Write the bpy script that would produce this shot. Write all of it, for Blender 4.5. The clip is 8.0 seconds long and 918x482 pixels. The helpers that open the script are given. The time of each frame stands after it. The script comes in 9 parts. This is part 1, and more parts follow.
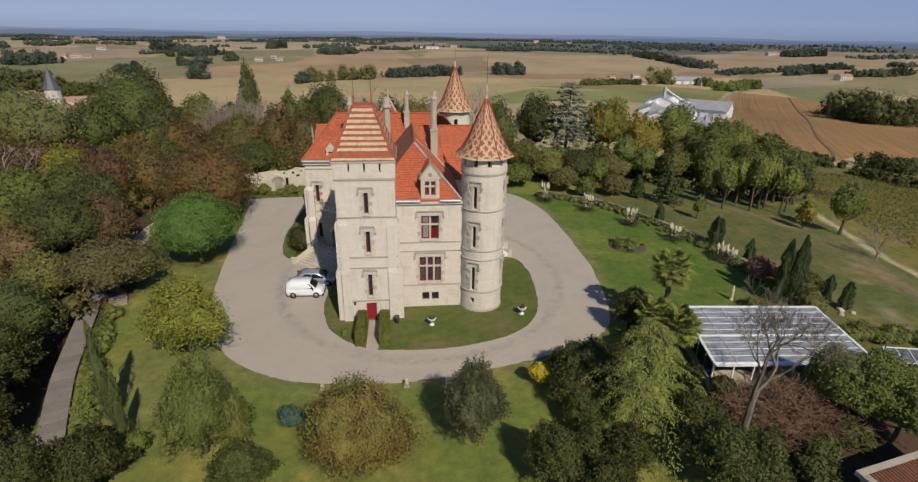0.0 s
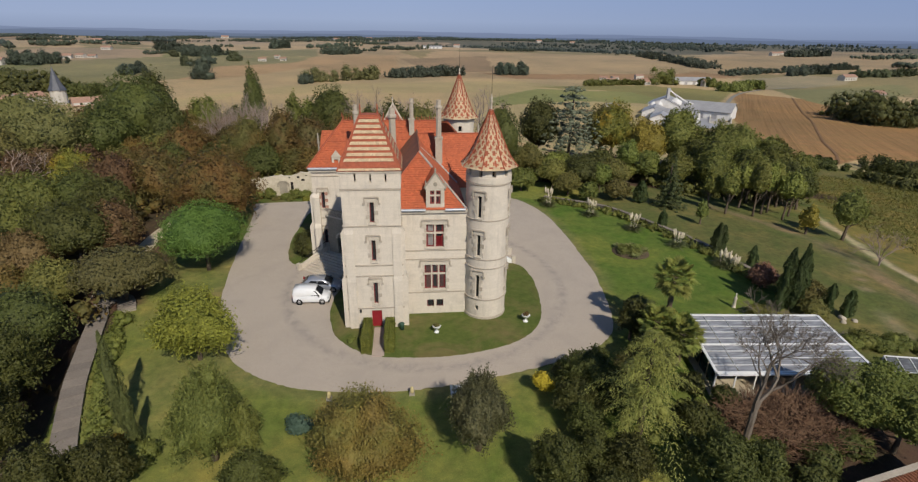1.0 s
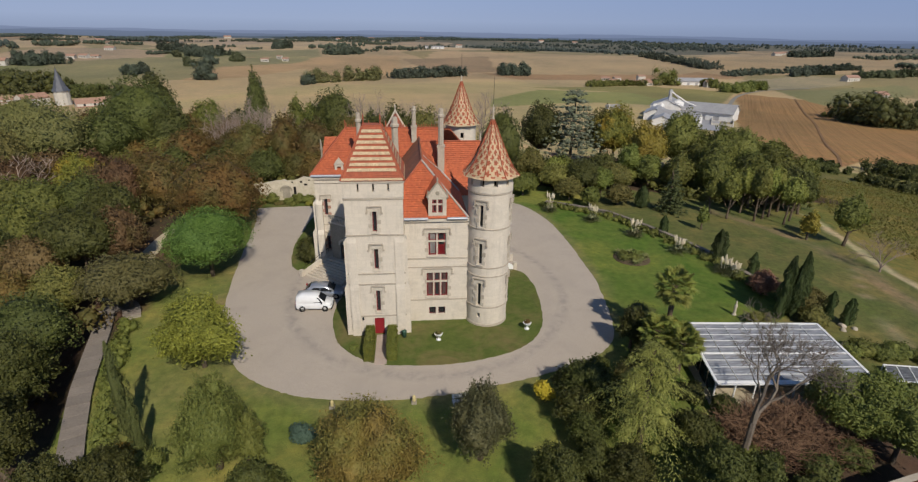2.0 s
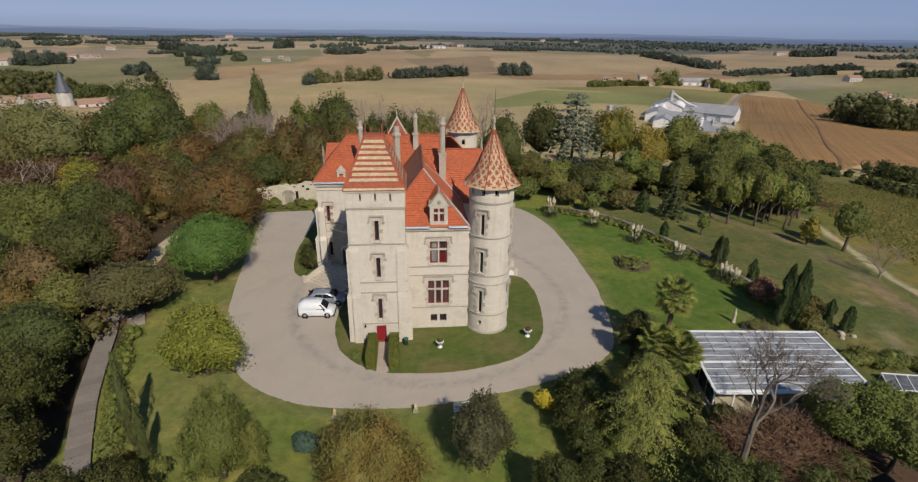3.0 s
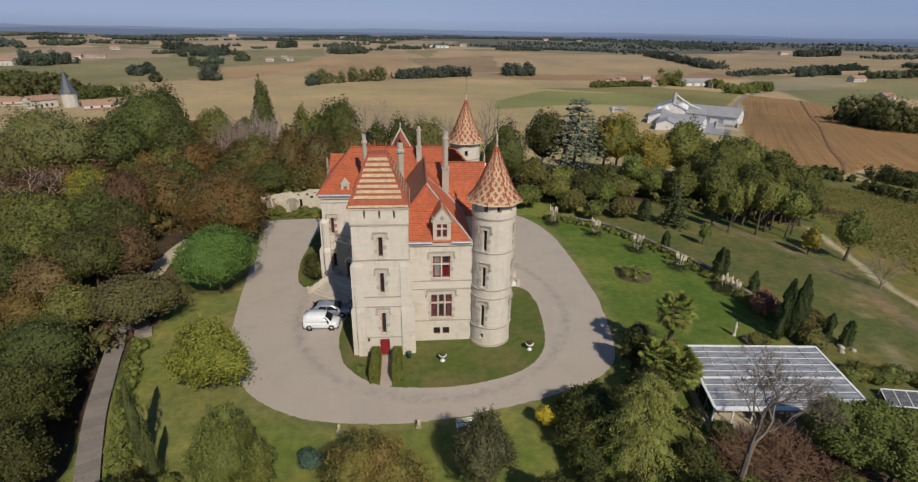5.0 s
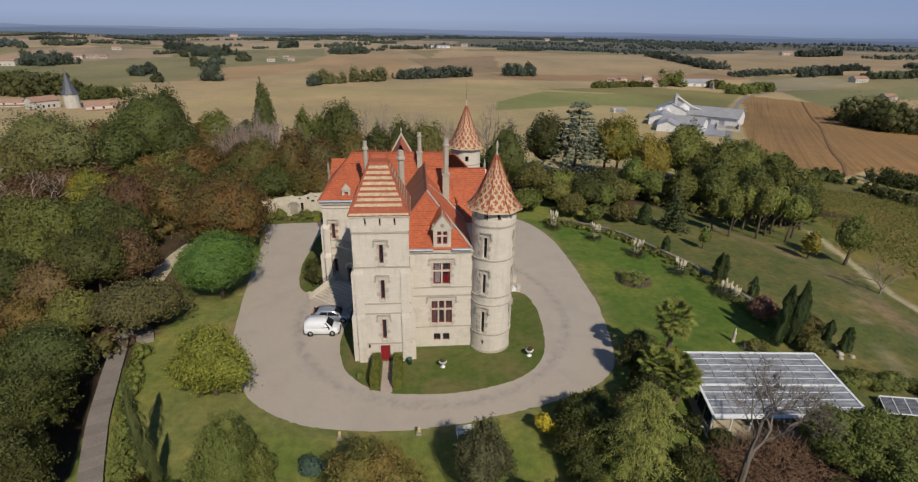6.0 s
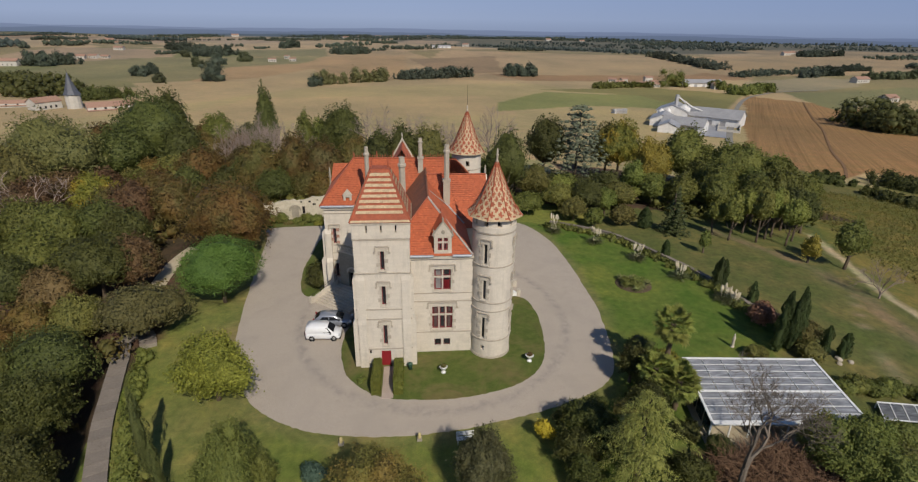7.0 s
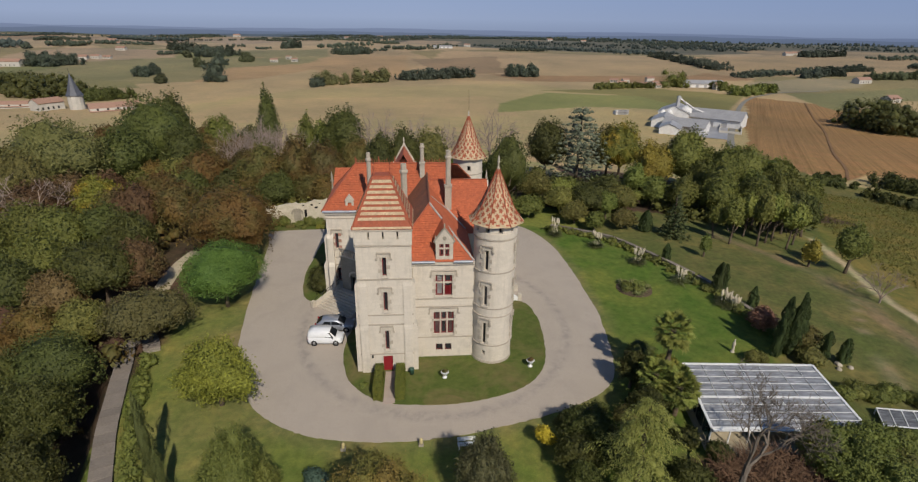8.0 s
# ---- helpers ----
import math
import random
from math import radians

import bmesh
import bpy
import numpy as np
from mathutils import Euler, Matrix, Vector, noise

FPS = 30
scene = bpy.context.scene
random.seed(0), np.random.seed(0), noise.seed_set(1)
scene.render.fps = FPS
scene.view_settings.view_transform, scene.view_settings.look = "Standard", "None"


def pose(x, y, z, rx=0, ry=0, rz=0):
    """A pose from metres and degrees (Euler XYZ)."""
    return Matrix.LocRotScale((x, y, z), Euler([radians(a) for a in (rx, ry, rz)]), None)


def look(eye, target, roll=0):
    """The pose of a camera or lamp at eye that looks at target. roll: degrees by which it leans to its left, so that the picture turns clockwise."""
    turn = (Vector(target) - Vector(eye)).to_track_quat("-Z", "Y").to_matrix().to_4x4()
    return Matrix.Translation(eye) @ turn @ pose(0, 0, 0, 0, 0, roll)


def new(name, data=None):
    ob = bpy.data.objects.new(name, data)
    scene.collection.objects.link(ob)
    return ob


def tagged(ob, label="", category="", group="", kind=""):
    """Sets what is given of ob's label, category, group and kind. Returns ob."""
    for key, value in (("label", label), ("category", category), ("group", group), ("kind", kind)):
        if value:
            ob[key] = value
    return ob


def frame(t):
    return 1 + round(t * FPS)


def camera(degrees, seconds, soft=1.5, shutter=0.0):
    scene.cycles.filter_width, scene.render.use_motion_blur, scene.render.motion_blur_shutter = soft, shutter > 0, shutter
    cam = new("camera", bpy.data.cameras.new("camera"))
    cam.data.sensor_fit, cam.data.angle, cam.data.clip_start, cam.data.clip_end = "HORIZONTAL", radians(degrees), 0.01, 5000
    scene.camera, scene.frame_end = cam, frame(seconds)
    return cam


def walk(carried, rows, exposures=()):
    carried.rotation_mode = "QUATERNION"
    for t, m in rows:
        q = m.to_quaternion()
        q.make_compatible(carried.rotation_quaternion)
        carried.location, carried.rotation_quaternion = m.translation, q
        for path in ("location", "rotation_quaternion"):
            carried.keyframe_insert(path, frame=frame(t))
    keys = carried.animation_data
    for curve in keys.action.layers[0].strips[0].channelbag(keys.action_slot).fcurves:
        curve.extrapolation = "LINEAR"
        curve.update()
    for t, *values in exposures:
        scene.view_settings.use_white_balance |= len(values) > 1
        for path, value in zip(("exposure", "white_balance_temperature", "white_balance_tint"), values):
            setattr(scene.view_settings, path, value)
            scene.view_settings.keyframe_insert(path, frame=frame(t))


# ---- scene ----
cam = camera(83.5, 8.0, 1.25)
PATH = [
    (0, (-0.031, 0.262, 25.136), (0.17, 2.103, 24.381), 0.9),
    (0.5, (-0.154, 0.204, 25.592), (0.042, 2.045, 24.837), 0.9),
    (1, (-0.25, 0.138, 26.084), (-0.059, 1.979, 25.327), 0.9),
    (1.5, (-0.27, 0.12, 26.508), (-0.083, 1.962, 25.751), 0.9),
    (3, (-0.293, 0.061, 27.917), (-0.114, 1.902, 27.156), 0.9),
    (3.5, (-0.338, 0.068, 28.352), (-0.161, 1.909, 27.591), 0.9),
    (4, (-0.329, 0.078, 28.782), (-0.153, 1.919, 28.02), 0.9),
    (4.5, (-0.345, 0.107, 29.158), (-0.173, 1.948, 28.394), 0.9),
    (6, (-0.262, 0.169, 30.264), (-0.097, 2.009, 29.498), 0.9),
    (6.5, (-0.241, 0.147, 30.587), (-0.079, 1.988, 29.821), 0.9),
    (7, (-0.234, 0.104, 30.964), (-0.073, 1.944, 30.197), 0.9),
    (7.5, (-0.217, 0.059, 31.278), (-0.059, 1.899, 30.51), 0.9),
    (8, (-0.26, 0.042, 31.617), (-0.104, 1.882, 30.85), 0.9),
]
walk(cam, [(t, look(eye, target, roll)) for t, eye, target, roll in PATH], [(0, 0.02), (3, -0.01), (5, -0.03), (8, -0.08)])

# ---- world and sun ----
SHADE = Vector((-0.32, 0.947, 0.0)).normalized()      # the way the shadows fall
ELEV = radians(41)
world = bpy.data.worlds.new("sky")
scene.world = world
world.use_nodes = True
wn = world.node_tree.nodes
sky = wn.new("ShaderNodeTexSky")
sky.sky_type = "NISHITA"
sky.sun_disc = False
sky.sun_elevation = ELEV
sky.sun_rotation = math.atan2(-SHADE.x, -SHADE.y)
sky.air_density, sky.dust_density, sky.ozone_density = 0.7, 0.0, 3.0
wn["Background"].inputs[1].default_value = 0.10
world.node_tree.links.new(sky.outputs[0], wn["Background"].inputs[0])
sun = new("sun", bpy.data.lights.new("sun", "SUN"))
sun.data.energy, sun.data.angle, sun.data.color = 4.1, radians(0.6), (1.0, 0.92, 0.79)
sun.matrix_world = look((0, 0, 200), Vector((0, 0, 200)) + SHADE * math.cos(ELEV) - Vector((0, 0, math.sin(ELEV))))

# ---- materials ----
def tree_of(name):
    m = bpy.data.materials.new(name)
    m.use_nodes = True
    nt = m.node_tree
    return m, nt, nt.nodes["Principled BSDF"]


def node(nt, kind, **inputs):
    n = nt.nodes.new(kind)
    for k, v in inputs.items():
        n.inputs[k.replace("_", " ")].default_value = v
    return n


def place(nt, scale=(1, 1, 1), space="world"):
    """Coordinates in metres: of the world, or of the object."""
    if space == "world":
        src = nt.nodes.new("ShaderNodeNewGeometry").outputs["Position"]
    else:
        src = nt.nodes.new("ShaderNodeTexCoord").outputs["Object"]
    mp = nt.nodes.new("ShaderNodeMapping")
    mp.inputs["Scale"].default_value = scale
    nt.links.new(src, mp.inputs[0])
    return mp.outputs[0]


def noise_of(nt, where, scale, detail=4.0, rough=0.55, dist=0.0):
    n = node(nt, "ShaderNodeTexNoise", Scale=scale, Detail=detail, Roughness=rough, Distortion=dist)
    nt.links.new(where, n.inputs["Vector"])
    return n.outputs["Fac"]


def ramp(nt, fac, stops):
    r = nt.nodes.new("ShaderNodeValToRGB")
    e = r.color_ramp.elements
    while len(e) > len(stops):
        e.remove(e[-1])
    while len(e) < len(stops):
        e.new(0.5)
    for el, (p, c) in zip(e, stops):
        el.position = p
        el.color = (*c, 1) if len(c) == 3 else c
    nt.links.new(fac, r.inputs[0])
    return r.outputs[0]


def mix(nt, fac, a, b, how="MIX"):
    m = nt.nodes.new("ShaderNodeMix")
    m.data_type, m.blend_type = "RGBA", how
    for sock, v in ((m.inputs[0], fac), (m.inputs[6], a), (m.inputs[7], b)):
        if hasattr(v, "is_output"):
            nt.links.new(v, sock)
        else:
            sock.default_value = v if isinstance(v, float) else ((*v, 1) if len(v) == 3 else v)
    return m.outputs[2]


def calc(nt, how, a, b=0.0):
    m = nt.nodes.new("ShaderNodeMath")
    m.operation = how
    for sock, v in zip(m.inputs, (a, b)):
        if hasattr(v, "is_output"):
            nt.links.new(v, sock)
        else:
            sock.default_value = v
    return m.outputs[0]


def relief(nt, bsdf, h, strength=0.3, distance=0.02):
    b = node(nt, "ShaderNodeBump", Strength=strength, Distance=distance)
    nt.links.new(h, b.inputs["Height"])
    nt.links.new(b.outputs[0], bsdf.inputs["Normal"])


def grained(name, base, second, scale=6.0, rough=0.8, big=0.6, bump=0.25, metal=0.0, spread=0.5, space="world"):
    """Two colours mixed at two scales, with a fine relief."""
    m, nt, b = tree_of(name)
    p = place(nt, space=space)
    fine = noise_of(nt, p, scale, 6)
    wide = noise_of(nt, p, big, 3)
    f = calc(nt, "ADD", calc(nt, "MULTIPLY", fine, 0.55), calc(nt, "MULTIPLY", wide, 0.45))
    c = ramp(nt, f, [(0.5 - spread * 0.35, base), (0.5 + spread * 0.35, second)])
    nt.links.new(c, b.inputs["Base Color"])
    b.inputs["Roughness"].default_value = rough
    b.inputs["Metallic"].default_value = metal
    if rough >= 0.85:
        b.inputs["Specular IOR Level"].default_value = 0.12
    relief(nt, b, fine, bump)
    return m


def ashlar(name, base, dark, course=0.34, length=0.72):
    """Cut limestone in courses, with faint joints, tone from block to block, lichen and streaks."""
    m, nt, b = tree_of(name)
    g = nt.nodes.new("ShaderNodeNewGeometry").outputs["Position"]
    sep = nt.nodes.new("ShaderNodeSeparateXYZ")
    nt.links.new(g, sep.inputs[0])
    com = nt.nodes.new("ShaderNodeCombineXYZ")
    nt.links.new(calc(nt, "ADD", sep.outputs[0], sep.outputs[1]), com.inputs[0])
    nt.links.new(sep.outputs[2], com.inputs[1])
    br = node(nt, "ShaderNodeTexBrick", Scale=1.0, Mortar_Size=0.012, Mortar_Smooth=0.3, Brick_Width=length, Row_Height=course)
    br.inputs["Color1"].default_value = (0.35, 0.35, 0.35, 1)
    br.inputs["Color2"].default_value = (0.75, 0.75, 0.75, 1)
    br.inputs["Mortar"].default_value = (0.0, 0.0, 0.0, 1)
    nt.links.new(com.outputs[0], br.inputs["Vector"])
    block = ramp(nt, br.outputs["Color"], [(0.0, tuple(v * 0.88 for v in base)), (0.3, tuple(v * 0.93 for v in base)), (0.8, tuple(v * 1.06 for v in base))])
    p = place(nt)
    streak = noise_of(nt, place(nt, (1.6, 1.6, 0.22)), 1.1, 6, 0.65)
    blotch = noise_of(nt, p, 0.45, 5, 0.6, 0.4)
    fine = noise_of(nt, p, 9.0, 6, 0.6)
    c = mix(nt, ramp(nt, streak, [(0.52, (0, 0, 0)), (0.76, (0.6, 0.6, 0.6))]), block, dark)
    c = mix(nt, ramp(nt, blotch, [(0.55, (0, 0, 0)), (0.75, (0.5, 0.5, 0.5))]), c, tuple(v * 1.2 for v in dark))
    c = mix(nt, 0.35, c, ramp(nt, fine, [(0.3, tuple(v * 0.75 for v in base)), (0.7, tuple(v * 1.12 for v in base))]))
    nt.links.new(c, b.inputs["Base Color"])
    b.inputs["Roughness"].default_value = 0.88
    relief(nt, b, calc(nt, "ADD", br.outputs["Fac"], calc(nt, "MULTIPLY", fine, -0.6)), -0.35, 0.03)
    return m


def tile_mat(name, base, dark, moss=(0.16, 0.13, 0.09), age=0.4, column=4.5):
    """Fired clay tiles: tone from tile to tile along a course, weathering in broad patches."""
    m, nt, b = tree_of(name)
    p = place(nt)
    cell = nt.nodes.new("ShaderNodeTexVoronoi")
    cell.inputs["Scale"].default_value = column
    nt.links.new(p, cell.inputs["Vector"])
    tone = noise_of(nt, cell.outputs["Position"], 7.3, 1)
    wide = noise_of(nt, p, 0.5, 5, 0.6, 0.5)
    fine = noise_of(nt, p, 14.0, 4)
    c = ramp(nt, tone, [(0.3, tuple(v * 0.8 for v in base)), (0.7, tuple(min(1, v * 1.18) for v in base))])
    c = mix(nt, ramp(nt, wide, [(0.42, (0, 0, 0)), (0.75, (age, age, age))]), c, dark)
    c = mix(nt, ramp(nt, fine, [(0.58, (0, 0, 0)), (0.8, (0.35, 0.35, 0.35))]), c, moss)
    nt.links.new(c, b.inputs["Base Color"])
    b.inputs["Roughness"].default_value = 0.72
    relief(nt, b, calc(nt, "ADD", fine, tone), 0.4, 0.02)
    return m


def leaf_mat(name, dark, light, third=None, share=0.25, sheen=0.35, grain=2.6):
    """Leaves: tone from leaf to leaf, from bough to bough and from tree to tree; a little light passes through."""
    m, nt, b = tree_of(name)
    geo = nt.nodes.new("ShaderNodeNewGeometry")
    obj = nt.nodes.new("ShaderNodeObjectInfo")
    p = place(nt)
    bough = noise_of(nt, p, 0.7, 3, 0.6)
    fine = noise_of(nt, p, grain, 4, 0.75)
    f = calc(nt, "ADD", calc(nt, "ADD", calc(nt, "MULTIPLY", geo.outputs["Random Per Island"], 0.36), calc(nt, "MULTIPLY", bough, 0.4)), calc(nt, "MULTIPLY", fine, 0.42))
    c = ramp(nt, f, [(0.2, dark), (0.85, light)])
    if third:
        patch = noise_of(nt, p, 0.33, 4, 0.6)
        c = mix(nt, ramp(nt, patch, [(0.62 - share, (0, 0, 0)), (0.74 - share * 0.6, (0.8, 0.8, 0.8))]), c, third)
    hue = nt.nodes.new("ShaderNodeHueSaturation")
    nt.links.new(calc(nt, "ADD", 0.485, calc(nt, "MULTIPLY", obj.outputs["Random"], 0.03)), hue.inputs["Hue"])
    nt.links.new(calc(nt, "ADD", 0.8, calc(nt, "MULTIPLY", obj.outputs["Random"], 0.4)), hue.inputs["Value"])
    nt.links.new(c, hue.inputs["Color"])
    nt.links.new(hue.outputs[0], b.inputs["Base Color"])
    b.inputs["Roughness"].default_value = 0.6
    b.inputs["Specular IOR Level"].default_value = sheen
    relief(nt, b, fine, 0.9, 0.5 / grain)
    tr = nt.nodes.new("ShaderNodeBsdfTranslucent")
    nt.links.new(hue.outputs[0], tr.inputs["Color"])
    ms = nt.nodes.new("ShaderNodeMixShader")
    ms.inputs[0].default_value = 0.18
    nt.links.new(b.outputs[0], ms.inputs[1])
    nt.links.new(tr.outputs[0], ms.inputs[2])
    nt.links.new(ms.outputs[0], nt.nodes["Material Output"].inputs[0])
    return m


def slab_mat(name, base, second):
    """Coping slabs: grain, and a tone of its own for each slab."""
    m = grained(name, base, second, 6, 0.9, 0.8, 0.5, spread=0.8)
    nt = m.node_tree
    b = nt.nodes["Principled BSDF"]
    col = b.inputs["Base Color"].links[0].from_socket
    obj = nt.nodes.new("ShaderNodeObjectInfo")
    nt.links.new(mix(nt, 1.0, col, ramp(nt, obj.outputs["Random"], [(0.0, (0.86, 0.86, 0.86)), (1.0, (1.1, 1.09, 1.07))]), "MULTIPLY"), b.inputs["Base Color"])
    return m


def glass_mat(name, tint, rough=0.06, see=0.0):
    m, nt, b = tree_of(name)
    n = noise_of(nt, place(nt), 1.5, 3)
    nt.links.new(ramp(nt, n, [(0.3, tuple(v * 0.7 for v in tint)), (0.7, tint)]), b.inputs["Base Color"])
    b.inputs["Roughness"].default_value = rough
    b.inputs["Transmission Weight"].default_value = see
    b.inputs["Specular IOR Level"].default_value = 0.6
    return m


STONE = ashlar("limestone", (0.585, 0.522, 0.438), (0.25, 0.222, 0.188))
STONE_TRIM = grained("dressed_limestone", (0.40, 0.35, 0.285), (0.58, 0.52, 0.435), 7, 0.85, 0.8, 0.35)
STONE_GREY = grained("weathered_stone", (0.19, 0.165, 0.13), (0.40, 0.36, 0.29), 5, 0.9, 0.7, 0.5, spread=0.8)
STONE_BAND = grained("moulded_limestone", (0.30, 0.26, 0.21), (0.50, 0.44, 0.36), 5, 0.88, 0.7, 0.4, spread=0.8)
LEAD = grained("lead_flashing", (0.30, 0.28, 0.26), (0.42, 0.39, 0.36), 4, 0.6, 0.9, 0.1)
COPING = slab_mat("grey_coping", (0.15, 0.128, 0.11), (0.27, 0.235, 0.205))
RUBBLE = grained("lime_rendered_rubble", (0.34, 0.29, 0.21), (0.62, 0.56, 0.45), 3, 0.95, 0.6, 0.6, spread=0.8)
TILE = tile_mat("orange_clay_tile", (0.42, 0.105, 0.042), (0.30, 0.08, 0.038))
TILE_OLD = tile_mat("brown_clay_tile", (0.23, 0.085, 0.04), (0.12, 0.06, 0.035), age=0.8)
TILE_RED = tile_mat("red_glazed_tile", (0.34, 0.085, 0.038), (0.24, 0.065, 0.035))
TILE_CREAM = tile_mat("cream_glazed_tile", (0.50, 0.385, 0.24), (0.40, 0.25, 0.14), moss=(0.3, 0.2, 0.11))
ZINC = grained("zinc", (0.30, 0.32, 0.36), (0.44, 0.46, 0.50), 4, 0.45, 0.9, 0.1, 0.5)
RED_PAINT = grained("red_paint", (0.20, 0.010, 0.016), (0.27, 0.018, 0.024), 8, 0.45, 1.2, 0.1)
RED_DARK = grained("dark_red_joinery", (0.135, 0.019, 0.021), (0.205, 0.032, 0.032), 8, 0.5, 1.0, 0.1)
GLASS = glass_mat("window_glass", (0.035, 0.035, 0.04))
CURTAIN = grained("pale_curtain", (0.34, 0.32, 0.31), (0.48, 0.46, 0.44), 9, 0.9, 2.0, 0.2)
DRAPE = grained("dull_red_drape", (0.13, 0.085, 0.08), (0.21, 0.15, 0.14), 9, 0.9, 2.0, 0.2)
BRICK_RED = grained("pinkish_brick", (0.30, 0.16, 0.115), (0.42, 0.24, 0.18), 9, 0.9, 1.2, 0.4)
# near-black colour in place of real shade in rooms, arch and wall holes
DARKROOM = grained("interior_shade_black", (0.012, 0.010, 0.010), (0.02, 0.018, 0.017), 4, 0.9)
IRON = grained("dark_iron", (0.03, 0.03, 0.032), (0.06, 0.06, 0.06), 12, 0.5, 1.0, 0.1, 0.7)
WHITE = grained("white_painted_frame", (0.66, 0.66, 0.65), (0.80, 0.80, 0.79), 6, 0.45, 0.7, 0.1)
BARK = grained("bark", (0.07, 0.05, 0.035), (0.16, 0.125, 0.09), 9, 0.9, 1.5, 0.8)
BARK_GREY = grained("grey_bark", (0.10, 0.082, 0.066), (0.21, 0.175, 0.14), 9, 0.9, 1.5, 0.8)
TWIG_GREY = grained("grey_twigs", (0.23, 0.175, 0.145), (0.36, 0.285, 0.24), 6, 0.9, 0.6, 0.2)


# ---- mesh tools ----
def part(name, bm, material, parent=None, label="", kind="", smooth=False):
    me = bpy.data.meshes.new(name)
    bm.normal_update()
    bm.to_mesh(me)
    bm.free()
    for mm in (material if isinstance(material, (list, tuple)) else [material]):
        me.materials.append(mm)
    if smooth:
        for f in me.polygons:
            f.use_smooth = True
    ob = new(name, me)
    ob.parent = parent
    return tagged(ob, label, "", "", kind)


def thing(name, at, label, category, group="", kind=""):
    ob = new(name)
    ob.empty_display_size = 0.3
    ob.matrix_world = at if isinstance(at, Matrix) else Matrix.Translation(at)
    return tagged(ob, label, category, group, kind)


def box(bm, x0, x1, y0, y1, z0, z1, m=None, mi=0):
    vs = [bm.verts.new((x, y, z)) for z in (z0, z1) for y in (y0, y1) for x in (x0, x1)]
    for q in ((0, 2, 3, 1), (4, 5, 7, 6), (0, 1, 5, 4), (2, 6, 7, 3), (0, 4, 6, 2), (1, 3, 7, 5)):
        bm.faces.new([vs[i] for i in q]).material_index = mi
    if m:
        bmesh.ops.transform(bm, matrix=m, verts=vs)
    return vs


def blunt(bm, width=0.02, seg=1):
    """Breaks all sharp edges."""
    es = [e for e in bm.edges if len(e.link_faces) == 2 and e.calc_face_angle(0) > 0.5]
    bmesh.ops.bevel(bm, geom=es, offset=width, segments=seg, affect="EDGES", profile=0.5)


def lathe(bm, profile, n=16, at=(0, 0, 0), turn=0.0, mi=0, cap=True):
    """A turned solid from (radius, height) rows, bottom to top."""
    rings = []
    for r, z in profile:
        rings.append([bm.verts.new((at[0] + r * math.cos(turn + 2 * math.pi * i / n), at[1] + r * math.sin(turn + 2 * math.pi * i / n), at[2] + z)) for i in range(n)])
    for a, b in zip(rings, rings[1:]):
        for i in range(n):
            bm.faces.new((a[i], a[(i + 1) % n], b[(i + 1) % n], b[i])).material_index = mi
    if cap:
        bm.faces.new(rings[0][::-1]).material_index = mi
        bm.faces.new(rings[-1]).material_index = mi
    return rings


def wall(bm, m, width, z0, z1, thick, holes=()):
    """A wall of that width and thickness (u along, v inward, z up, placed by m), with openings (u0, u1, za, zb) through it."""
    us = sorted({0.0, width, *[h[0] for h in holes], *[h[1] for h in holes]})
    zs = sorted({z0, z1, *[h[2] for h in holes], *[h[3] for h in holes]})
    solid = lambda i, j: 0 <= i < len(us) - 1 and 0 <= j < len(zs) - 1 and not any(h[0] - 1e-6 <= us[i] and us[i + 1] <= h[1] + 1e-6 and h[2] - 1e-6 <= zs[j] and zs[j + 1] <= h[3] + 1e-6 for h in holes)
    cache = {}

    def v(i, j, k):
        if (i, j, k) not in cache:
            cache[i, j, k] = bm.verts.new(m @ Vector((us[i], k * thick, zs[j])))
        return cache[i, j, k]
    for i in range(len(us) - 1):
        for j in range(len(zs) - 1):
            if not solid(i, j):
                continue
            bm.faces.new((v(i, j, 0), v(i + 1, j, 0), v(i + 1, j + 1, 0), v(i, j + 1, 0)))
            bm.faces.new((v(i, j, 1), v(i, j + 1, 1), v(i + 1, j + 1, 1), v(i + 1, j, 1)))
            if not solid(i - 1, j):
                bm.faces.new((v(i, j, 0), v(i, j + 1, 0), v(i, j + 1, 1), v(i, j, 1)))
            if not solid(i + 1, j):
                bm.faces.new((v(i + 1, j, 0), v(i + 1, j, 1), v(i + 1, j + 1, 1), v(i + 1, j + 1, 0)))
            if not solid(i, j - 1):
                bm.faces.new((v(i, j, 0), v(i, j, 1), v(i + 1, j, 1), v(i + 1, j, 0)))
            if not solid(i, j + 1):
                bm.faces.new((v(i, j + 1, 0), v(i + 1, j + 1, 0), v(i + 1, j + 1, 1), v(i, j + 1, 1)))


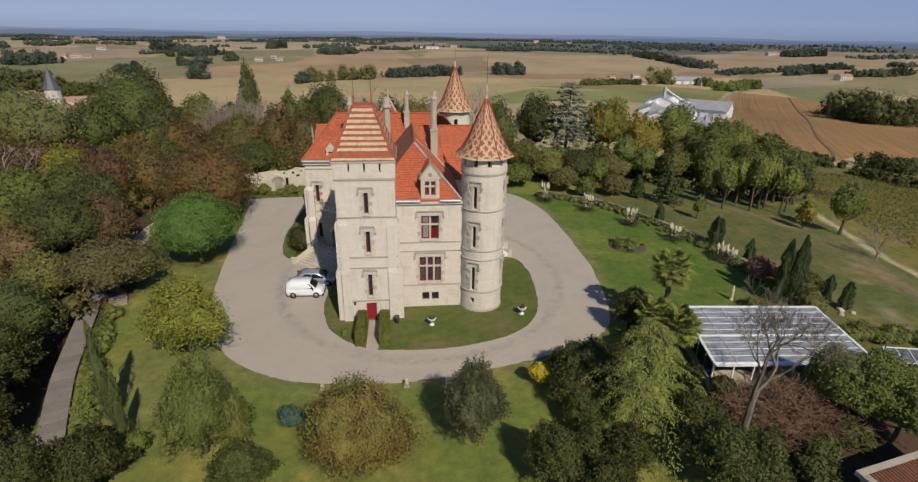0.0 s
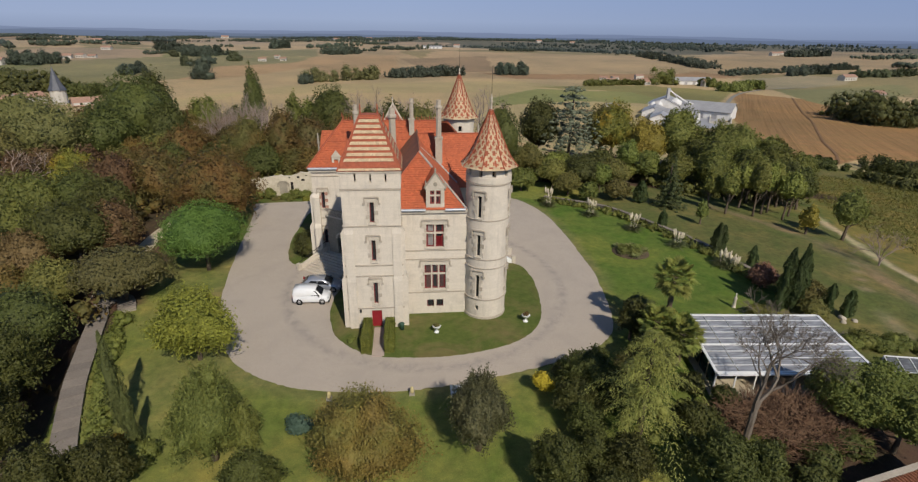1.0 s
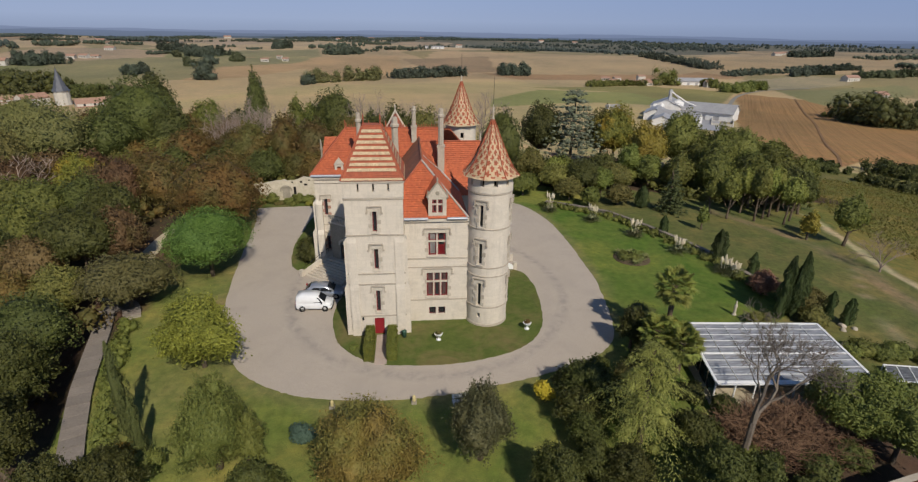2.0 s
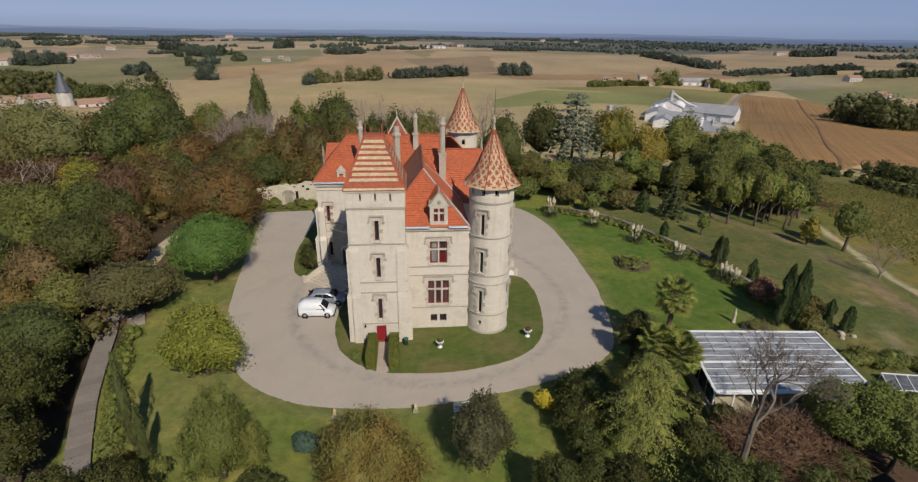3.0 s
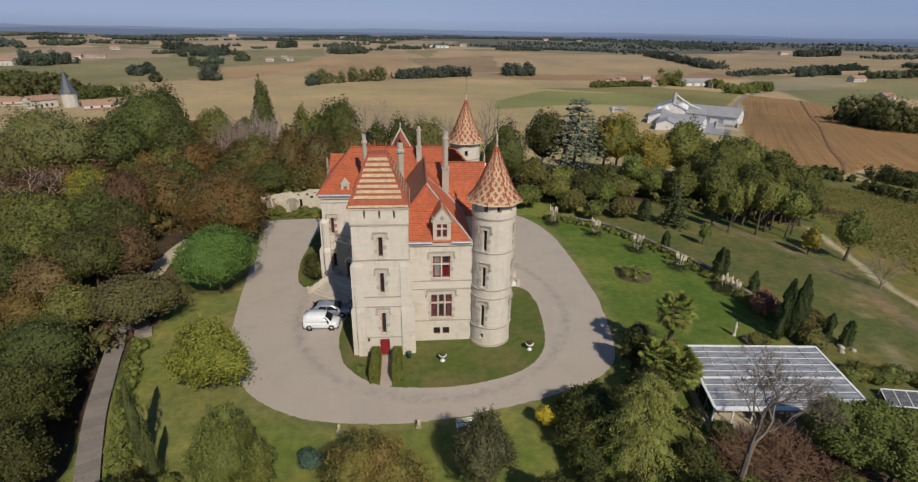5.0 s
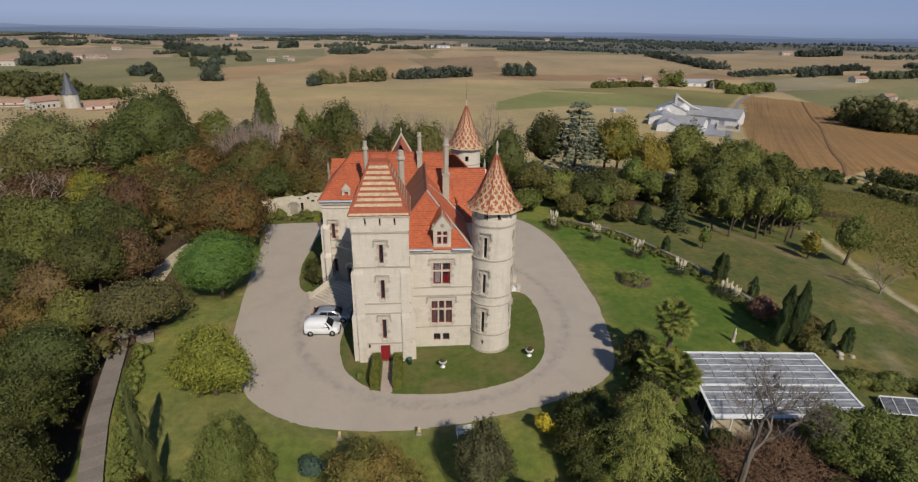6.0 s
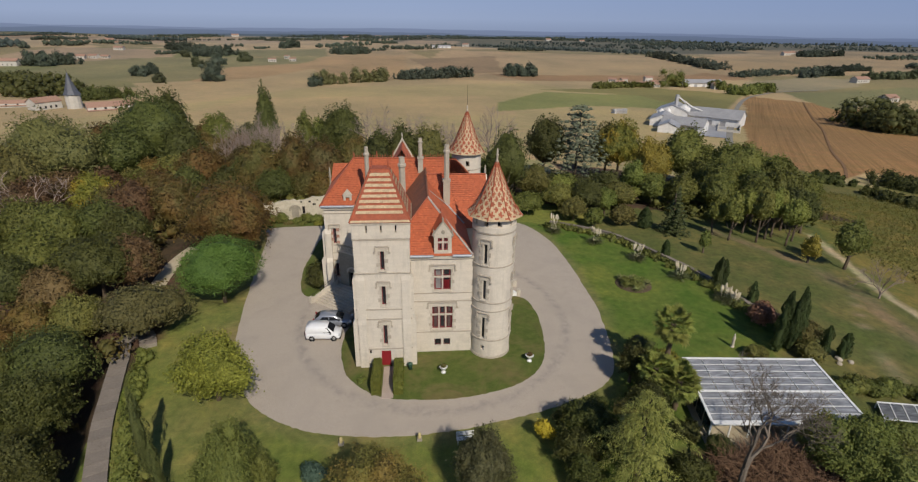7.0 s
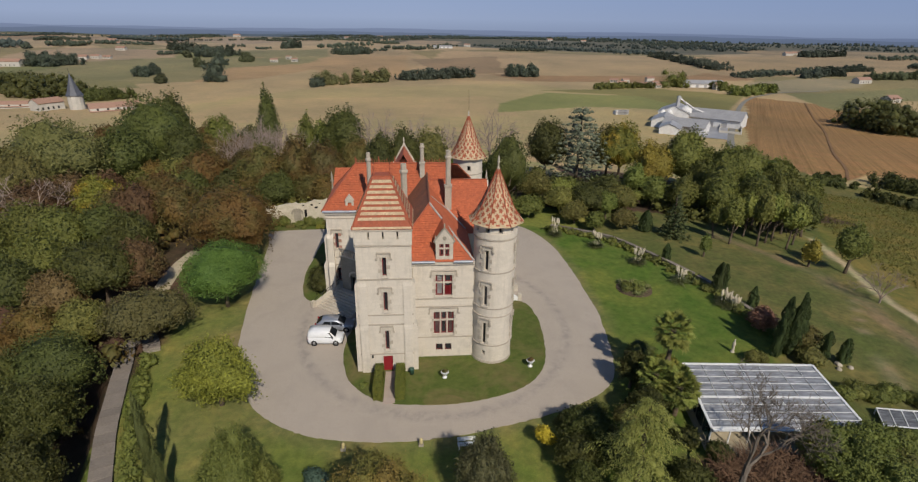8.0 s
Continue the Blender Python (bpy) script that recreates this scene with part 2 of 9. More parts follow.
def slope(bm, a, b, c, d, n, lip=0.05, thick=0.06, mi=lambda i: 0, inset=0.0):
    """A roof slope in n courses, each lapping over the one below: eave a to b, head d to c (a-d and b-c are the verges)."""
    a, b, c, d = map(Vector, (a, b, c, d))
    nor = (b - a).cross(d - a).normalized()
    if nor.z < 0:
        nor = -nor
    for i in range(n):
        t0, t1 = i / n, (i + 1) / n
        lo = [a.lerp(d, t0) + nor * lip, b.lerp(c, t0) + nor * lip]
        hi = [a.lerp(d, t1), b.lerp(c, t1)]
        if (hi[1] - hi[0]).length < 0.02:
            hi[1] = hi[0] + (b - a).normalized() * 0.02
        dn = [a.lerp(d, t0) - nor * thick, b.lerp(c, t0) - nor * thick]
        vs = [bm.verts.new(p) for p in (*lo, *hi[::-1], *dn)]
        f1 = bm.faces.new(vs[:4])
        f2 = bm.faces.new((vs[4], vs[5], vs[1], vs[0]))
        f1.material_index = f2.material_index = mi(i)


def tube(name, pts, r, material, parent=None, label="", kind="", taper=1.0):
    """A round bar along points, as a mesh."""
    bm = bmesh.new()
    bar(bm, pts, r, 6, taper)
    return part(name, bm, material, parent, label, kind, True)


def bar(bm, pts, r, n=6, taper=1.0, mi=0):
    pts = [Vector(p) for p in pts]
    rings = []
    for i, p in enumerate(pts):
        d = (pts[min(i + 1, len(pts) - 1)] - pts[max(i - 1, 0)]).normalized()
        x = d.orthogonal().normalized()
        y = d.cross(x)
        rr = r * (1 + (taper - 1) * i / max(1, len(pts) - 1))
        rings.append([bm.verts.new(p + (x * math.cos(2 * math.pi * k / n) + y * math.sin(2 * math.pi * k / n)) * rr) for k in range(n)])
    for a, b in zip(rings, rings[1:]):
        for k in range(n):
            bm.faces.new((a[k], a[(k + 1) % n], b[(k + 1) % n], b[k])).material_index = mi
    bm.faces.new(rings[0][::-1]).material_index = mi
    bm.faces.new(rings[-1]).material_index = mi


def smooth_line(pts, step=6, closed=False):
    """A Catmull-Rom line through plan points."""
    out = []
    n = len(pts)
    for i in range(n if closed else n - 1):
        p = [Vector((*pts[j % n], 0)) if closed else Vector((*pts[min(max(j, 0), n - 1)], 0)) for j in (i - 1, i, i + 1, i + 2)]
        for k in range(step):
            t = k / step
            q = 0.5 * (2 * p[1] + (p[2] - p[0]) * t + (2 * p[0] - 5 * p[1] + 4 * p[2] - p[3]) * t * t + (3 * p[1] - p[0] - 3 * p[2] + p[3]) * t ** 3)
            out.append((q.x, q.y))
    if not closed:
        out.append(tuple(pts[-1]))
    return out


def slab(bm, line, z0, z1, rag=0.0, seed=3):
    """A level sheet with a closed outline, from z0 up to z1."""
    rnd = random.Random(seed)
    pts = [(x + rnd.uniform(-rag, rag), y + rnd.uniform(-rag, rag)) for x, y in line]
    top = [bm.verts.new((x, y, z1)) for x, y in pts]
    low = [bm.verts.new((x, y, z0)) for x, y in pts]
    f = bm.faces.new(top)
    for i in range(len(pts)):
        j = (i + 1) % len(pts)
        bm.faces.new((low[i], low[j], top[j], top[i]))
    bmesh.ops.triangulate(bm, faces=[f])
    bmesh.ops.recalc_face_normals(bm, faces=bm.faces)


def turf_mat():
    """Mown grass, worn and yellow in patches."""
    m, nt, b = tree_of("mown_turf")
    p = place(nt)
    blade = noise_of(nt, p, 12.0, 5, 0.7)
    tuft = noise_of(nt, p, 1.2, 5, 0.65)
    wide = noise_of(nt, p, 0.22, 5, 0.65, 0.8)
    c = ramp(nt, calc(nt, "ADD", calc(nt, "MULTIPLY", blade, 0.5), calc(nt, "MULTIPLY", tuft, 0.5)), [(0.3, (0.05, 0.075, 0.016)), (0.7, (0.125, 0.15, 0.036))])
    c = mix(nt, ramp(nt, wide, [(0.45, (0, 0, 0)), (0.68, (0.85, 0.85, 0.85))]), c, mix(nt, tuft, (0.13, 0.105, 0.045), (0.22, 0.165, 0.075)))
    nt.links.new(c, b.inputs["Base Color"])
    b.inputs["Roughness"].default_value = 0.95
    b.inputs["Specular IOR Level"].default_value = 0.15
    relief(nt, b, calc(nt, "ADD", blade, tuft), 0.5, 0.05)
    return m

# ---- the land ----
def height(x, y):
    """The lie of the land: a level hilltop, a fall on all sides, a broad valley and rolling hills beyond."""
    x, y = np.asarray(x, float), np.asarray(y, float)
    r = np.hypot(x - 2, y - 58)
    h = np.interp(r, [0, 40, 52, 70, 100, 160, 260, 350, 600, 800, 1150, 1600, 2300, 2600, 3200, 9000], [0, 0, -1, -3.5, -6.5, -11, -16, -19, -23, -19, -8, -14, -10, -12, -60, -70])
    wood = np.clip((-x - 30) / 40, 0, 1) * np.clip((160 - y) / 60, 0, 1)
    h = h * (1 - 0.55 * wood * np.clip((170 - r) / 60, 0, 1))
    edge = -25.5 - (y - 31.5) * 0.37
    h = h - 2.6 * np.clip((edge - 0.3 - x) / 1.5, 0, 1) * np.clip((56 - y) / 8, 0, 1) * np.clip((r - 25) / 6, 0, 1)
    swell = np.clip((r - 300) / 900, 0, 1)
    return h + swell * (5 * np.sin(x / 310 + 0.6) * np.cos(y / 420 + 0.3) + 3 * np.sin(x / 130 + y / 170))


def land(x, y):
    return float(height(x, y))


def inside(px, py, poly):
    """Which of the points lie in a plan outline."""
    hit = np.zeros(px.shape, bool)
    n = len(poly)
    for i in range(n):
        x0, y0 = poly[i]
        x1, y1 = poly[(i + 1) % n]
        if y0 == y1:
            continue
        cross = ((y0 > py) != (y1 > py)) & (px < (x1 - x0) * (py - y0) / (y1 - y0) + x0)
        hit ^= cross
    return hit


LAWN, MEADOW, SOIL, STUBBLE, STRAW = (0.172, 0.188, 0.048), (0.118, 0.122, 0.042), (0.085, 0.055, 0.038), (0.41, 0.30, 0.18), (0.35, 0.25, 0.145)
FIELDS = []


def field(colour, drills, outline):
    """A field of the plan: its colour, the strength of its crop rows and its outline."""
    FIELDS.append((colour, drills, outline))


field((0.40, 0.30, 0.17), 0.0, [(-600, 250), (700, 250), (700, 620), (-600, 560)])
field((0.37, 0.295, 0.155), 0.0, [(-150, 130), (160, 130), (210, 330), (120, 560), (-100, 470), (-200, 260)])
field((0.40, 0.30, 0.165), 0.0, [(-140, 260), (60, 300), (60, 420), (-120, 400)])
field((0.215, 0.22, 0.085), 0.0, [(112, 459), (192, 436), (240, 385), (201, 329), (155, 350), (117, 358), (49, 318), (56, 366)])
field((0.21, 0.19, 0.075), 0.0, [(195, 325), (300, 460), (235, 520), (110, 480), (190, 438)])
field((0.262, 0.158, 0.073), 1.0, [(292, 450), (330, 384), (300, 250), (190, 145), (148, 154), (131, 144), (122, 160), (126, 190), (149, 222)])
field((0.150, 0.138, 0.040), 0.0, [(95, 128), (135, 118), (150, 95), (100, 40), (62, 46), (71, 74), (80, 91)])
field((0.23, 0.20, 0.10), 0.0, [(-437, 739), (-260, 889), (-216, 538), (-282, 510), (-406, 629)])
field((0.36, 0.24, 0.13), 0.0, [(-216, 538), (-260, 889), (-20, 1000), (0, 600), (-90, 510)])
field((0.40, 0.28, 0.165), 0.0, [(-20, 680), (60, 1120), (380, 1010), (420, 720), (150, 690)])
field((0.33, 0.215, 0.115), 0.0, [(60, 690), (30, 800), (110, 840), (150, 720)])
field((0.34, 0.235, 0.13), 0.0, [(440, 760), (470, 1000), (760, 1030), (700, 700)])
field((0.24, 0.20, 0.095), 0.0, [(330, 500), (420, 640), (700, 640), (700, 480), (450, 420)])
field((0.052, 0.062, 0.045), 0.0, [(140, 1230), (480, 1100), (900, 1150), (1500, 1300), (2600, 1700), (3000, 3600), (300, 3600), (-100, 1900)])
field((0.26, 0.19, 0.11), 0.0, [(700, 1010), (760, 1250), (1100, 1180), (1000, 900)])
field((0.22, 0.15, 0.09), 0.0, [(-1100, 1500), (-500, 1150), (-450, 1220), (-900, 1800)])
# bluish far plain: distance haze put into the field colour
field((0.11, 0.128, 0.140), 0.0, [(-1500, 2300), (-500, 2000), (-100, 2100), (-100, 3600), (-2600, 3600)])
field((0.25, 0.185, 0.115), 0.0, [(-900, 1500), (-500, 1350), (-250, 1600), (-500, 1800)])
field((0.24, 0.17, 0.10), 0.0, [(300, 2000), (420, 2050), (520, 1980), (400, 1920)])
field((0.20, 0.15, 0.09), 0.0, [(900, 2100), (1050, 2180), (1200, 2050), (1000, 1980)])
field((0.33, 0.24, 0.16), 0.0, [(-547, 765), (-571, 860), (-540, 921), (-396, 941), (-350, 828), (-434, 732), (-481, 668)])
field((0.215, 0.195, 0.095), 0.0, [(-424, 638), (-366, 741), (-261, 864), (-151, 957), (-161, 800), (-268, 675), (-300, 565), (-335, 530)])
field((0.195, 0.180, 0.088), 0.0, [(-321, 1001), (-178, 1132), (-151, 957), (-264, 874)])
field((0.255, 0.175, 0.105), 0.0, [(-10, 930), (149, 986), (118, 715), (36, 684)])
field((0.34, 0.245, 0.165), 0.0, [(-660, 1115), (-951, 1783), (-760, 1821), (-471, 1075)])
field((0.35, 0.26, 0.18), 0.0, [(-684, 1765), (-543, 2033), (-380, 1599), (-362, 1134)])
field((0.33, 0.24, 0.165), 0.0, [(-108, 1481), (-20, 1976), (151, 1912), (135, 1714)])
field((0.20, 0.165, 0.085), 0.0, [(-553, 977), (-492, 1052), (-424, 1010), (-476, 917)])
field((0.29, 0.245, 0.155), 0.0, [(374, 587), (492, 621), (518, 580), (468, 528), (353, 494)])
field((0.19, 0.185, 0.085), 0.0, [(351, 483), (524, 520), (481, 462), (302, 355)])
field((0.37, 0.27, 0.155), 0.0, [(193, 1052), (461, 1019), (412, 711), (351, 665), (141, 677)])
field((0.33, 0.235, 0.13), 0.0, [(559, 945), (802, 1116), (884, 905), (789, 774), (620, 700), (410, 658)])
field((0.21, 0.19, 0.085), 0.0, [(-423, 583), (-435, 637), (-270, 538), (-238, 481), (-282, 484)])
field((0.40, 0.295, 0.165), 0.0, [(-248, 492), (-175, 568), (-131, 722), (-82, 507), (-156, 470), (-189, 434)])


field((0.135, 0.130, 0.045), 0.0, [(136, 178), (121, 141), (131, 134), (170, 150), (190, 120), (150, 90), (121, 108), (112, 122), (104, 132)])


# outline of the drive
OUTER = [(-24.5, 82), (-23.4, 75), (-22.2, 64.9), (-20.7, 54.1), (-19.4, 47), (-17.9, 43), (-15.6, 38.4), (-13.2, 36.1), (-10.5, 34.5), (-8.3, 33.8), (-4.6, 33.2), (-1.0, 33.1), (2.4, 33.4), (6.2, 34.2), (10.2, 35.2), (13.8, 36.6), (16.8, 38.2), (18.8, 40.6), (19.8, 43.8), (20.5, 47.5), (21.2, 53), (21.3, 58), (21.3, 64.7), (20.9, 72), (19.4, 78), (16.5, 82.5), (10, 86), (0, 88), (-12, 88), (-20, 86)]


def build_ground():
    """One sheet from the hilltop to the horizon; fields, meadow and wood floor are tints of its vertices."""
    az = np.radians(np.concatenate([np.arange(-58, 58, 0.42), np.arange(58, 112, 0.75), np.arange(112, 302, 1.6)]))
    ring = np.concatenate([np.arange(1.5, 60, 1.5), 60 * 1.0145 ** np.arange(310)])
    ring = ring[ring < 4900]
    R, A = np.meshgrid(ring, az, indexing="ij")
    X, Y = 2 + R * np.sin(A), 58 + R * np.cos(A)
    rng = np.random.RandomState(5)
    Z = height(X, Y)
    Z = Z + 0.12 * np.sin(X * 0.21 + 1) * np.sin(Y * 0.17 + X * 0.05) * np.clip((R - 40) / 30, 0, 1) * np.clip((130 - R) / 40, 0, 1)
    nr, na = R.shape
    co = np.stack([X, Y, Z], -1).reshape(-1, 3)
    co = np.vstack([co, [[2, 58, 0]]])
    i, j = np.meshgrid(np.arange(nr - 1), np.arange(na), indexing="ij")
    k = (j + 1) % na
    quads = np.stack([i * na + j, (i + 1) * na + j, (i + 1) * na + k, i * na + k], -1).reshape(-1, 4)[:, ::-1]
    jj = np.arange(na)
    fan = np.stack([np.full(na, len(co) - 1), jj, (jj + 1) % na], -1)[:, ::-1]
    me = bpy.data.meshes.new("ground")
    me.vertices.add(len(co))
    me.vertices.foreach_set("co", co.ravel())
    me.loops.add(quads.size + fan.size)
    me.loops.foreach_set("vertex_index", np.concatenate([quads.ravel(), fan.ravel()]).astype(np.int32))
    me.polygons.add(len(quads) + len(fan))
    me.polygons.foreach_set("loop_start", np.concatenate([np.arange(len(quads)) * 4, quads.size + np.arange(len(fan)) * 3]).astype(np.int32))
    me.update(calc_edges=True)
    x, y = co[:, 0], co[:, 1]
    r = np.hypot(x - 2, y - 58)
    tint = np.tile(np.array(STUBBLE), (len(co), 1))
    rows = np.zeros(len(co))
    # patchwork of the far country
    cell = np.floor((x * 0.9 + y * 0.25) / 260) * 7.13 + np.floor((y * 0.9 - x * 0.3) / 330) * 3.71
    pick = np.mod(np.abs(np.sin(cell * 12.9898) * 43758.5453), 1)
    far = r > 420
    for lo, hi, c in ((0.0, 0.18, (0.22, 0.18, 0.085)), (0.18, 0.5, STUBBLE), (0.5, 0.75, STRAW), (0.75, 0.87, (0.30, 0.185, 0.10)), (0.87, 1.01, (0.15, 0.16, 0.065))):
        tint[far & (pick >= lo) & (pick < hi)] = c
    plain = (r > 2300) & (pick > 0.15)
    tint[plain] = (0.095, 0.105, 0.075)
    for c, s, poly in FIELDS:
        jit = 1.5 * np.sin(y * 0.05) * np.clip((r - 100) / 200, 0, 1)
        w = inside(x + jit, y, poly)
        tint[w], rows[w] = c, s
    # tints go grey with distance: aerial haze mixed into the ground colour
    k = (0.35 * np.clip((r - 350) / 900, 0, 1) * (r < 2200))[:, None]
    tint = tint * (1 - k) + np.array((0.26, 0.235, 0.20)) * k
    near = r < 64 + 10 * np.sin(np.arctan2(x - 2, y - 58) * 3.0)
    slope_east = (x > 30) & (x < 92) & (y < 118) & (y > 18) & ~inside(x, y, FIELDS[6][2])
    wood = ((x < -27 - (y - 31) * 0.05) & (r < 120)) | ((y > 92) & (r < 82)) | ((x > 40) & (y > 96) & (r < 100))
    tint[slope_east] = MEADOW
    rows[slope_east] = 0
    tint[near & ~slope_east] = LAWN
    dry = np.clip(0.35 + 0.6 * np.sin(x * 0.31 + 1.3 * np.sin(y * 0.23)) * np.sin(y * 0.19 + 0.8), 0, 1) * np.clip((-x - 9) / 5, 0, 1) * near
    tint = tint * (1 - 0.5 * dry[:, None]) + np.array((0.235, 0.205, 0.085)) * 0.5 * dry[:, None]
    tint[wood] = SOIL
    # bare earth worn along the vines, with a thin footpath beside it
    for line, half, col, weight in (([(50, 30), (55, 40), (57.2, 46.1), (58.7, 53.3), (59.5, 59.1), (59, 63.5), (57.6, 67.3), (55.5, 72.8), (51, 81)], 1.3, (0.20, 0.155, 0.095), 0.65), ([(54, 28), (62, 43), (63.8, 52.6), (64.1, 57), (65.8, 63.6), (69.3, 71.5), (73, 84)], 0.7, (0.42, 0.35, 0.23), 0.9), ([(46, 36), (49.9, 43.7), (50.9, 46.5), (54.1, 51.1), (58.2, 57.1)], 0.3, (0.24, 0.20, 0.12), 0.7)):
        d = np.full(len(co), 1e9)
        for (ax, ay), (bx, by) in zip(line[:-1], line[1:]):
            u = np.clip(((x - ax) * (bx - ax) + (y - ay) * (by - ay)) / ((bx - ax) ** 2 + (by - ay) ** 2), 0, 1)
            d = np.minimum(d, np.hypot(x - ax - u * (bx - ax), y - ay - u * (by - ay)))
        k = (weight * np.clip(1.6 - d / half * (1 + 0.4 * np.sin(x * 0.9) * np.sin(y * 0.7)), 0, 1))[:, None]
        tint = tint * (1 - k) + np.array(col) * k
    tint[inside(x, y, [(18, 30), (40, 44), (39.5, 52), (39, 58), (36.5, 64), (33.5, 70), (30, 76), (24, 80), (10, 84), (10, 40)])] = (0.105, 0.148, 0.030)
    verge = np.full(len(co), 1e9)
    for (ax, ay), (bx, by) in zip(OUTER, OUTER[1:] + OUTER[:1]):
        u = np.clip(((x - ax) * (bx - ax) + (y - ay) * (by - ay)) / ((bx - ax) ** 2 + (by - ay) ** 2), 0, 1)
        verge = np.minimum(verge, np.hypot(x - ax - u * (bx - ax), y - ay - u * (by - ay)))
    k = (np.clip(1.0 - verge / 1.5, 0, 1) * (0.55 + 0.25 * np.sin(x * 0.7) * np.sin(y * 0.6 + 1)))[:, None]
    tint = tint * (1 - k) + np.array((0.215, 0.175, 0.10)) * k
    tint[inside(x, y, [(21, 18), (21, 30), (33, 29.5), (44, 26), (44, 10), (22, 10)])] = SOIL
    turf = np.interp(r, [90, 220], [1.0, 0.22])
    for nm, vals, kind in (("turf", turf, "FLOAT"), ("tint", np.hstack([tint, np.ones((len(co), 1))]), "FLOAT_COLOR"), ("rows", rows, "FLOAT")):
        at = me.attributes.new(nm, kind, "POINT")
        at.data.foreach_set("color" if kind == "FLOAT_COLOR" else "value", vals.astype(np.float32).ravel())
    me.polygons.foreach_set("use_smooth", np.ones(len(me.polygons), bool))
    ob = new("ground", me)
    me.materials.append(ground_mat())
    return tagged(ob, "rolling farmland, mown lawn and meadow round a hilltop", "ground", kind="structure")


def ground_mat():
    m, nt, b = tree_of("ground_cover")
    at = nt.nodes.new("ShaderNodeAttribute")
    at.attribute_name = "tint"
    rw = nt.nodes.new("ShaderNodeAttribute")
    rw.attribute_name = "rows"
    p = place(nt)
    blade = noise_of(nt, p, 11.0, 5, 0.7)
    tuft = noise_of(nt, p, 1.3, 5, 0.65)
    wide = noise_of(nt, p, 0.13, 5, 0.6, 0.6)
    field = noise_of(nt, place(nt, (1.0, 0.8, 1.0)), 0.012, 5, 0.55)
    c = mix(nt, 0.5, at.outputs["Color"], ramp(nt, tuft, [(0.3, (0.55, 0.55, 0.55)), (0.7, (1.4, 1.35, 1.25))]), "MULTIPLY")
    c = mix(nt, 0.45, c, ramp(nt, blade, [(0.3, (0.5, 0.5, 0.5)), (0.7, (1.45, 1.45, 1.4))]), "MULTIPLY")
    tf = nt.nodes.new("ShaderNodeAttribute")
    mottle = noise_of(nt, p, 0.55, 6, 0.7, 0.5)
    tf.attribute_name = "turf"
    c = mix(nt, calc(nt, "MULTIPLY", tf.outputs["Fac"], 0.85), c, ramp(nt, wide, [(0.36, (0.75, 0.92, 0.75)), (0.50, (1, 1, 1)), (0.66, (1.5, 1.22, 1.3))]), "MULTIPLY")
    c = mix(nt, calc(nt, "MULTIPLY", tf.outputs["Fac"], 0.8), c, ramp(nt, mottle, [(0.34, (0.74, 0.84, 0.74)), (0.5, (1, 1, 1)), (0.68, (1.30, 1.22, 1.10))]), "MULTIPLY")
    c = mix(nt, 0.8, c, ramp(nt, field, [(0.35, (0.78, 0.82, 0.84)), (0.5, (1, 1, 1)), (0.66, (1.2, 1.16, 1.1))]), "MULTIPLY")
    mp = nt.nodes.new("ShaderNodeMapping")
    mp.inputs["Rotation"].default_value = (0, 0, radians(33))
    nt.links.new(p, mp.inputs[0])
    st = nt.nodes.new("ShaderNodeMapping")
    st.inputs["Scale"].default_value = (0.9, 0.006, 0.0)
    nt.links.new(mp.outputs[0], st.inputs[0])
    drill = noise_of(nt, st.outputs[0], 1.0, 4, 0.7)
    c = mix(nt, rw.outputs["Fac"], c, mix(nt, 0.75, c, ramp(nt, drill, [(0.3, (0.60, 0.57, 0.52)), (0.5, (1, 1, 1)), (0.7, (1.3, 1.27, 1.2))]), "MULTIPLY"))
    nt.links.new(c, b.inputs["Base Color"])
    b.inputs["Roughness"].default_value = 0.95
    b.inputs["Specular IOR Level"].default_value = 0.15
    relief(nt, b, calc(nt, "ADD", blade, tuft), 0.5, 0.06)
    return m


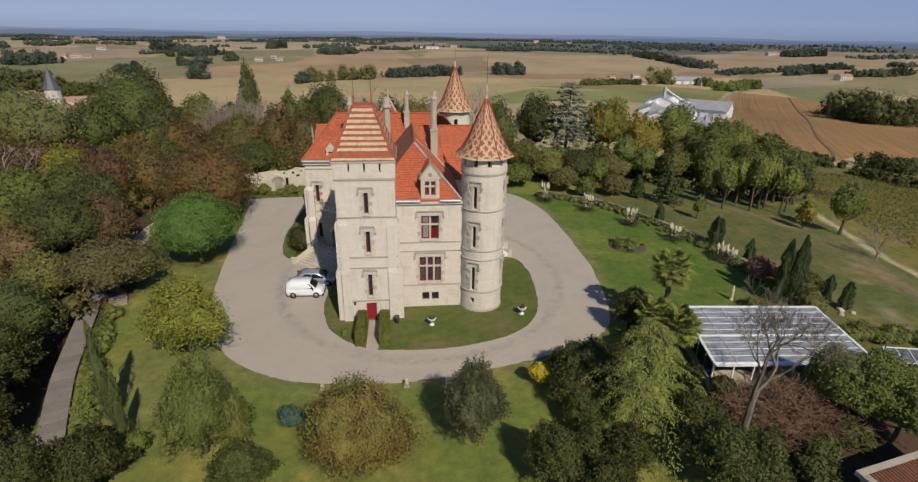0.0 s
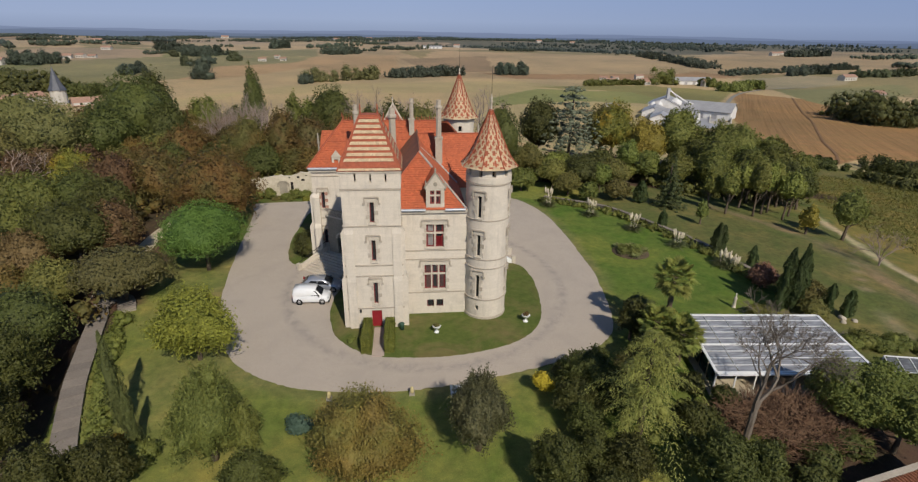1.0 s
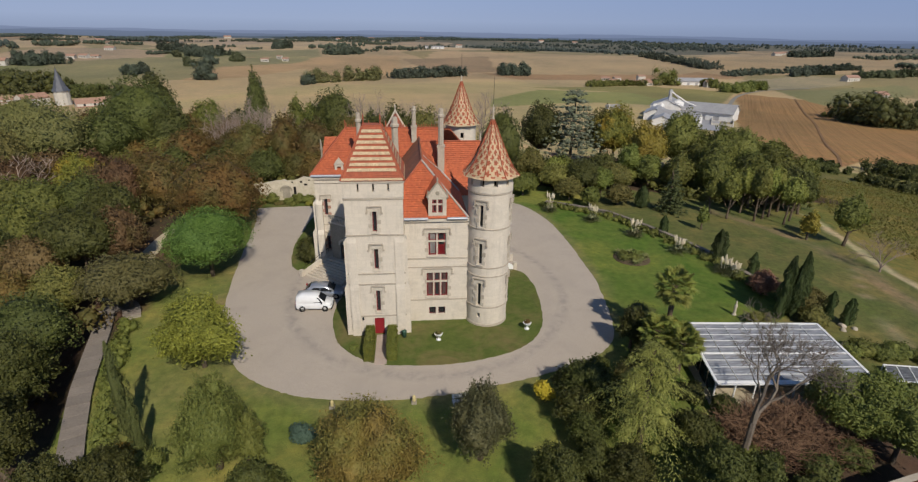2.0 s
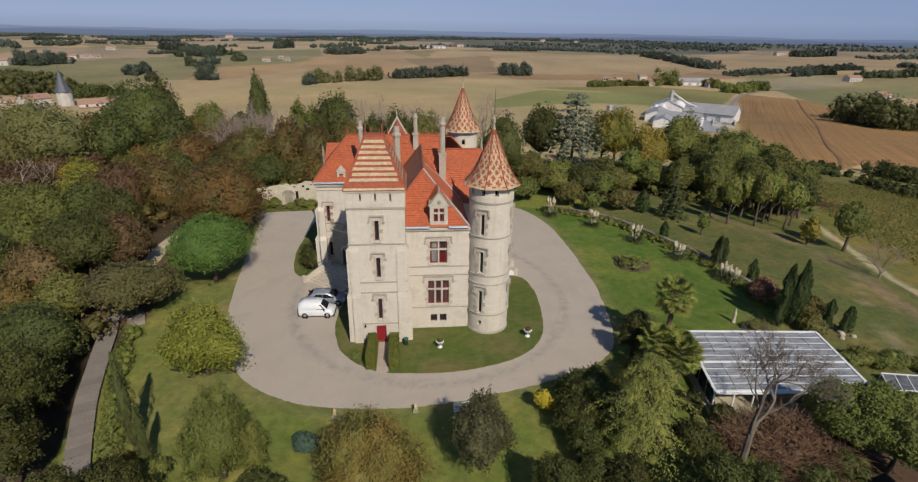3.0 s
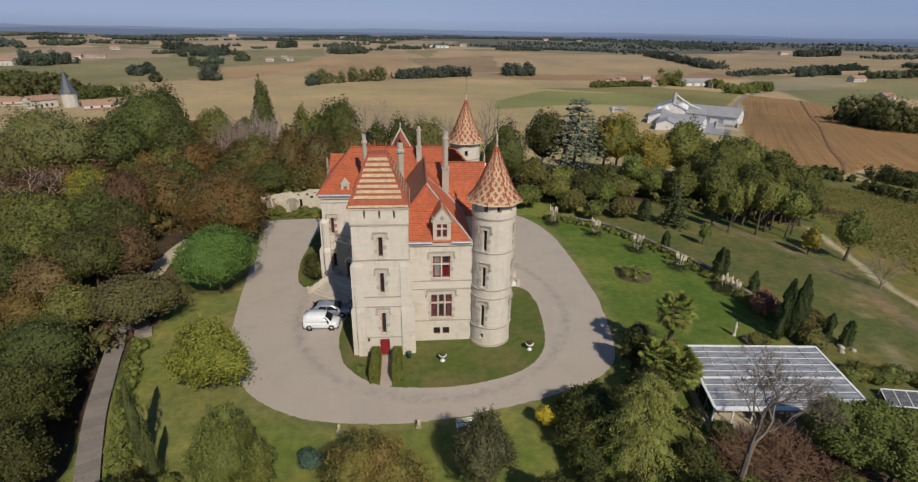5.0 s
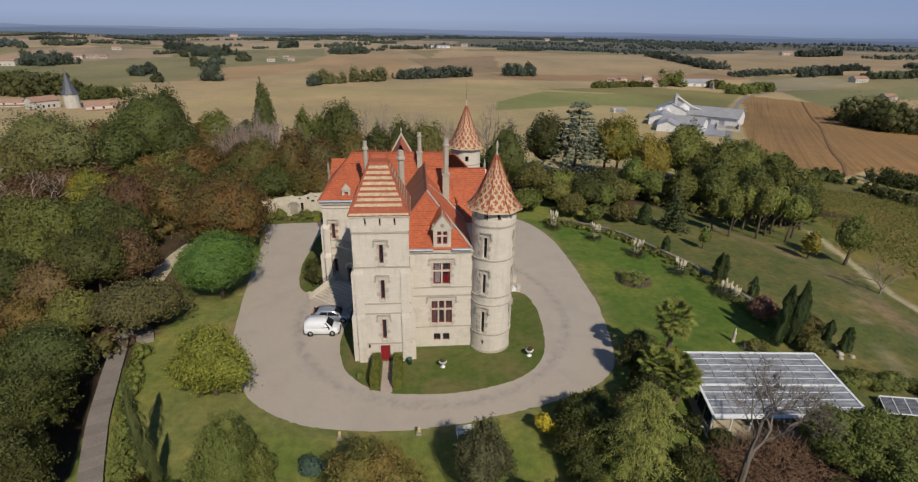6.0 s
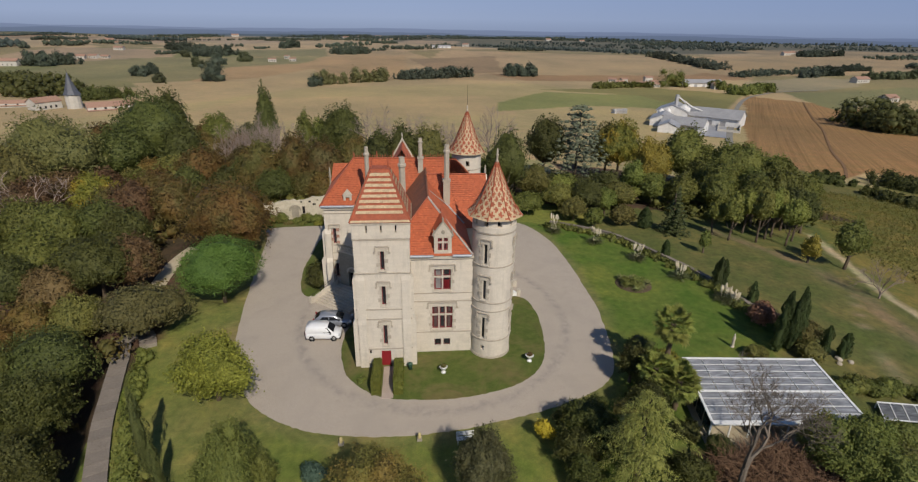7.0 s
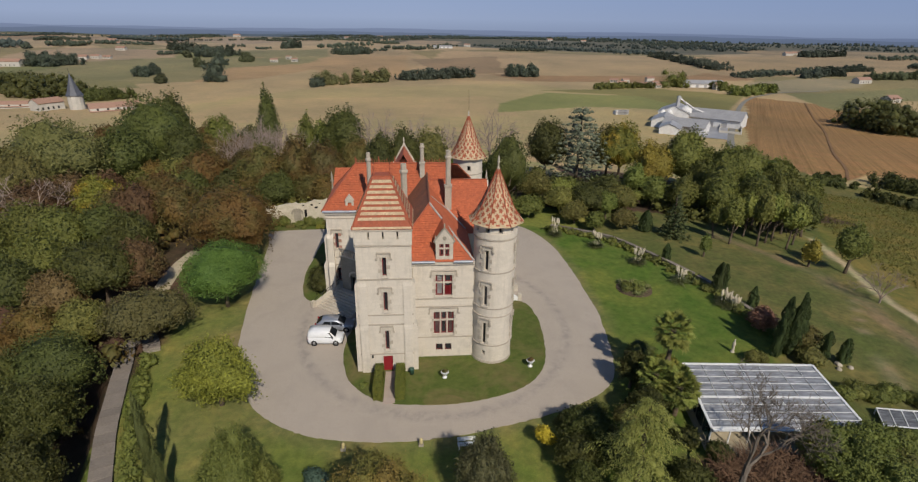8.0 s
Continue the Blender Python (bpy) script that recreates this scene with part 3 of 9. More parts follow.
def gravel_mat():
    m, nt, b = tree_of("gravel_drive")
    p = place(nt)
    grit = noise_of(nt, p, 22.0, 6, 0.7)
    wide = noise_of(nt, p, 0.28, 5, 0.6, 0.8)
    worn = noise_of(nt, p, 1.1, 5, 0.7, 0.3)
    c = ramp(nt, grit, [(0.3, (0.32, 0.27, 0.22)), (0.7, (0.48, 0.415, 0.35))])
    c = mix(nt, ramp(nt, wide, [(0.45, (0, 0, 0)), (0.7, (0.35, 0.35, 0.35))]), c, (0.30, 0.26, 0.22))
    c = mix(nt, ramp(nt, worn, [(0.58, (0, 0, 0)), (0.78, (0.35, 0.35, 0.35))]), c, (0.24, 0.21, 0.185))
    # darker wheel tracks that follow the bend in front of the house
    sep = nt.nodes.new("ShaderNodeSeparateXYZ")
    nt.links.new(p, sep.inputs[0])
    dx = calc(nt, "SUBTRACT", sep.outputs[0], 1.5)
    dy = calc(nt, "MULTIPLY", calc(nt, "SUBTRACT", sep.outputs[1], 52.0), 0.92)
    rad = calc(nt, "SQRT", calc(nt, "ADD", calc(nt, "MULTIPLY", dx, dx), calc(nt, "MULTIPLY", dy, dy)))
    rad = calc(nt, "ADD", rad, calc(nt, "MULTIPLY", calc(nt, "SUBTRACT", wide, 0.5), 1.2))
    band = calc(nt, "ABSOLUTE", calc(nt, "SUBTRACT", rad, 14.9))
    t = ramp(nt, band, [(0.1, (0.45, 0.45, 0.45)), (0.8, (0, 0, 0))])
    t = mix(nt, 1.0, t, ramp(nt, worn, [(0.4, (0.1, 0.1, 0.1)), (0.6, (1, 1, 1))]), "MULTIPLY")
    c = mix(nt, t, c, (0.19, 0.175, 0.165))
    nt.links.new(c, b.inputs["Base Color"])
    b.inputs["Roughness"].default_value = 0.95
    relief(nt, b, grit, 0.6, 0.02)
    return m


build_ground()
GRAVEL = gravel_mat()
TURF = turf_mat()

# drive, the turf island in front of the house and the bed by the steps
bm = bmesh.new()
slab(bm, smooth_line(OUTER, 8, True), -0.25, 0.035, 0.07)
tagged(part("road", bm, GRAVEL, None), "worn pale gravel drive looping round the house", "drive", kind="structure")
ISLE = [(-7.6, 50.5), (-8.3, 46.3), (-7.6, 42.3), (-6.6, 40.4), (-5.4, 39.1), (-3.4, 37.9), (-0.2, 37.4), (2.9, 37.4), (6.2, 38), (9.2, 39.2), (11.4, 41.2), (12.7, 44), (13.4, 48.4), (13.5, 52.2), (12.6, 55.5), (9.0, 56), (2, 53), (-4, 52)]
bm = bmesh.new()
slab(bm, smooth_line(ISLE, 8, True), -0.2, 0.09, 0.05)
tagged(part("lawn", bm, TURF, None), "mown turf island with dry patches before the house", "lawn", kind="structure")
bm = bmesh.new()
slab(bm, smooth_line([(-14.9, 59.0), (-15.8, 64.6), (-15.6, 70), (-15.0, 76.5), (-11, 77), (-9.5, 66), (-10.5, 59.5), (-13.3, 57.3)], 8, True), -0.2, 0.10, 0.05)
tagged(part("flower_bed", bm, TURF, None), "grassed bed along the side of the house", "flower bed", kind="structure")

# ---- trees ----
def leafy(rng, centres, radii, count, size, core=None, droop=0.0, flat=1.0, slim=0.55, up=0.35, kite=True):
    """Vertices and faces of leaf sprays on the outer skin of many small clumps; core: share of each clump's radius that is filled with a closed, rough body."""
    centres, radii = np.asarray(centres, float), np.asarray(radii, float)
    w = radii ** 2
    which = rng.choice(len(centres), count, p=w / w.sum())
    d = rng.normal(size=(count, 3))
    d /= np.linalg.norm(d, axis=1)[:, None]
    rad = radii[which] * (0.62 + 0.42 * rng.rand(count) + 0.10 * rng.exponential(size=count))
    pos = centres[which] + d * rad[:, None] * np.array([1, 1, flat])
    mid = centres.mean(0)
    out = pos - mid
    out /= np.linalg.norm(out, axis=1)[:, None] + 1e-6
    keep = (d * out).sum(1) > -0.45
    pos, d, out = pos[keep], d[keep], out[keep]
    n = len(pos)
    nor = d * 0.55 + out * 0.6 + rng.normal(size=(n, 3)) * 0.5 + np.array([0, 0, up])
    nor /= np.linalg.norm(nor, axis=1)[:, None]
    axis = np.cross(nor, rng.normal(size=(n, 3)))
    axis[:, 2] -= droop
    axis /= np.linalg.norm(axis, axis=1)[:, None]
    side = np.cross(nor, axis)
    side /= np.linalg.norm(side, axis=1)[:, None]
    s = (size * (0.6 + 0.8 * rng.rand(n)))[:, None]
    tri = np.zeros((0, 3), int)
    if kite:
        v = np.stack([pos - axis * s, pos + side * s * slim - nor * s * 0.12, pos + axis * s, pos - side * s * slim - nor * s * 0.12], 1).reshape(-1, 3)
        quad = np.arange(4 * n).reshape(-1, 4)
    else:
        v = np.stack([pos - axis * s * 0.8 - side * s * slim, pos - axis * s * 0.8 + side * s * slim, pos + axis * s], 1).reshape(-1, 3)
        quad = np.zeros((0, 4), int)
        tri = np.arange(3 * n).reshape(-1, 3)
    vs, ts = [v], [tri]
    base = len(v)
    if core:
        b = bmesh.new()
        bmesh.ops.create_icosphere(b, subdivisions=1, radius=1.0)
        b.verts.ensure_lookup_table()
        iv = np.array([q.co for q in b.verts])
        it = np.array([[q.index for q in g.verts] for g in b.faces])
        b.free()
        for k, (c, r) in enumerate(zip(centres, radii)):
            vs.append(iv * (core * r * (0.62 + 0.6 * rng.rand(len(iv), 1))) * np.array([1, 1, flat]) + c)
            ts.append(it + base)
            base += len(iv)
    return np.vstack(vs), quad, np.vstack(ts)


def raw_mesh(name, v, quads, tris, material):
    me = bpy.data.meshes.new(name)
    me.vertices.add(len(v))
    me.vertices.foreach_set("co", np.asarray(v, np.float32).ravel())
    me.loops.add(quads.size + tris.size)
    me.loops.foreach_set("vertex_index", np.concatenate([quads.ravel(), tris.ravel()]).astype(np.int32))
    me.polygons.add(len(quads) + len(tris))
    me.polygons.foreach_set("loop_start", np.concatenate([np.arange(len(quads)) * 4, quads.size + np.arange(len(tris)) * 3]).astype(np.int32))
    me.update(calc_edges=True)
    me.materials.append(material)
    return me


def clumps(rng, kind, h, r):
    """Clump centres and radii that give a crown its shape, for a tree h high and r in radius."""
    c, q = [], []
    if kind in ("tiers", "spruce"):
        levels = 9 if kind == "tiers" else 13
        for i in range(levels):
            t = i / (levels - 1)
            w = r * (1 - 0.5 * t * t - 0.12 * t if kind == "tiers" else 1.06 - t) * (0.7 + 0.5 * rng.rand())
            n = 8 if t < 0.7 else 5
            for k in range(n):
                a = 6.283 * k / n + i * 0.9
                for s in (0.35, 0.7, 1.0):
                    c.append((math.cos(a) * w * s, math.sin(a) * w * s, h * ((0.22 if kind == "tiers" else 0.10) + (0.74 if kind == "tiers" else 0.88) * t) - s * (0.25 if kind == "tiers" else 0.16 * w) + rng.normal() * 0.2))
                    q.append(r * (0.20 - 0.06 * s) * (1.0 if kind == "tiers" else 1.15 - 0.75 * t))
    return np.array(c), np.array(q)


def trunk_mesh(name, rng, h, r, kind, material):
    bm = bmesh.new()
    rt = {"column": 0.10, "spruce": 0.2, "tiers": 0.45, "high": 0.16 + 0.006 * h}.get(kind, 0.10 + 0.022 * h)
    lean = (rng.normal() * 0.03 * h, rng.normal() * 0.03 * h)
    top = 0.5 if kind == "column" else 0.9 if kind in ("spruce", "tiers", "weep") else 0.55
    pts = [(lean[0] * t, lean[1] * t, -0.3 + (h * top + 0.3) * t) for t in np.linspace(0, 1, 6)]
    bar(bm, pts, rt, 8, 0.35)
    if kind not in ("column", "weep", "low", "spruce"):
        for i in range(7):
            t = 0.4 + 0.5 * i / 7
            a = i * 2.4 + rng.rand()
            p = Vector((lean[0] * t, lean[1] * t, h * top * t))
            e = p + Vector((math.cos(a) * r * 0.65, math.sin(a) * r * 0.65, h * (0.22 if kind != "tiers" else 0.02)))
            bar(bm, [p, p.lerp(e, 0.5) + Vector((0, 0, -0.06 * h * (kind != "tiers"))), e], rt * 0.42, 5, 0.3)
    me = bpy.data.meshes.new(name)
    bm.to_mesh(me)
    bm.free()
    me.materials.append(material)
    for f in me.polygons:
        f.use_smooth = True
    return me


def bough(rng, p, d, length, rad, depth, pts, spread=0.5, rise=0.12):
    """Forking branches as lists of points."""
    q = [p]
    for k in range(3):
        d = (d + Vector(rng.normal(size=3) * 0.16) + Vector((0, 0, rise * 0.3))).normalized()
        q.append(q[-1] + d * length / 3)
    pts.append((q, rad))
    if depth == 0:
        return
    for k in range(3 if depth > 1 else 4):
        e = (d + Vector(rng.normal(size=3) * spread) + Vector((0, 0, rise))).normalized()
        bough(rng, q[3 if k < 2 else 2], e, length * (0.55 + 0.25 * rng.rand()), rad * 0.55, depth - 1, pts, spread, rise)


def bare_mesh(name, seed, h, r, material, depth=4, spread=0.5, fork=3, bole=0.12, stout=1.0):
    rng = np.random.RandomState(seed)
    pts = []
    for k in range(fork):
        a = 6.28 * k / fork + rng.rand()
        lean = min(1.0, r / h * 1.3)
        bough(rng, Vector((0, 0, h * bole)), Vector((math.cos(a) * lean, math.sin(a) * lean, 1)).normalized(), h * (0.40 - 0.33 * bole), (0.015 * h + 0.03) * stout, depth, pts, spread)
    bm = bmesh.new()
    bar(bm, [(0, 0, -0.3), (0, 0, h * bole * 0.65), (0, 0, h * bole * 1.3)], (0.02 * h + 0.06) * stout, 7, 0.8)
    for q, rad in pts:
        bar(bm, q, max(rad, 0.012), 4 if rad > 0.03 else 3, 0.5)
    me = bpy.data.meshes.new(name)
    bm.to_mesh(me)
    bm.free()
    me.materials.append(material)
    return me


LEAF = {
    "dark": leaf_mat("dark_leaves", (0.028, 0.036, 0.008), (0.112, 0.118, 0.026)),
    "green": leaf_mat("green_leaves", (0.050, 0.067, 0.013), (0.200, 0.205, 0.043)),
    "pale": leaf_mat("pale_olive_leaves", (0.066, 0.070, 0.020), (0.205, 0.190, 0.062)),
    "olive": leaf_mat("olive_leaves", (0.062, 0.066, 0.017), (0.220, 0.195, 0.050)),
    "yellow": leaf_mat("yellowing_leaves", (0.065, 0.074, 0.013), (0.226, 0.200, 0.033), (0.349, 0.215, 0.030), 0.12),
    "gold": leaf_mat("golden_leaves", (0.15, 0.120, 0.018), (0.38, 0.285, 0.045), (0.19, 0.155, 0.028), 0.18),
    "rust": leaf_mat("rusty_leaves", (0.074, 0.046, 0.013), (0.205, 0.118, 0.031), (0.125, 0.108, 0.027), 0.2),
    "brown": leaf_mat("brown_leaves", (0.060, 0.040, 0.012), (0.185, 0.112, 0.030), (0.100, 0.096, 0.026), 0.24),
    "russet": leaf_mat("russet_leaves", (0.080, 0.054, 0.015), (0.255, 0.165, 0.042), (0.150, 0.140, 0.034), 0.2),
    "plum": leaf_mat("plum_brown_leaves", (0.058, 0.037, 0.017), (0.196, 0.119, 0.050), (0.113, 0.099, 0.031), 0.08),
    "light": leaf_mat("light_green_leaves", (0.066, 0.092, 0.017), (0.200, 0.220, 0.047)),
    "lgreen": leaf_mat("soft_green_leaves", (0.060, 0.080, 0.016), (0.200, 0.215, 0.048)),
    "yellowgreen": leaf_mat("walnut_leaves", (0.078, 0.090, 0.014), (0.290, 0.275, 0.042)),
    "willow": leaf_mat("feathery_leaves", (0.105, 0.122, 0.026), (0.335, 0.340, 0.080)),
    "greygreen": leaf_mat("grey_green_leaves", (0.042, 0.050, 0.018), (0.150, 0.150, 0.058), sheen=0.45),
    "cedar": leaf_mat("blue_green_needles", (0.072, 0.086, 0.054), (0.215, 0.230, 0.145)),
    "fir": leaf_mat("fir_needles", (0.030, 0.046, 0.016), (0.115, 0.135, 0.046)),
    "cypress": leaf_mat("cypress_needles", (0.024, 0.040, 0.012), (0.085, 0.113, 0.033)),
    "slimcypress": leaf_mat("slim_cypress_needles", (0.045, 0.058, 0.018), (0.140, 0.150, 0.045)),
    "umbrella": leaf_mat("bright_pine_needles", (0.046, 0.090, 0.014), (0.150, 0.222, 0.042), grain=4.0),
    "pinestem": leaf_mat("pine_needles", (0.095, 0.120, 0.022), (0.290, 0.295, 0.066)),
    "blueleaf": leaf_mat("blue_green_leaves", (0.030, 0.058, 0.040), (0.085, 0.135, 0.095)),
    "red": leaf_mat("red_shrub_leaves", (0.15, 0.075, 0.045), (0.38, 0.20, 0.13)),
    "hedge": leaf_mat("clipped_hedge_leaves", (0.060, 0.083, 0.013), (0.197, 0.204, 0.036)),
    "yellowbush": leaf_mat("golden_shrub_leaves", (0.30, 0.27, 0.016), (0.70, 0.60, 0.045)),
}
FORM = {"gold": "low", "yellow": "low", "yellowgreen": "low", "russet": "low", "rust": "low", "brown": "low", "plum": "low", "slimcypress": "column", "cedar": "tiers", "fir": "spruce", "cypress": "column", "umbrella": "dome", "pinestem": "high", "willow": "weep", "red": "low", "lgreen": "low", "greygreen": "low"}
WORDS = {
    "dark": ("broadleaf_tree", "dark green broadleaf tree with a dense crown"), "green": ("broadleaf_tree", "green broadleaf tree with a full round crown"),
    "pale": ("broadleaf_tree", "large pale olive tree with a broad crown"), "olive": ("broadleaf_tree", "olive green tree with an uneven crown"),
    "yellow": ("broadleaf_tree", "broad tree turning yellow in autumn"), "gold": ("broadleaf_tree", "golden autumn tree at the edge of the park"),
    "rust": ("chestnut_tree", "rusty brown chestnut tree in autumn leaf"), "brown": ("chestnut_tree", "brownish green tree with autumn leaves"),
    "russet": ("chestnut_tree", "round russet and olive tree on the lawn"),
    "plum": ("broadleaf_tree", "dull plum-brown tree losing its leaves"), "light": ("young_tree", "light green leafy young tree"),
    "lgreen": ("ornamental_tree", "soft light green bushy tree on the lawn"), "yellowgreen": ("walnut_tree", "yellow-green spreading walnut tree beside the drive"),
    "willow": ("weeping_conifer", "feathery light green conifer with drooping boughs"), "greygreen": ("ornamental_tree", "grey-green upright bushy tree on the lawn"),
    "cedar": ("cedar_tree", "tall blue-green cedar with layered boughs"), "fir": ("fir_tree", "dark pointed fir tree"),
    "slimcypress": ("cypress_tree", "tall slim green cypress beside the terrace wall"), "cypress": ("cypress_tree", "slim dark green columnar cypress"), "umbrella": ("pine_tree", "bright green domed pine beside the gravel drive"),
    "pinestem": ("pine_tree", "pine with a bare stem and a high crown"), "red": ("shrub", "reddish shrub beside the garden wall"),
}


def ball(level):
    """Vertices and triangles of a unit ball."""
    b = bmesh.new()
    bmesh.ops.create_icosphere(b, subdivisions=level, radius=1.0)
    b.verts.ensure_lookup_table()
    v = np.array([q.co for q in b.verts])
    t = np.array([[q.index for q in g.verts] for g in b.faces])
    b.free()
    return v, t


BALLS = {k: ball(k) for k in (2, 3, 4)}


def sprays(rng, pos, nor, size, slim, kite, lift=0.0, wild=0.5):
    """Leaf sprays at points, each facing roughly along its normal; lift turns their tips up (or down)."""
    n = len(pos)
    nor = nor + rng.normal(size=(n, 3)) * wild
    nor /= np.linalg.norm(nor, axis=1)[:, None]
    axis = np.cross(nor, rng.normal(size=(n, 3)))
    axis /= np.linalg.norm(axis, axis=1)[:, None] + 1e-9
    axis[:, 2] += lift
    axis /= np.linalg.norm(axis, axis=1)[:, None] + 1e-9
    side = np.cross(nor, axis)
    side /= np.linalg.norm(side, axis=1)[:, None] + 1e-9
    s = (size * (0.55 + 0.9 * rng.rand(n)))[:, None]
    if kite:
        v = np.stack([pos - axis * s, pos + side * s * slim - nor * s * 0.15, pos + axis * s, pos - side * s * slim - nor * s * 0.15], 1).reshape(-1, 3)
        return v, np.arange(4 * n).reshape(-1, 4), np.zeros((0, 3), int)
    v = np.stack([pos - axis * s * 0.8 - side * s * slim, pos - axis * s * 0.8 + side * s * slim, pos + axis * s], 1).reshape(-1, 3)
    return v, np.zeros((0, 4), int), np.arange(3 * n).reshape(-1, 3)


def bumps(rng, n, tall=1.0):
    """Directions of the boughs on a crown, few of them below it."""
    L = rng.normal(size=(n, 3))
    L[:, 2] = np.abs(L[:, 2]) * 1.1 - 0.4
    L *= np.array([1, 1, tall])
    return L / np.linalg.norm(L, axis=1)[:, None], 0.5 + 0.5 * rng.rand(n)


def mound(rng, h, r, foot, count, size, big=(16, 0.16, 0.10), small=(130, 0.20, 0.016), point=0.0, slim=0.55, kite=True, lift=0.0, level=3, flat_under=False, loose=0.3, tall=1.0):
    """A crown as one uneven mound: great boughs and small tufts swell out of it, sprays of leaves cover it loosely, and a rough body fills it. big, small: number, height and breadth of the swellings."""
    z0 = h * foot
    a = (h - z0) / 2
    B, bw = bumps(rng, big[0])
    S, sw = bumps(rng, small[0], tall)
    ph = rng.rand(2) * 6.28

    def hull(d):
        e = d * np.array([1, 1, tall])
        e /= np.linalg.norm(e, axis=1)[:, None]
        great = np.exp(-(1 - d @ B.T) / big[2]) * bw
        tuft = np.exp(-(1 - e @ S.T) / small[2]) * sw
        az = np.arctan2(d[:, 1], d[:, 0])
        R = 1 - big[1] - small[1] + big[1] * great.max(1) + small[1] * tuft.max(1) + 0.06 * np.sin(2 * az + ph[0]) + 0.05 * np.sin(3 * az + ph[1] + 2 * d[:, 2])
        return R, B[great.argmax(1)], S[tuft.argmax(1)], tuft.max(1)

    def put(d, R):
        p = d * R[:, None]
        p[:, :2] *= (1 - point * np.clip(d[:, 2] + 0.25, 0, 2))[:, None]
        if foot < 0.05:
            p[:, :2] *= (1 + 0.75 * np.clip(-d[:, 2], 0, 0.85) ** 1.5)[:, None]
        if flat_under:
            p[:, 2] = np.where(p[:, 2] < -0.45, -0.45 + (p[:, 2] + 0.45) * 0.25, p[:, 2])
        return p * np.array([r, r, a]) + np.array([0, 0, z0 + a])
    d = rng.normal(size=(int(count * 1.6), 3))
    d /= np.linalg.norm(d, axis=1)[:, None]
    d = d[d[:, 2] > (-1.0 if foot < 0.05 else -0.75) + 0.3 * rng.rand(len(d))]
    R, nb, ns, tuft = hull(d)
    keep = np.flatnonzero(rng.rand(len(d)) < 0.45 + 0.8 * tuft)[:count]
    d, R, nb, ns = d[keep], R[keep], nb[keep], ns[keep]
    n = len(d)
    pos = put(d, R * (1.0 + (0.05 if kite else 0.025) * rng.exponential(size=n) - loose * rng.rand(n) ** 2))
    nor = d / np.array([r, r, a]) * min(r, a) + (d - nb) * 0.8 + (d - ns) * 2.4 + np.array([0, 0, 0.15])
    nor /= np.linalg.norm(nor, axis=1)[:, None]
    v, q, t = sprays(rng, pos, nor, size, slim, kite, lift, 0.6)
    bv, bt = BALLS[level]
    bR = hull(bv)[0]
    body = put(bv.copy(), bR * (0.80 + 0.12 * rng.rand(len(bv))) - 0.02)
    return np.vstack([v, body]), q, np.vstack([t, bt + len(v)])


def spire(rng, h, r, count, size, kite=True, tufts=60):
    """A columnar crown: upright sprays round a tapering stem of foliage, ragged with small tufts."""
    prof = lambda t: r * np.clip(t / 0.10, 0.35, 1) ** 0.5 * (1 - np.clip((t - 0.35) / 0.68, 0, 1) ** 2.4)
    tz, ta = rng.rand(tufts), rng.rand(tufts) * 6.28
    t = rng.rand(count) ** 0.85
    az = rng.rand(count) * 6.28
    dz = (t[:, None] - tz) * h / r * 0.5
    da = np.angle(np.exp(1j * (az[:, None] - ta)))
    tuft = np.exp(-(0.25 * dz ** 2 + da ** 2) / 0.11).max(1)
    R = prof(t) * (0.48 + 0.78 * tuft) * (1.0 - 0.2 * rng.rand(count) ** 2)
    pos = np.stack([np.cos(az) * R, np.sin(az) * R, h * (0.03 + 0.97 * t)], 1)
    nor = np.stack([np.cos(az), np.sin(az), np.full(count, 0.35)], 1)
    v, q, tr = sprays(rng, pos, nor, size, 0.32, kite, 1.6, 0.4)
    ts = np.linspace(0, 0.97, 10)
    n = 10
    body = np.array([(math.cos(6.283 * k / n) * prof(np.array(e)) * 0.58, math.sin(6.283 * k / n) * prof(np.array(e)) * 0.58, h * (0.03 + 0.95 * e)) for e in ts for k in range(n)], float)
    body[:, :2] *= (0.9 + 0.2 * rng.rand(len(body)))[:, None]
    quads = np.array([(i * n + k, i * n + (k + 1) % n, (i + 1) * n + (k + 1) % n, (i + 1) * n + k) for i in range(9) for k in range(n)])
    tri = np.vstack([np.stack([quads[:, 0], quads[:, 1], quads[:, 2]], 1), np.stack([quads[:, 0], quads[:, 2], quads[:, 3]], 1)]) + len(v)
    return np.vstack([v, body]), q, np.vstack([tr, tri])


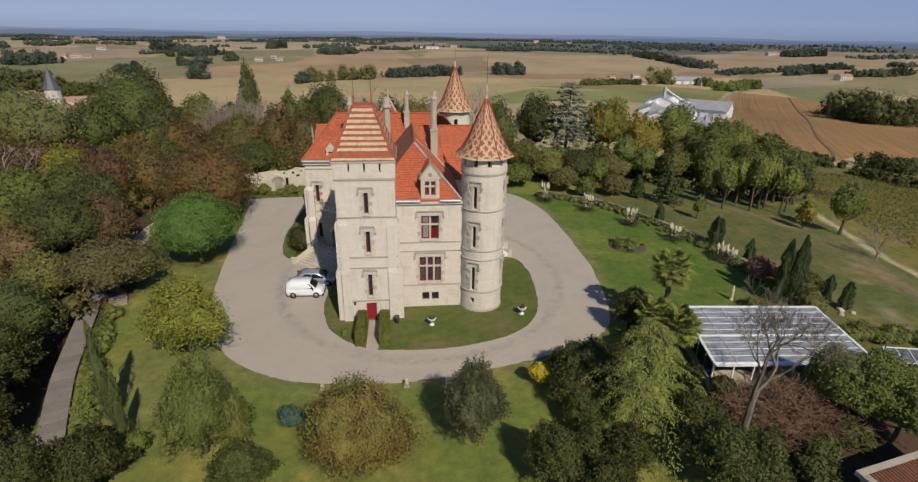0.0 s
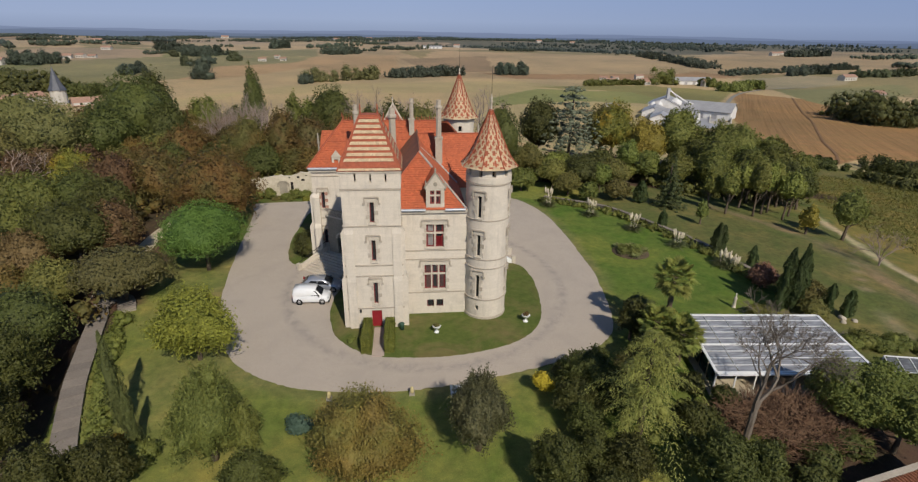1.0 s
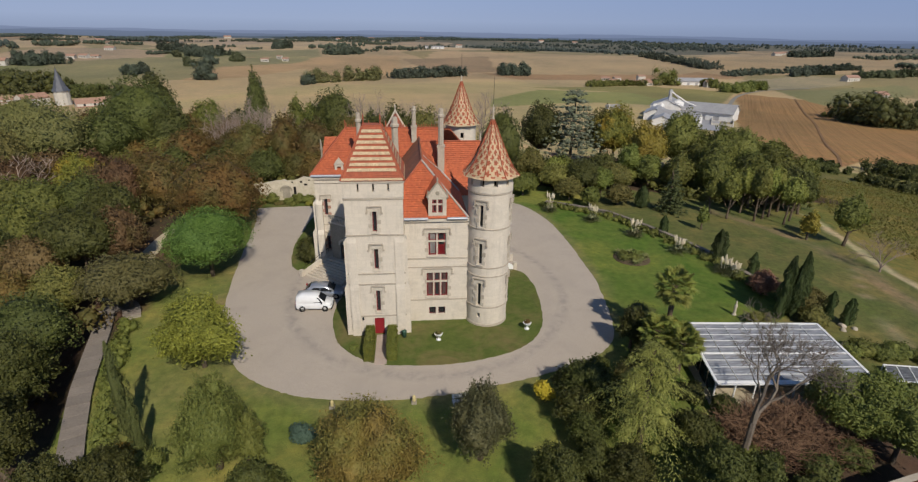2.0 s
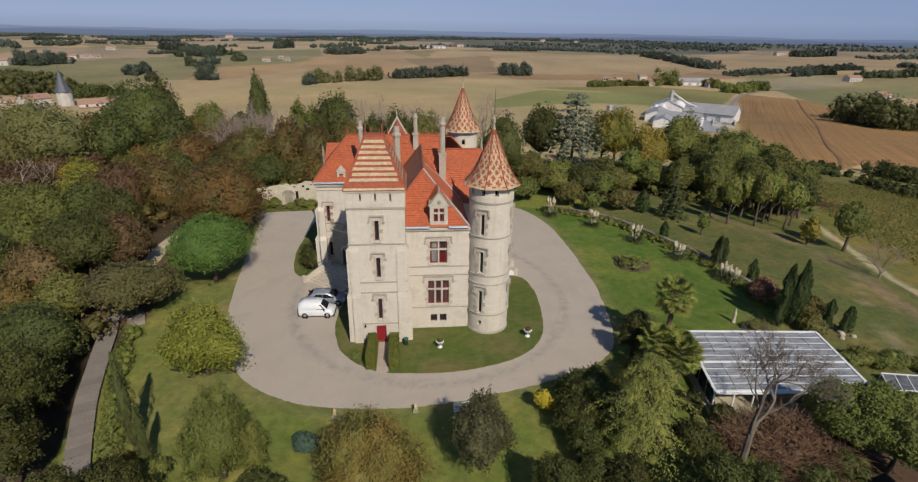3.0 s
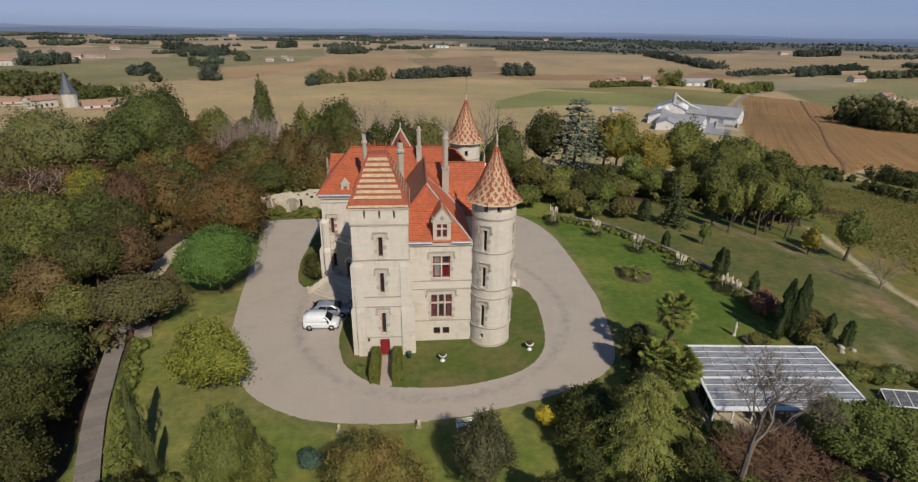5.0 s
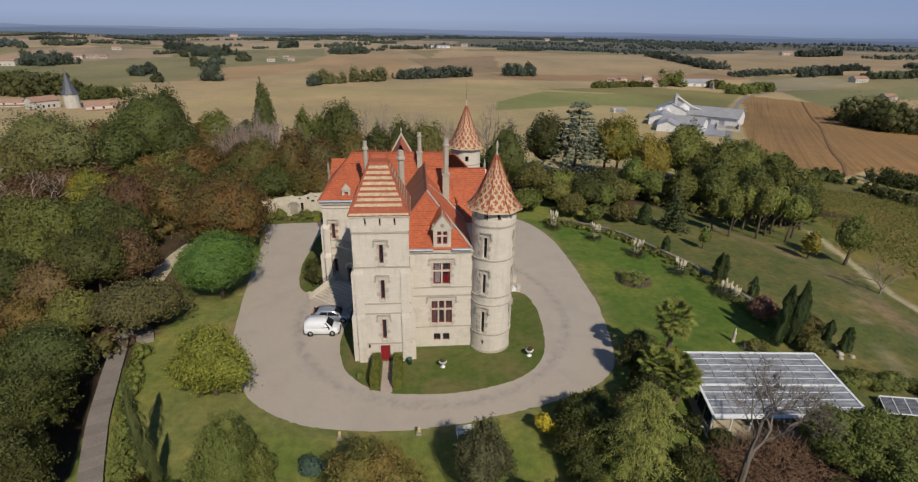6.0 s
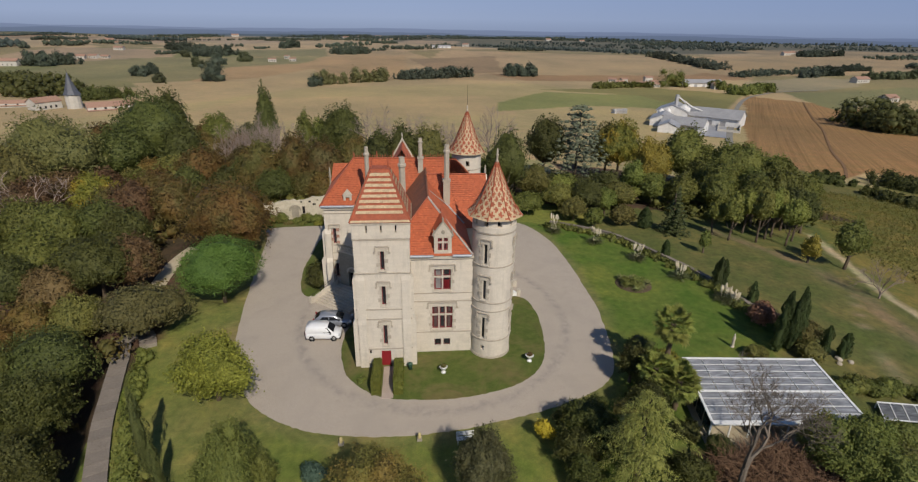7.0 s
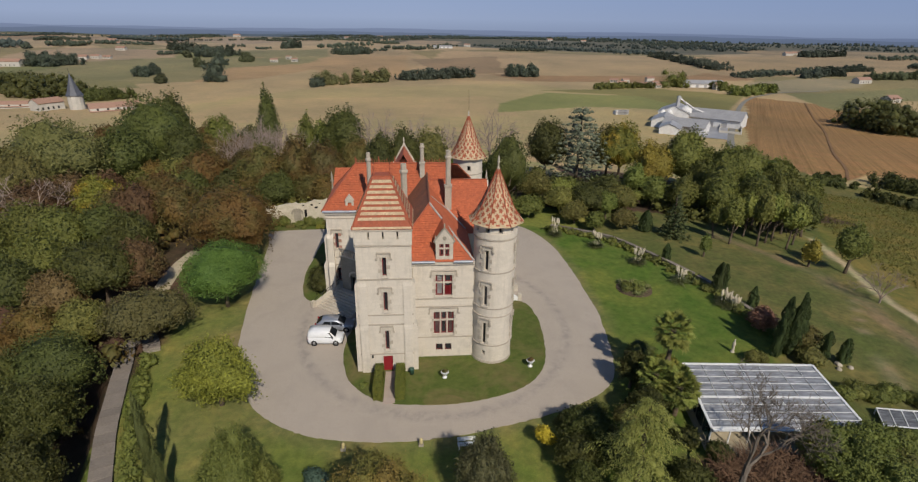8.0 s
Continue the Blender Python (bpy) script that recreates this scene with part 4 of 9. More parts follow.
def weeping(rng, h, r):
    """Feathery boughs in loose tiers: each arches out and hangs, with drooping side sprays that thin towards its tip."""
    v, inner, rad = [], [], []
    n = 42
    for k in range(n):
        t = (k + 0.5) / n
        g = k * 2.39996 + 0.35 * rng.normal()
        L = r * (1 - 0.95 * t) ** 0.72 * (0.42 + 0.85 * rng.rand())
        z0 = h * (0.13 + 0.85 * t)
        along = np.array([math.cos(g), math.sin(g), 0])
        across = np.array([-along[1], along[0], 0])
        sag = 0.62 + 0.35 * rng.rand()
        for e in np.linspace(0.10, 1.04, 26):
            p = along * L * e + np.array([0, 0, z0 + 0.34 * L * e - sag * L * e * e])
            run = along + np.array([0, 0, 0.34 - 2 * sag * e])
            reach = (0.14 + 0.15 * L) * (1.05 - 0.8 * e) + 0.10
            for s in (-1, 1):
                m = int(4 + reach * 7)
                for j in range(m):
                    u = (j + rng.rand()) / m
                    q = p + across * s * reach * u - np.array([0, 0, 0.45 * reach * u * u]) + rng.normal(size=3) * (0.05 + 0.05 * u)
                    d = run * 0.55 + across * s * 0.55 + rng.normal(size=3) * 0.22 - np.array([0, 0, 0.35 * u])
                    d = d / np.linalg.norm(d) * (0.14 + 0.14 * rng.rand())
                    w = np.cross(d, np.array([0, 0, 1.0]) + rng.normal(size=3) * 0.35)
                    w = w / (np.linalg.norm(w) + 1e-6) * 0.032
                    v += [q, q + d * 0.45 + w, q + d, q + d * 0.45 - w]
        if k % 2 == 0:
            inner.append((along[0] * L * 0.30, along[1] * L * 0.30, z0 - 0.1))
            rad.append(0.14 + 0.08 * L)
    v = np.array(v)
    quads = np.arange(len(v)).reshape(-1, 4)
    w2, _, tri = leafy(rng, np.array(inner), np.array(rad), 40, 0.05, core=0.8, kite=False)
    return np.vstack([v, w2]), quads, tri + len(v)


def plant_tree(kind, x, y, h, r, i):
    """One tree: an empty at its foot, with trunk and crown."""
    rng = np.random.RandomState(int(abs(x * 131 + y * 17) * 10) % 99991)
    dist = math.hypot(x, y)
    form = FORM.get(kind, "round")
    if form == "round" and (h < 4 or dist < 32):
        form = "low"
    near = dist < 48
    size = min(0.26, 0.030 + 0.0017 * dist)
    if form in ("round", "low", "dome", "high"):
        area = 2.2 * math.pi * r * (r + h * 0.45)
        upright = kind in ("greygreen", "lgreen")
        count = int(min(14000 if near else (6400 if dist < 85 else 4200) * min(1.8, max(0.6, r / 4.8)), area / (size * size) * 0.9))
        fine = 0.016 * min(1.4, max(0.45, (4.5 / r) ** 1.2))          # tufts keep about the same breadth on small and large crowns
        if form == "dome":
            v, f, t = mound(rng, h * 1.04, r * 1.08, 0.14, 13000, size * 0.7, (14, 0.06, 0.08), (240, 0.13, 0.006), 0.06, 0.42, True, 0.5, 4, True, 0.14)
        elif upright:
            v, f, t = mound(rng, h * 1.12, r * 1.22, -0.04, count, size * 1.1, (12, 0.16, 0.07), (80, 0.36, 0.02), 0.42, 0.34, True, 1.0, 4, loose=0.4, tall=0.45)
        else:
            thin = kind in ("yellowgreen", "light", "yellow", "gold", "pinestem")
            v, f, t = mound(rng, h * 1.12, r * 1.13, -0.06 if kind == "yellowgreen" else {"low": 0.02, "high": 0.2}.get(form, 0.055), count, size, (12, 0.26, 0.09) if thin else (16, 0.17, 0.10), (100, 0.34, 0.02) if near and kind == "dark" else (130, 0.24 if near else 0.19, fine), 0.16, 0.52, near, -0.15, 4 if near else 3, loose=0.42 if thin else 0.32, tall=1.9 if near and kind == "dark" else 1.0)
    elif form == "column":
        v, f, t = spire(rng, h, r, int(min(6000, 900 * h * r)), size * 0.95, True, int(7 * h * r) + 8)
    elif form == "weep":
        v, f, t = weeping(rng, h, r)
    else:
        c, q = clumps(rng, form, h, r)
        area = 4 * math.pi * (q ** 2).sum() * 0.42
        count = int(min(13000 if near else (5800 if dist < 85 else 3800), area / (size * size * 1.1) * 2.2))
        v, f, t = leafy(rng, c, q, count, size, core=0.55 if form == "tiers" else 0.74, droop=0.15, flat=0.58 if form == "tiers" else 0.5, slim=0.42, up=0.5, kite=near)
    name, label = WORDS[kind]
    ob = thing(name, (x, y, land(x, y) - 0.05), label, "shrub" if kind == "red" else "tree", "trees of the park")
    crown = new("crown", raw_mesh("crown", v, f, t, LEAF[kind]))
    crown.parent = ob
    tr = new("trunk", trunk_mesh("trunk", rng, h, r, form, BARK))
    tr.parent = ob
    return ob


def plant_bare(x, y, h, r, i, grey=True):
    ob = thing("bare_tree", (x, y, land(x, y) - 0.05), "leafless tree with thin brown-grey twigs", "tree", "trees of the park")
    tw = new("bare_crown", BARE_MESH[i % len(BARE_MESH)])
    tw.scale = (r / 4.5, r / 4.5, h / 13)
    tw.rotation_euler = (0, 0, i * 1.9)
    tw.parent = ob
    return ob


BARE_MESH = [bare_mesh("bare_crown", 40 + k, 13, 4.5, TWIG_GREY, 4, 0.45, 5) for k in range(2)]
TREES = {}


def grove(kind, *rows):
    """Trees of one kind: place, height and crown radius of each."""
    TREES.setdefault(kind, []).extend(rows)


grove("pale", (-70.8, 105.0, 17.0, 10.6), (-28.8, 49.1, 6.0, 4.5))
grove("olive", (6.8, 15.3, 5.8, 2.4), (-68.8, 92.0, 13.0, 5.5), (2.2, 104.0, 13.0, 4.4), (49.7, 130.0, 13.9, 5.3), (25.9, 88.4, 5.0, 3.2), (37.7, 90.3, 5.0, 3.8), (27.0, 82.9, 4.0, 2.6), (34.6, 80.2, 3.6, 2.2), (40.8, 44.7, 2.6, 2.2), (29.6, 27.7, 5.0, 1.6))
grove("dark", (-61.1, 125.0, 20.0, 9.9), (-60.8, 135.0, 21.0, 4.6), (-61.2, 112.0, 15.0, 6.6), (-50.3, 115.0, 14.7, 5.0), (-17.8, 125.0, 17.0, 5.8), (-2.8, 100.0, 13.4, 4.2), (16.4, 92.0, 13.7, 4.2), (-7.4, 100.0, 13.0, 3.8), (71.6, 84.6, 7.8, 2.6), (36.8, 95.0, 6.2, 3.2), (30.8, 87.0, 6.0, 4.2))
grove("dark", (31.6, 124.0, 15.0, 5.4), (11.6, 29.2, 3.0, 1.9), (11.6, 27.2, 2.6, 1.5), (13.4, 32.0, 3.4, 2.6), (14.8, 30.3, 2.8, 1.7), (11.7, 33.0, 2.2, 1.1), (18.0, 21.6, 4.6, 2.4), (20.4, 21.4, 4.0, 1.8), (13.0, 23.4, 3.0, 1.9), (11.0, 24.2, 2.6, 1.7), (10.8, 20.6, 3.2, 2.0), (19.2, 26.6, 2.6, 2.0), (8.3, 22.7, 4.2, 1.9), (-9.8, 23.4, 3.5, 1.9), (-18.4, 24.0, 4.5, 2.4), (-20.1, 22.2, 6.0, 2.0), (19.6, 38.7, 4.0, 1.5), (19.0, 33.8, 3.5, 2.1))
grove("green", (-51.5, 140.0, 15.2, 4.6), (63.5, 117.0, 15.0, 6.2), (68.9, 108.0, 12.5, 5.2), (78.5, 116.0, 12.5, 6.2), (82.4, 109.0, 10.5, 5.0), (84.5, 102.0, 8.6, 4.0), (76.5, 99.0, 9.5, 4.4), (69.0, 98.0, 9.0, 3.8), (60.5, 103.0, 9.5, 3.8), (19.6, 86.5, 4.0, 3.1))
grove("green", (-26.8, 128.0, 15.4, 2.8), (-23.2, 127.0, 14.8, 2.6))
grove("dark", (-36.3, 130.0, 21.0, 3.2))
grove("fir", (42.2, 76.9, 8.0, 2.2))
grove("rust", (-41.5, 101.0, 11.0, 5.6), (-27.2, 72.0, 10.4, 6.8))
grove("brown", (-29.5, 98.0, 12.0, 4.8), (-23.4, 99.0, 12.6, 4.6), (-17.6, 98.0, 11.5, 4.4), (-12.4, 101.0, 12.0, 4.0))
grove("yellow", (51.5, 126.0, 15.5, 6.6))
grove("pinestem", (51.2, 75.1, 7.4, 1.7), (49.8, 77.6, 6.2, 1.5), (54.2, 79.4, 7.4, 1.8), (57.4, 80.9, 7.6, 1.9), (56.5, 75.6, 9.2, 2.0), (59.8, 78.2, 8.8, 1.9), (62.5, 80.3, 9.4, 2.2), (61.9, 75.6, 8.2, 2.0), (65.6, 79.0, 7.6, 2.0))
grove("green", (57.0, 89.5, 9.0, 3.8), (63.0, 87.0, 9.4, 4.0), (51.4, 92.4, 7.6, 3.6), (60.5, 96.0, 10.6, 4.4))
grove("dark", (68.2, 85.6, 8.2, 3.8), (73.2, 87.6, 6.6, 3.0), (66.0, 92.5, 9.4, 4.0))
grove("cedar", (38.7, 121.0, 18.5, 7.6))
grove("gold", (52.4, 110.0, 13.0, 4.8), (49.5, 104.5, 8.0, 3.2), (59.7, 67.5, 4.7, 1.5))
grove("cypress", (38.3, 79.1, 3.8, 1.0), (36.3, 67.0, 2.7, 0.6), (38.7, 57.0, 4.3, 0.75), (39.5, 57.3, 3.9, 0.6), (40.8, 52.9, 2.9, 0.6), (37.0, 42.8, 5.6, 0.6), (37.9, 43.5, 6.7, 0.72), (38.6, 43.0, 6.0, 0.62), (39.5, 43.8, 7.0, 0.75), (40.5, 44.5, 6.0, 0.66), (42.2, 42.4, 3.4, 0.6), (43.4, 41.4, 3.2, 0.5), (44.0, 41.7, 3.0, 0.5))
grove("slimcypress", (-20.3, 30.5, 8.0, 0.62), (-18.5, 28.4, 5.2, 0.5))
grove("light", (46.3, 104.0, 8.0, 3.2), (65.0, 66.4, 8.2, 2.9), (46.8, 95.5, 7.0, 3.0), (43.0, 68.5, 3.8, 1.0), (33.4, 85.0, 5.2, 2.4), (29.5, 79.4, 3.6, 1.9))
grove("red", (38.7, 47.9, 2.8, 1.7))
grove("umbrella", (-23.4, 56.5, 8.1, 4.5))
grove("willow", (15.4, 27.0, 8.7, 7.0))
grove("greygreen", (4.0, 26.6, 6.6, 2.4))
grove("lgreen", (-13.2, 27.2, 7.6, 2.4), (-11.4, 27.4, 4.2, 1.5))
grove("light", (30.6, 26.4, 5.4, 3.2), (33.6, 27.8, 4.6, 2.6), (32.6, 24.4, 5.0, 2.8))
grove("yellowgreen", (-18.1, 38.6, 6.6, 3.7))
# the wood beside the terrace wall and the lane
grove("yellow", (-56.6, 91.4, 9.0, 5.4))
grove("olive", (-36.4, 50.6, 6.0, 3.2))
grove("rust", (-41.6, 45.8, 6.6, 3.0))
grove("plum", (-64.1, 87.6, 9.0, 5.8), (-44.8, 80.6, 9.0, 4.4), (-34.9, 60.8, 7.0, 3.3), (-41.2, 54.6, 6.5, 3.3))
grove("brown", (-38.8, 81.5, 9.5, 4.2), (-36.0, 108.0, 9.5, 5.6), (-50.5, 85.5, 7.5, 4.0))
grove("russet", (-3.2, 24.4, 6.6, 3.3))
grove("rust", (-40.7, 49.6, 6.5, 3.0), (-52.0, 50.0, 7.5, 3.6))
grove("green", (-50.1, 71.4, 8.5, 4.3), (-47.6, 62.4, 8.0, 3.9), (-58.5, 77.0, 8.0, 4.6), (-58.0, 66.0, 8.0, 4.2))
grove("dark", (-45.0, 72.5, 8.5, 3.6), (-39.8, 69.0, 8.0, 3.3), (-37.9, 58.0, 8.0, 4.4), (-46.0, 55.4, 8.0, 3.2), (-33.9, 42.0, 8.0, 4.3), (-30.9, 35.2, 8.0, 3.2), (-28.0, 29.2, 8.0, 2.8), (-37.6, 39.4, 8.0, 3.4), (-34.4, 31.6, 8.0, 3.0), (-46.4, 40.0, 8.0, 3.6))
BARE = [(-39.6, 113.0, 13.6, 3.6), (-36.6, 115.5, 14.6, 3.6), (-33.6, 114.0, 15.4, 3.6), (-30.4, 115.5, 14.6, 3.6), (-27.6, 113.5, 13.0, 3.4), (-35.0, 120.0, 14.2, 3.8), (-62.4, 85.0, 9.7, 5.2), (3.7, 125.0, 14.8, 4.2), (-9.9, 122.0, 15.6, 4.7), (-4.6, 122.0, 14.2, 4.1), (17.7, 120.0, 15.9, 4.7), (9.9, 115.0, 13.2, 3.9), (61.8, 56.5, 5.0, 2.0)]
for kind, rows in TREES.items():
    for i, (x, y, h, r) in enumerate(rows):
        plant_tree(kind, x, y, h, r, i)
for i, (x, y, h, r) in enumerate(BARE):
    plant_bare(x, y, h, r, i)
# the rest of the wood: trees set at random between those, well clear of the wall, the lane and the pine
rnd = random.Random(21)
taken = [(x, y, r) for rows in TREES.values() for x, y, h, r in rows] + [(x, y, r) for x, y, h, r in BARE]
MIX = ["rust", "brown", "olive", "green", "dark", "plum", "yellow", "brown", "rust", "olive", "dark"]
for x0, x1, y0, y1, n, h0, h1 in ((-86, -48, 40, 84, 18, 6.5, 8), (-90, -30, 92, 118, 26, 7, 9.5), (-28, -10, 90, 110, 10, 6, 8), (-100, -40, 118, 150, 22, 10, 14), (4, 30, 92, 112, 12, 5, 7.5), (68, 92, 112, 128, 7, 8, 11), (20, 46, 86, 100, 6, 3, 4.5)):
    made = 0
    for k in range(n * 12):
        x, y = rnd.uniform(x0, x1), rnd.uniform(y0, y1)
        h = rnd.uniform(h0, h1)
        r = h * rnd.uniform(0.42, 0.55)
        if made >= n or any(math.hypot(x - a, y - b) < 0.62 * (r + c) for a, b, c in taken) or (-38.5 < x < -31 and y < 80):
            continue
        taken.append((x, y, r))
        made += 1
        plant_tree(rnd.choice(MIX if x < 0 else ["green", "olive", "green", "light", "green"] if y > 100 else ["light", "pinestem", "olive"]), round(x, 1), round(y, 1), round(h, 1), round(r, 1), k)

# ---- the far country ----


def far_wood(name, x0, y0, x1, y1, x2, y2, h, wide, i):
    """A strip of trees along a line on the land: many rough crowns of leaf sprays, one object."""
    rng = np.random.RandomState(200 + i)
    p = [np.array(q, float) for q in ((x0, y0), (x1, y1), (x2, y2))]
    run = np.linalg.norm(p[1] - p[0]) + np.linalg.norm(p[2] - p[1])
    d = np.linalg.norm(p[1])
    ridge = name in ("forest", "strip")
    rad = h * (0.42 if ridge else 0.34)
    n = int(min(340 if name == "forest" else 100 if ridge else 190, max(7, run * max(1, wide / (rad * 1.5)) / (rad * (0.9 if name == "gardens" else 0.5 if d < 720 else 0.8)))))
    c, q = [], []
    dirn = (p[2] - p[0]) / (np.linalg.norm(p[2] - p[0]) + 1e-6)
    for k in range(n):
        t = rng.rand() * 2
        a = p[0] + (p[1] - p[0]) * t if t < 1 else p[1] + (p[2] - p[1]) * (t - 1)
        off = rng.uniform(-0.5, 0.5) * wide
        x, y = a[0] - dirn[1] * off + rng.normal() * 2, a[1] + dirn[0] * off + rng.normal() * 2
        z = land(x, y)
        s = 0.5 + 0.65 * rng.rand() ** 1.4
        for e in ((0.45,) if ridge else (0.16, 0.36, 0.57, 0.78) if d < 600 else (0.2, 0.5, 0.78)):
            c.append((x + rng.normal() * rad * 0.35, y + rng.normal() * rad * 0.35, z + h * s * e * 0.92))
            q.append(rad * s * (0.95 if e < 0.6 else 0.66) * (0.8 + 0.3 * rng.rand()))
    c, q = np.array(c), np.array(q)
    size = max(0.26, (0.0008 if ridge else 0.0011) * d)
    v, f, t = leafy(rng, c, q, int(min(18000 if d < 450 else 10000, len(c) * (9 if ridge else 110))), size, core=0.95 if ridge else 0.5 if d < 450 else 0.66, flat=0.95, slim=0.7, kite=False)
    # distant clumps take leaves that carry haze in their colour
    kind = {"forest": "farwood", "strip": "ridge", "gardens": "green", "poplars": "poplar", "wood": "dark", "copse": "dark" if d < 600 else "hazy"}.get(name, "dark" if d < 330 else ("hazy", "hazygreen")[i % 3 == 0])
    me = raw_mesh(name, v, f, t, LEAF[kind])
    return tagged(new({"gardens": "far_garden_trees"}.get(name, "far_" + name), me), {"forest": "distant wooded ridge", "strip": "thin belt of distant trees", "poplars": "row of light green trees between fields", "hedgerow": "line of field trees far off", "gardens": "garden trees round farmhouses"}.get(name, "dark clump of trees among fields"), "trees", "", "stuff")


# leaves of far trees; all but the poplars have aerial haze in the colour
LEAF["hazy"] = leaf_mat("hazed_dark_leaves", (0.036, 0.048, 0.034), (0.092, 0.108, 0.070), grain=0.7)
LEAF["hazygreen"] = leaf_mat("hazed_green_leaves", (0.045, 0.055, 0.024), (0.120, 0.130, 0.058), grain=0.7)
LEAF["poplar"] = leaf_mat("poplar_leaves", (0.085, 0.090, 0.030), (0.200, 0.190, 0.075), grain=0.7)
LEAF["ridge"] = leaf_mat("hazed_belt_leaves", (0.036, 0.050, 0.034), (0.085, 0.100, 0.064), grain=0.4)
LEAF["farwood"] = leaf_mat("hazed_forest_leaves", (0.034, 0.048, 0.042), (0.070, 0.088, 0.072), grain=0.3)
far_wood("poplars", -90, 506, -63, 528, -30, 562, 15, 8, 0)
far_wood("hedgerow", -13, 582, 26, 619, 67, 649, 13, 18, 1)
far_wood("clump", 115, 669, 132, 670, 148, 670, 15, 22, 2)
far_wood("copse", 265, 299, 263, 273, 266, 248, 17, 36, 3)
far_wood("hedgerow", 395, 640, 513, 670, 620, 700, 9, 20, 4)
far_wood("hedgerow", 467, 618, 502, 633, 535, 637, 9, 10, 5)
far_wood("hedgerow", 536, 596, 569, 593, 629, 612, 9, 14, 6)
far_wood("hedgerow", 445, 997, 435, 851, 425, 718, 11, 26, 7)
far_wood("gardens", 175, 503, 204, 521, 237, 527, 6, 12, 8)
far_wood("gardens", 254, 529, 267, 538, 276, 532, 19, 9, 9)
far_wood("gardens", 300, 523, 306, 511, 309, 500, 9, 10, 10)
far_wood("gardens", 287, 459, 309, 473, 348, 499, 9, 14, 11)
far_wood("copse", -456, 678, -435, 688, -419, 713, 17, 24, 12)
far_wood("clump", -294, 595, -288, 601, -286, 607, 12, 10, 13)
far_wood("clump", -289, 618, -286, 625, -284, 625, 14, 8, 14)
far_wood("clump", -273, 703, -271, 712, -269, 721, 14, 7, 15)
far_wood("clump", -199, 539, -191, 539, -187, 553, 23, 12, 16)
far_wood("clump", -260, 732, -257, 742, -255, 752, 14, 8, 17)
far_wood("clump", -248, 795, -243, 808, -240, 821, 15, 9, 18)
far_wood("copse", -408, 961, -366, 935, -321, 913, 14, 24, 19)
far_wood("copse", -326, 851, -308, 872, -292, 906, 14, 24, 20)
far_wood("clump", -340, 833, -336, 835, -333, 836, 10, 10, 21)
far_wood("strip", -385, 852, -372, 881, -360, 900, 7, 12, 22)
far_wood("clump", -255, 1102, -248, 1122, -238, 1144, 16, 16, 23)
far_wood("copse", -142, 1000, -118, 1020, -90, 1039, 15, 36, 24)
far_wood("strip", -197, 1142, -149, 1183, -98, 1239, 12, 16, 25)
far_wood("strip", -85, 1079, -69, 1094, -58, 1095, 8, 9, 26)
far_wood("strip", -54, 1136, 12, 1126, 93, 1244, 10, 30, 27)
far_wood("wood", -358, 490, -320, 468, -260, 413, 15, 44, 28)
far_wood("wood", -229, 390, -220, 397, -215, 411, 9, 16, 29)
far_wood("clump", -240, 526, -237, 526, -235, 526, 9, 5, 30)
far_wood("hedgerow", 139, 139, 145, 132, 156, 122, 4.5, 5, 31)
far_wood("hedgerow", 119, 141, 121, 138, 123, 135, 3, 4, 32)
far_wood("hedgerow", 122, 123, 124, 116, 127, 108, 2.4, 3, 33)
far_wood("clump", -94, 489, -91, 494, -87, 495, 9, 6, 34)
far_wood("strip", 176, 1129, 205, 1118, 266, 1118, 8, 20, 35)
far_wood("forest", 219, 1571, 384, 1310, 480, 1063, 11, 170, 36)
far_wood("forest", 321, 1760, 619, 1448, 792, 1223, 11, 170, 37)
far_wood("forest", 475, 2331, 767, 2075, 1012, 1689, 11, 170, 38)
far_wood("forest", -157, 2150, 197, 2052, 418, 2048, 11, 60, 39)
far_wood("forest", 768, 2452, 1097, 1835, 1274, 1296, 11, 170, 40)
far_wood("forest", 826, 3205, 1400, 2599, 1414, 1442, 11, 120, 41)
far_wood("copse", 739, 984, 779, 998, 823, 1005, 12, 30, 42)
far_wood("strip", 801, 898, 853, 895, 934, 909, 9, 60, 43)
far_wood("strip", 711, 727, 724, 716, 759, 725, 11, 20, 44)
far_wood("forest", -647, 912, -633, 915, -618, 918, 14, 50, 45)
far_wood("strip", -585, 876, -589, 885, -587, 885, 14, 12, 46)
far_wood("forest", -1147, 1628, -1133, 1749, -1136, 1925, 9, 60, 47)
far_wood("strip", -695, 1069, -692, 1114, -608, 1078, 10, 30, 48)
far_wood("strip", -595, 947, -558, 937, -542, 957, 11, 30, 49)
far_wood("forest", -802, 1528, -543, 1162, -644, 1618, 12, 70, 50)
far_wood("strip", -557, 1003, -522, 1010, -468, 1021, 8, 20, 51)
far_wood("forest", -841, 2121, -776, 2114, -732, 2108, 10, 50, 52)
far_wood("strip", -507, 1700, -471, 1695, -457, 1740, 9, 20, 53)
far_wood("strip", -423, 1607, -380, 1599, -346, 1593, 7, 16, 54)
far_wood("forest", -557, 2459, -410, 2642, -178, 2447, 9, 60, 55)
far_wood("strip", -103, 1411, -72, 1374, -44, 1405, 8, 20, 56)
far_wood("strip", -350, 1045, -344, 1051, -338, 1056, 12, 10, 57)
far_wood("strip", -343, 1090, -337, 1096, -332, 1101, 9, 10, 58)
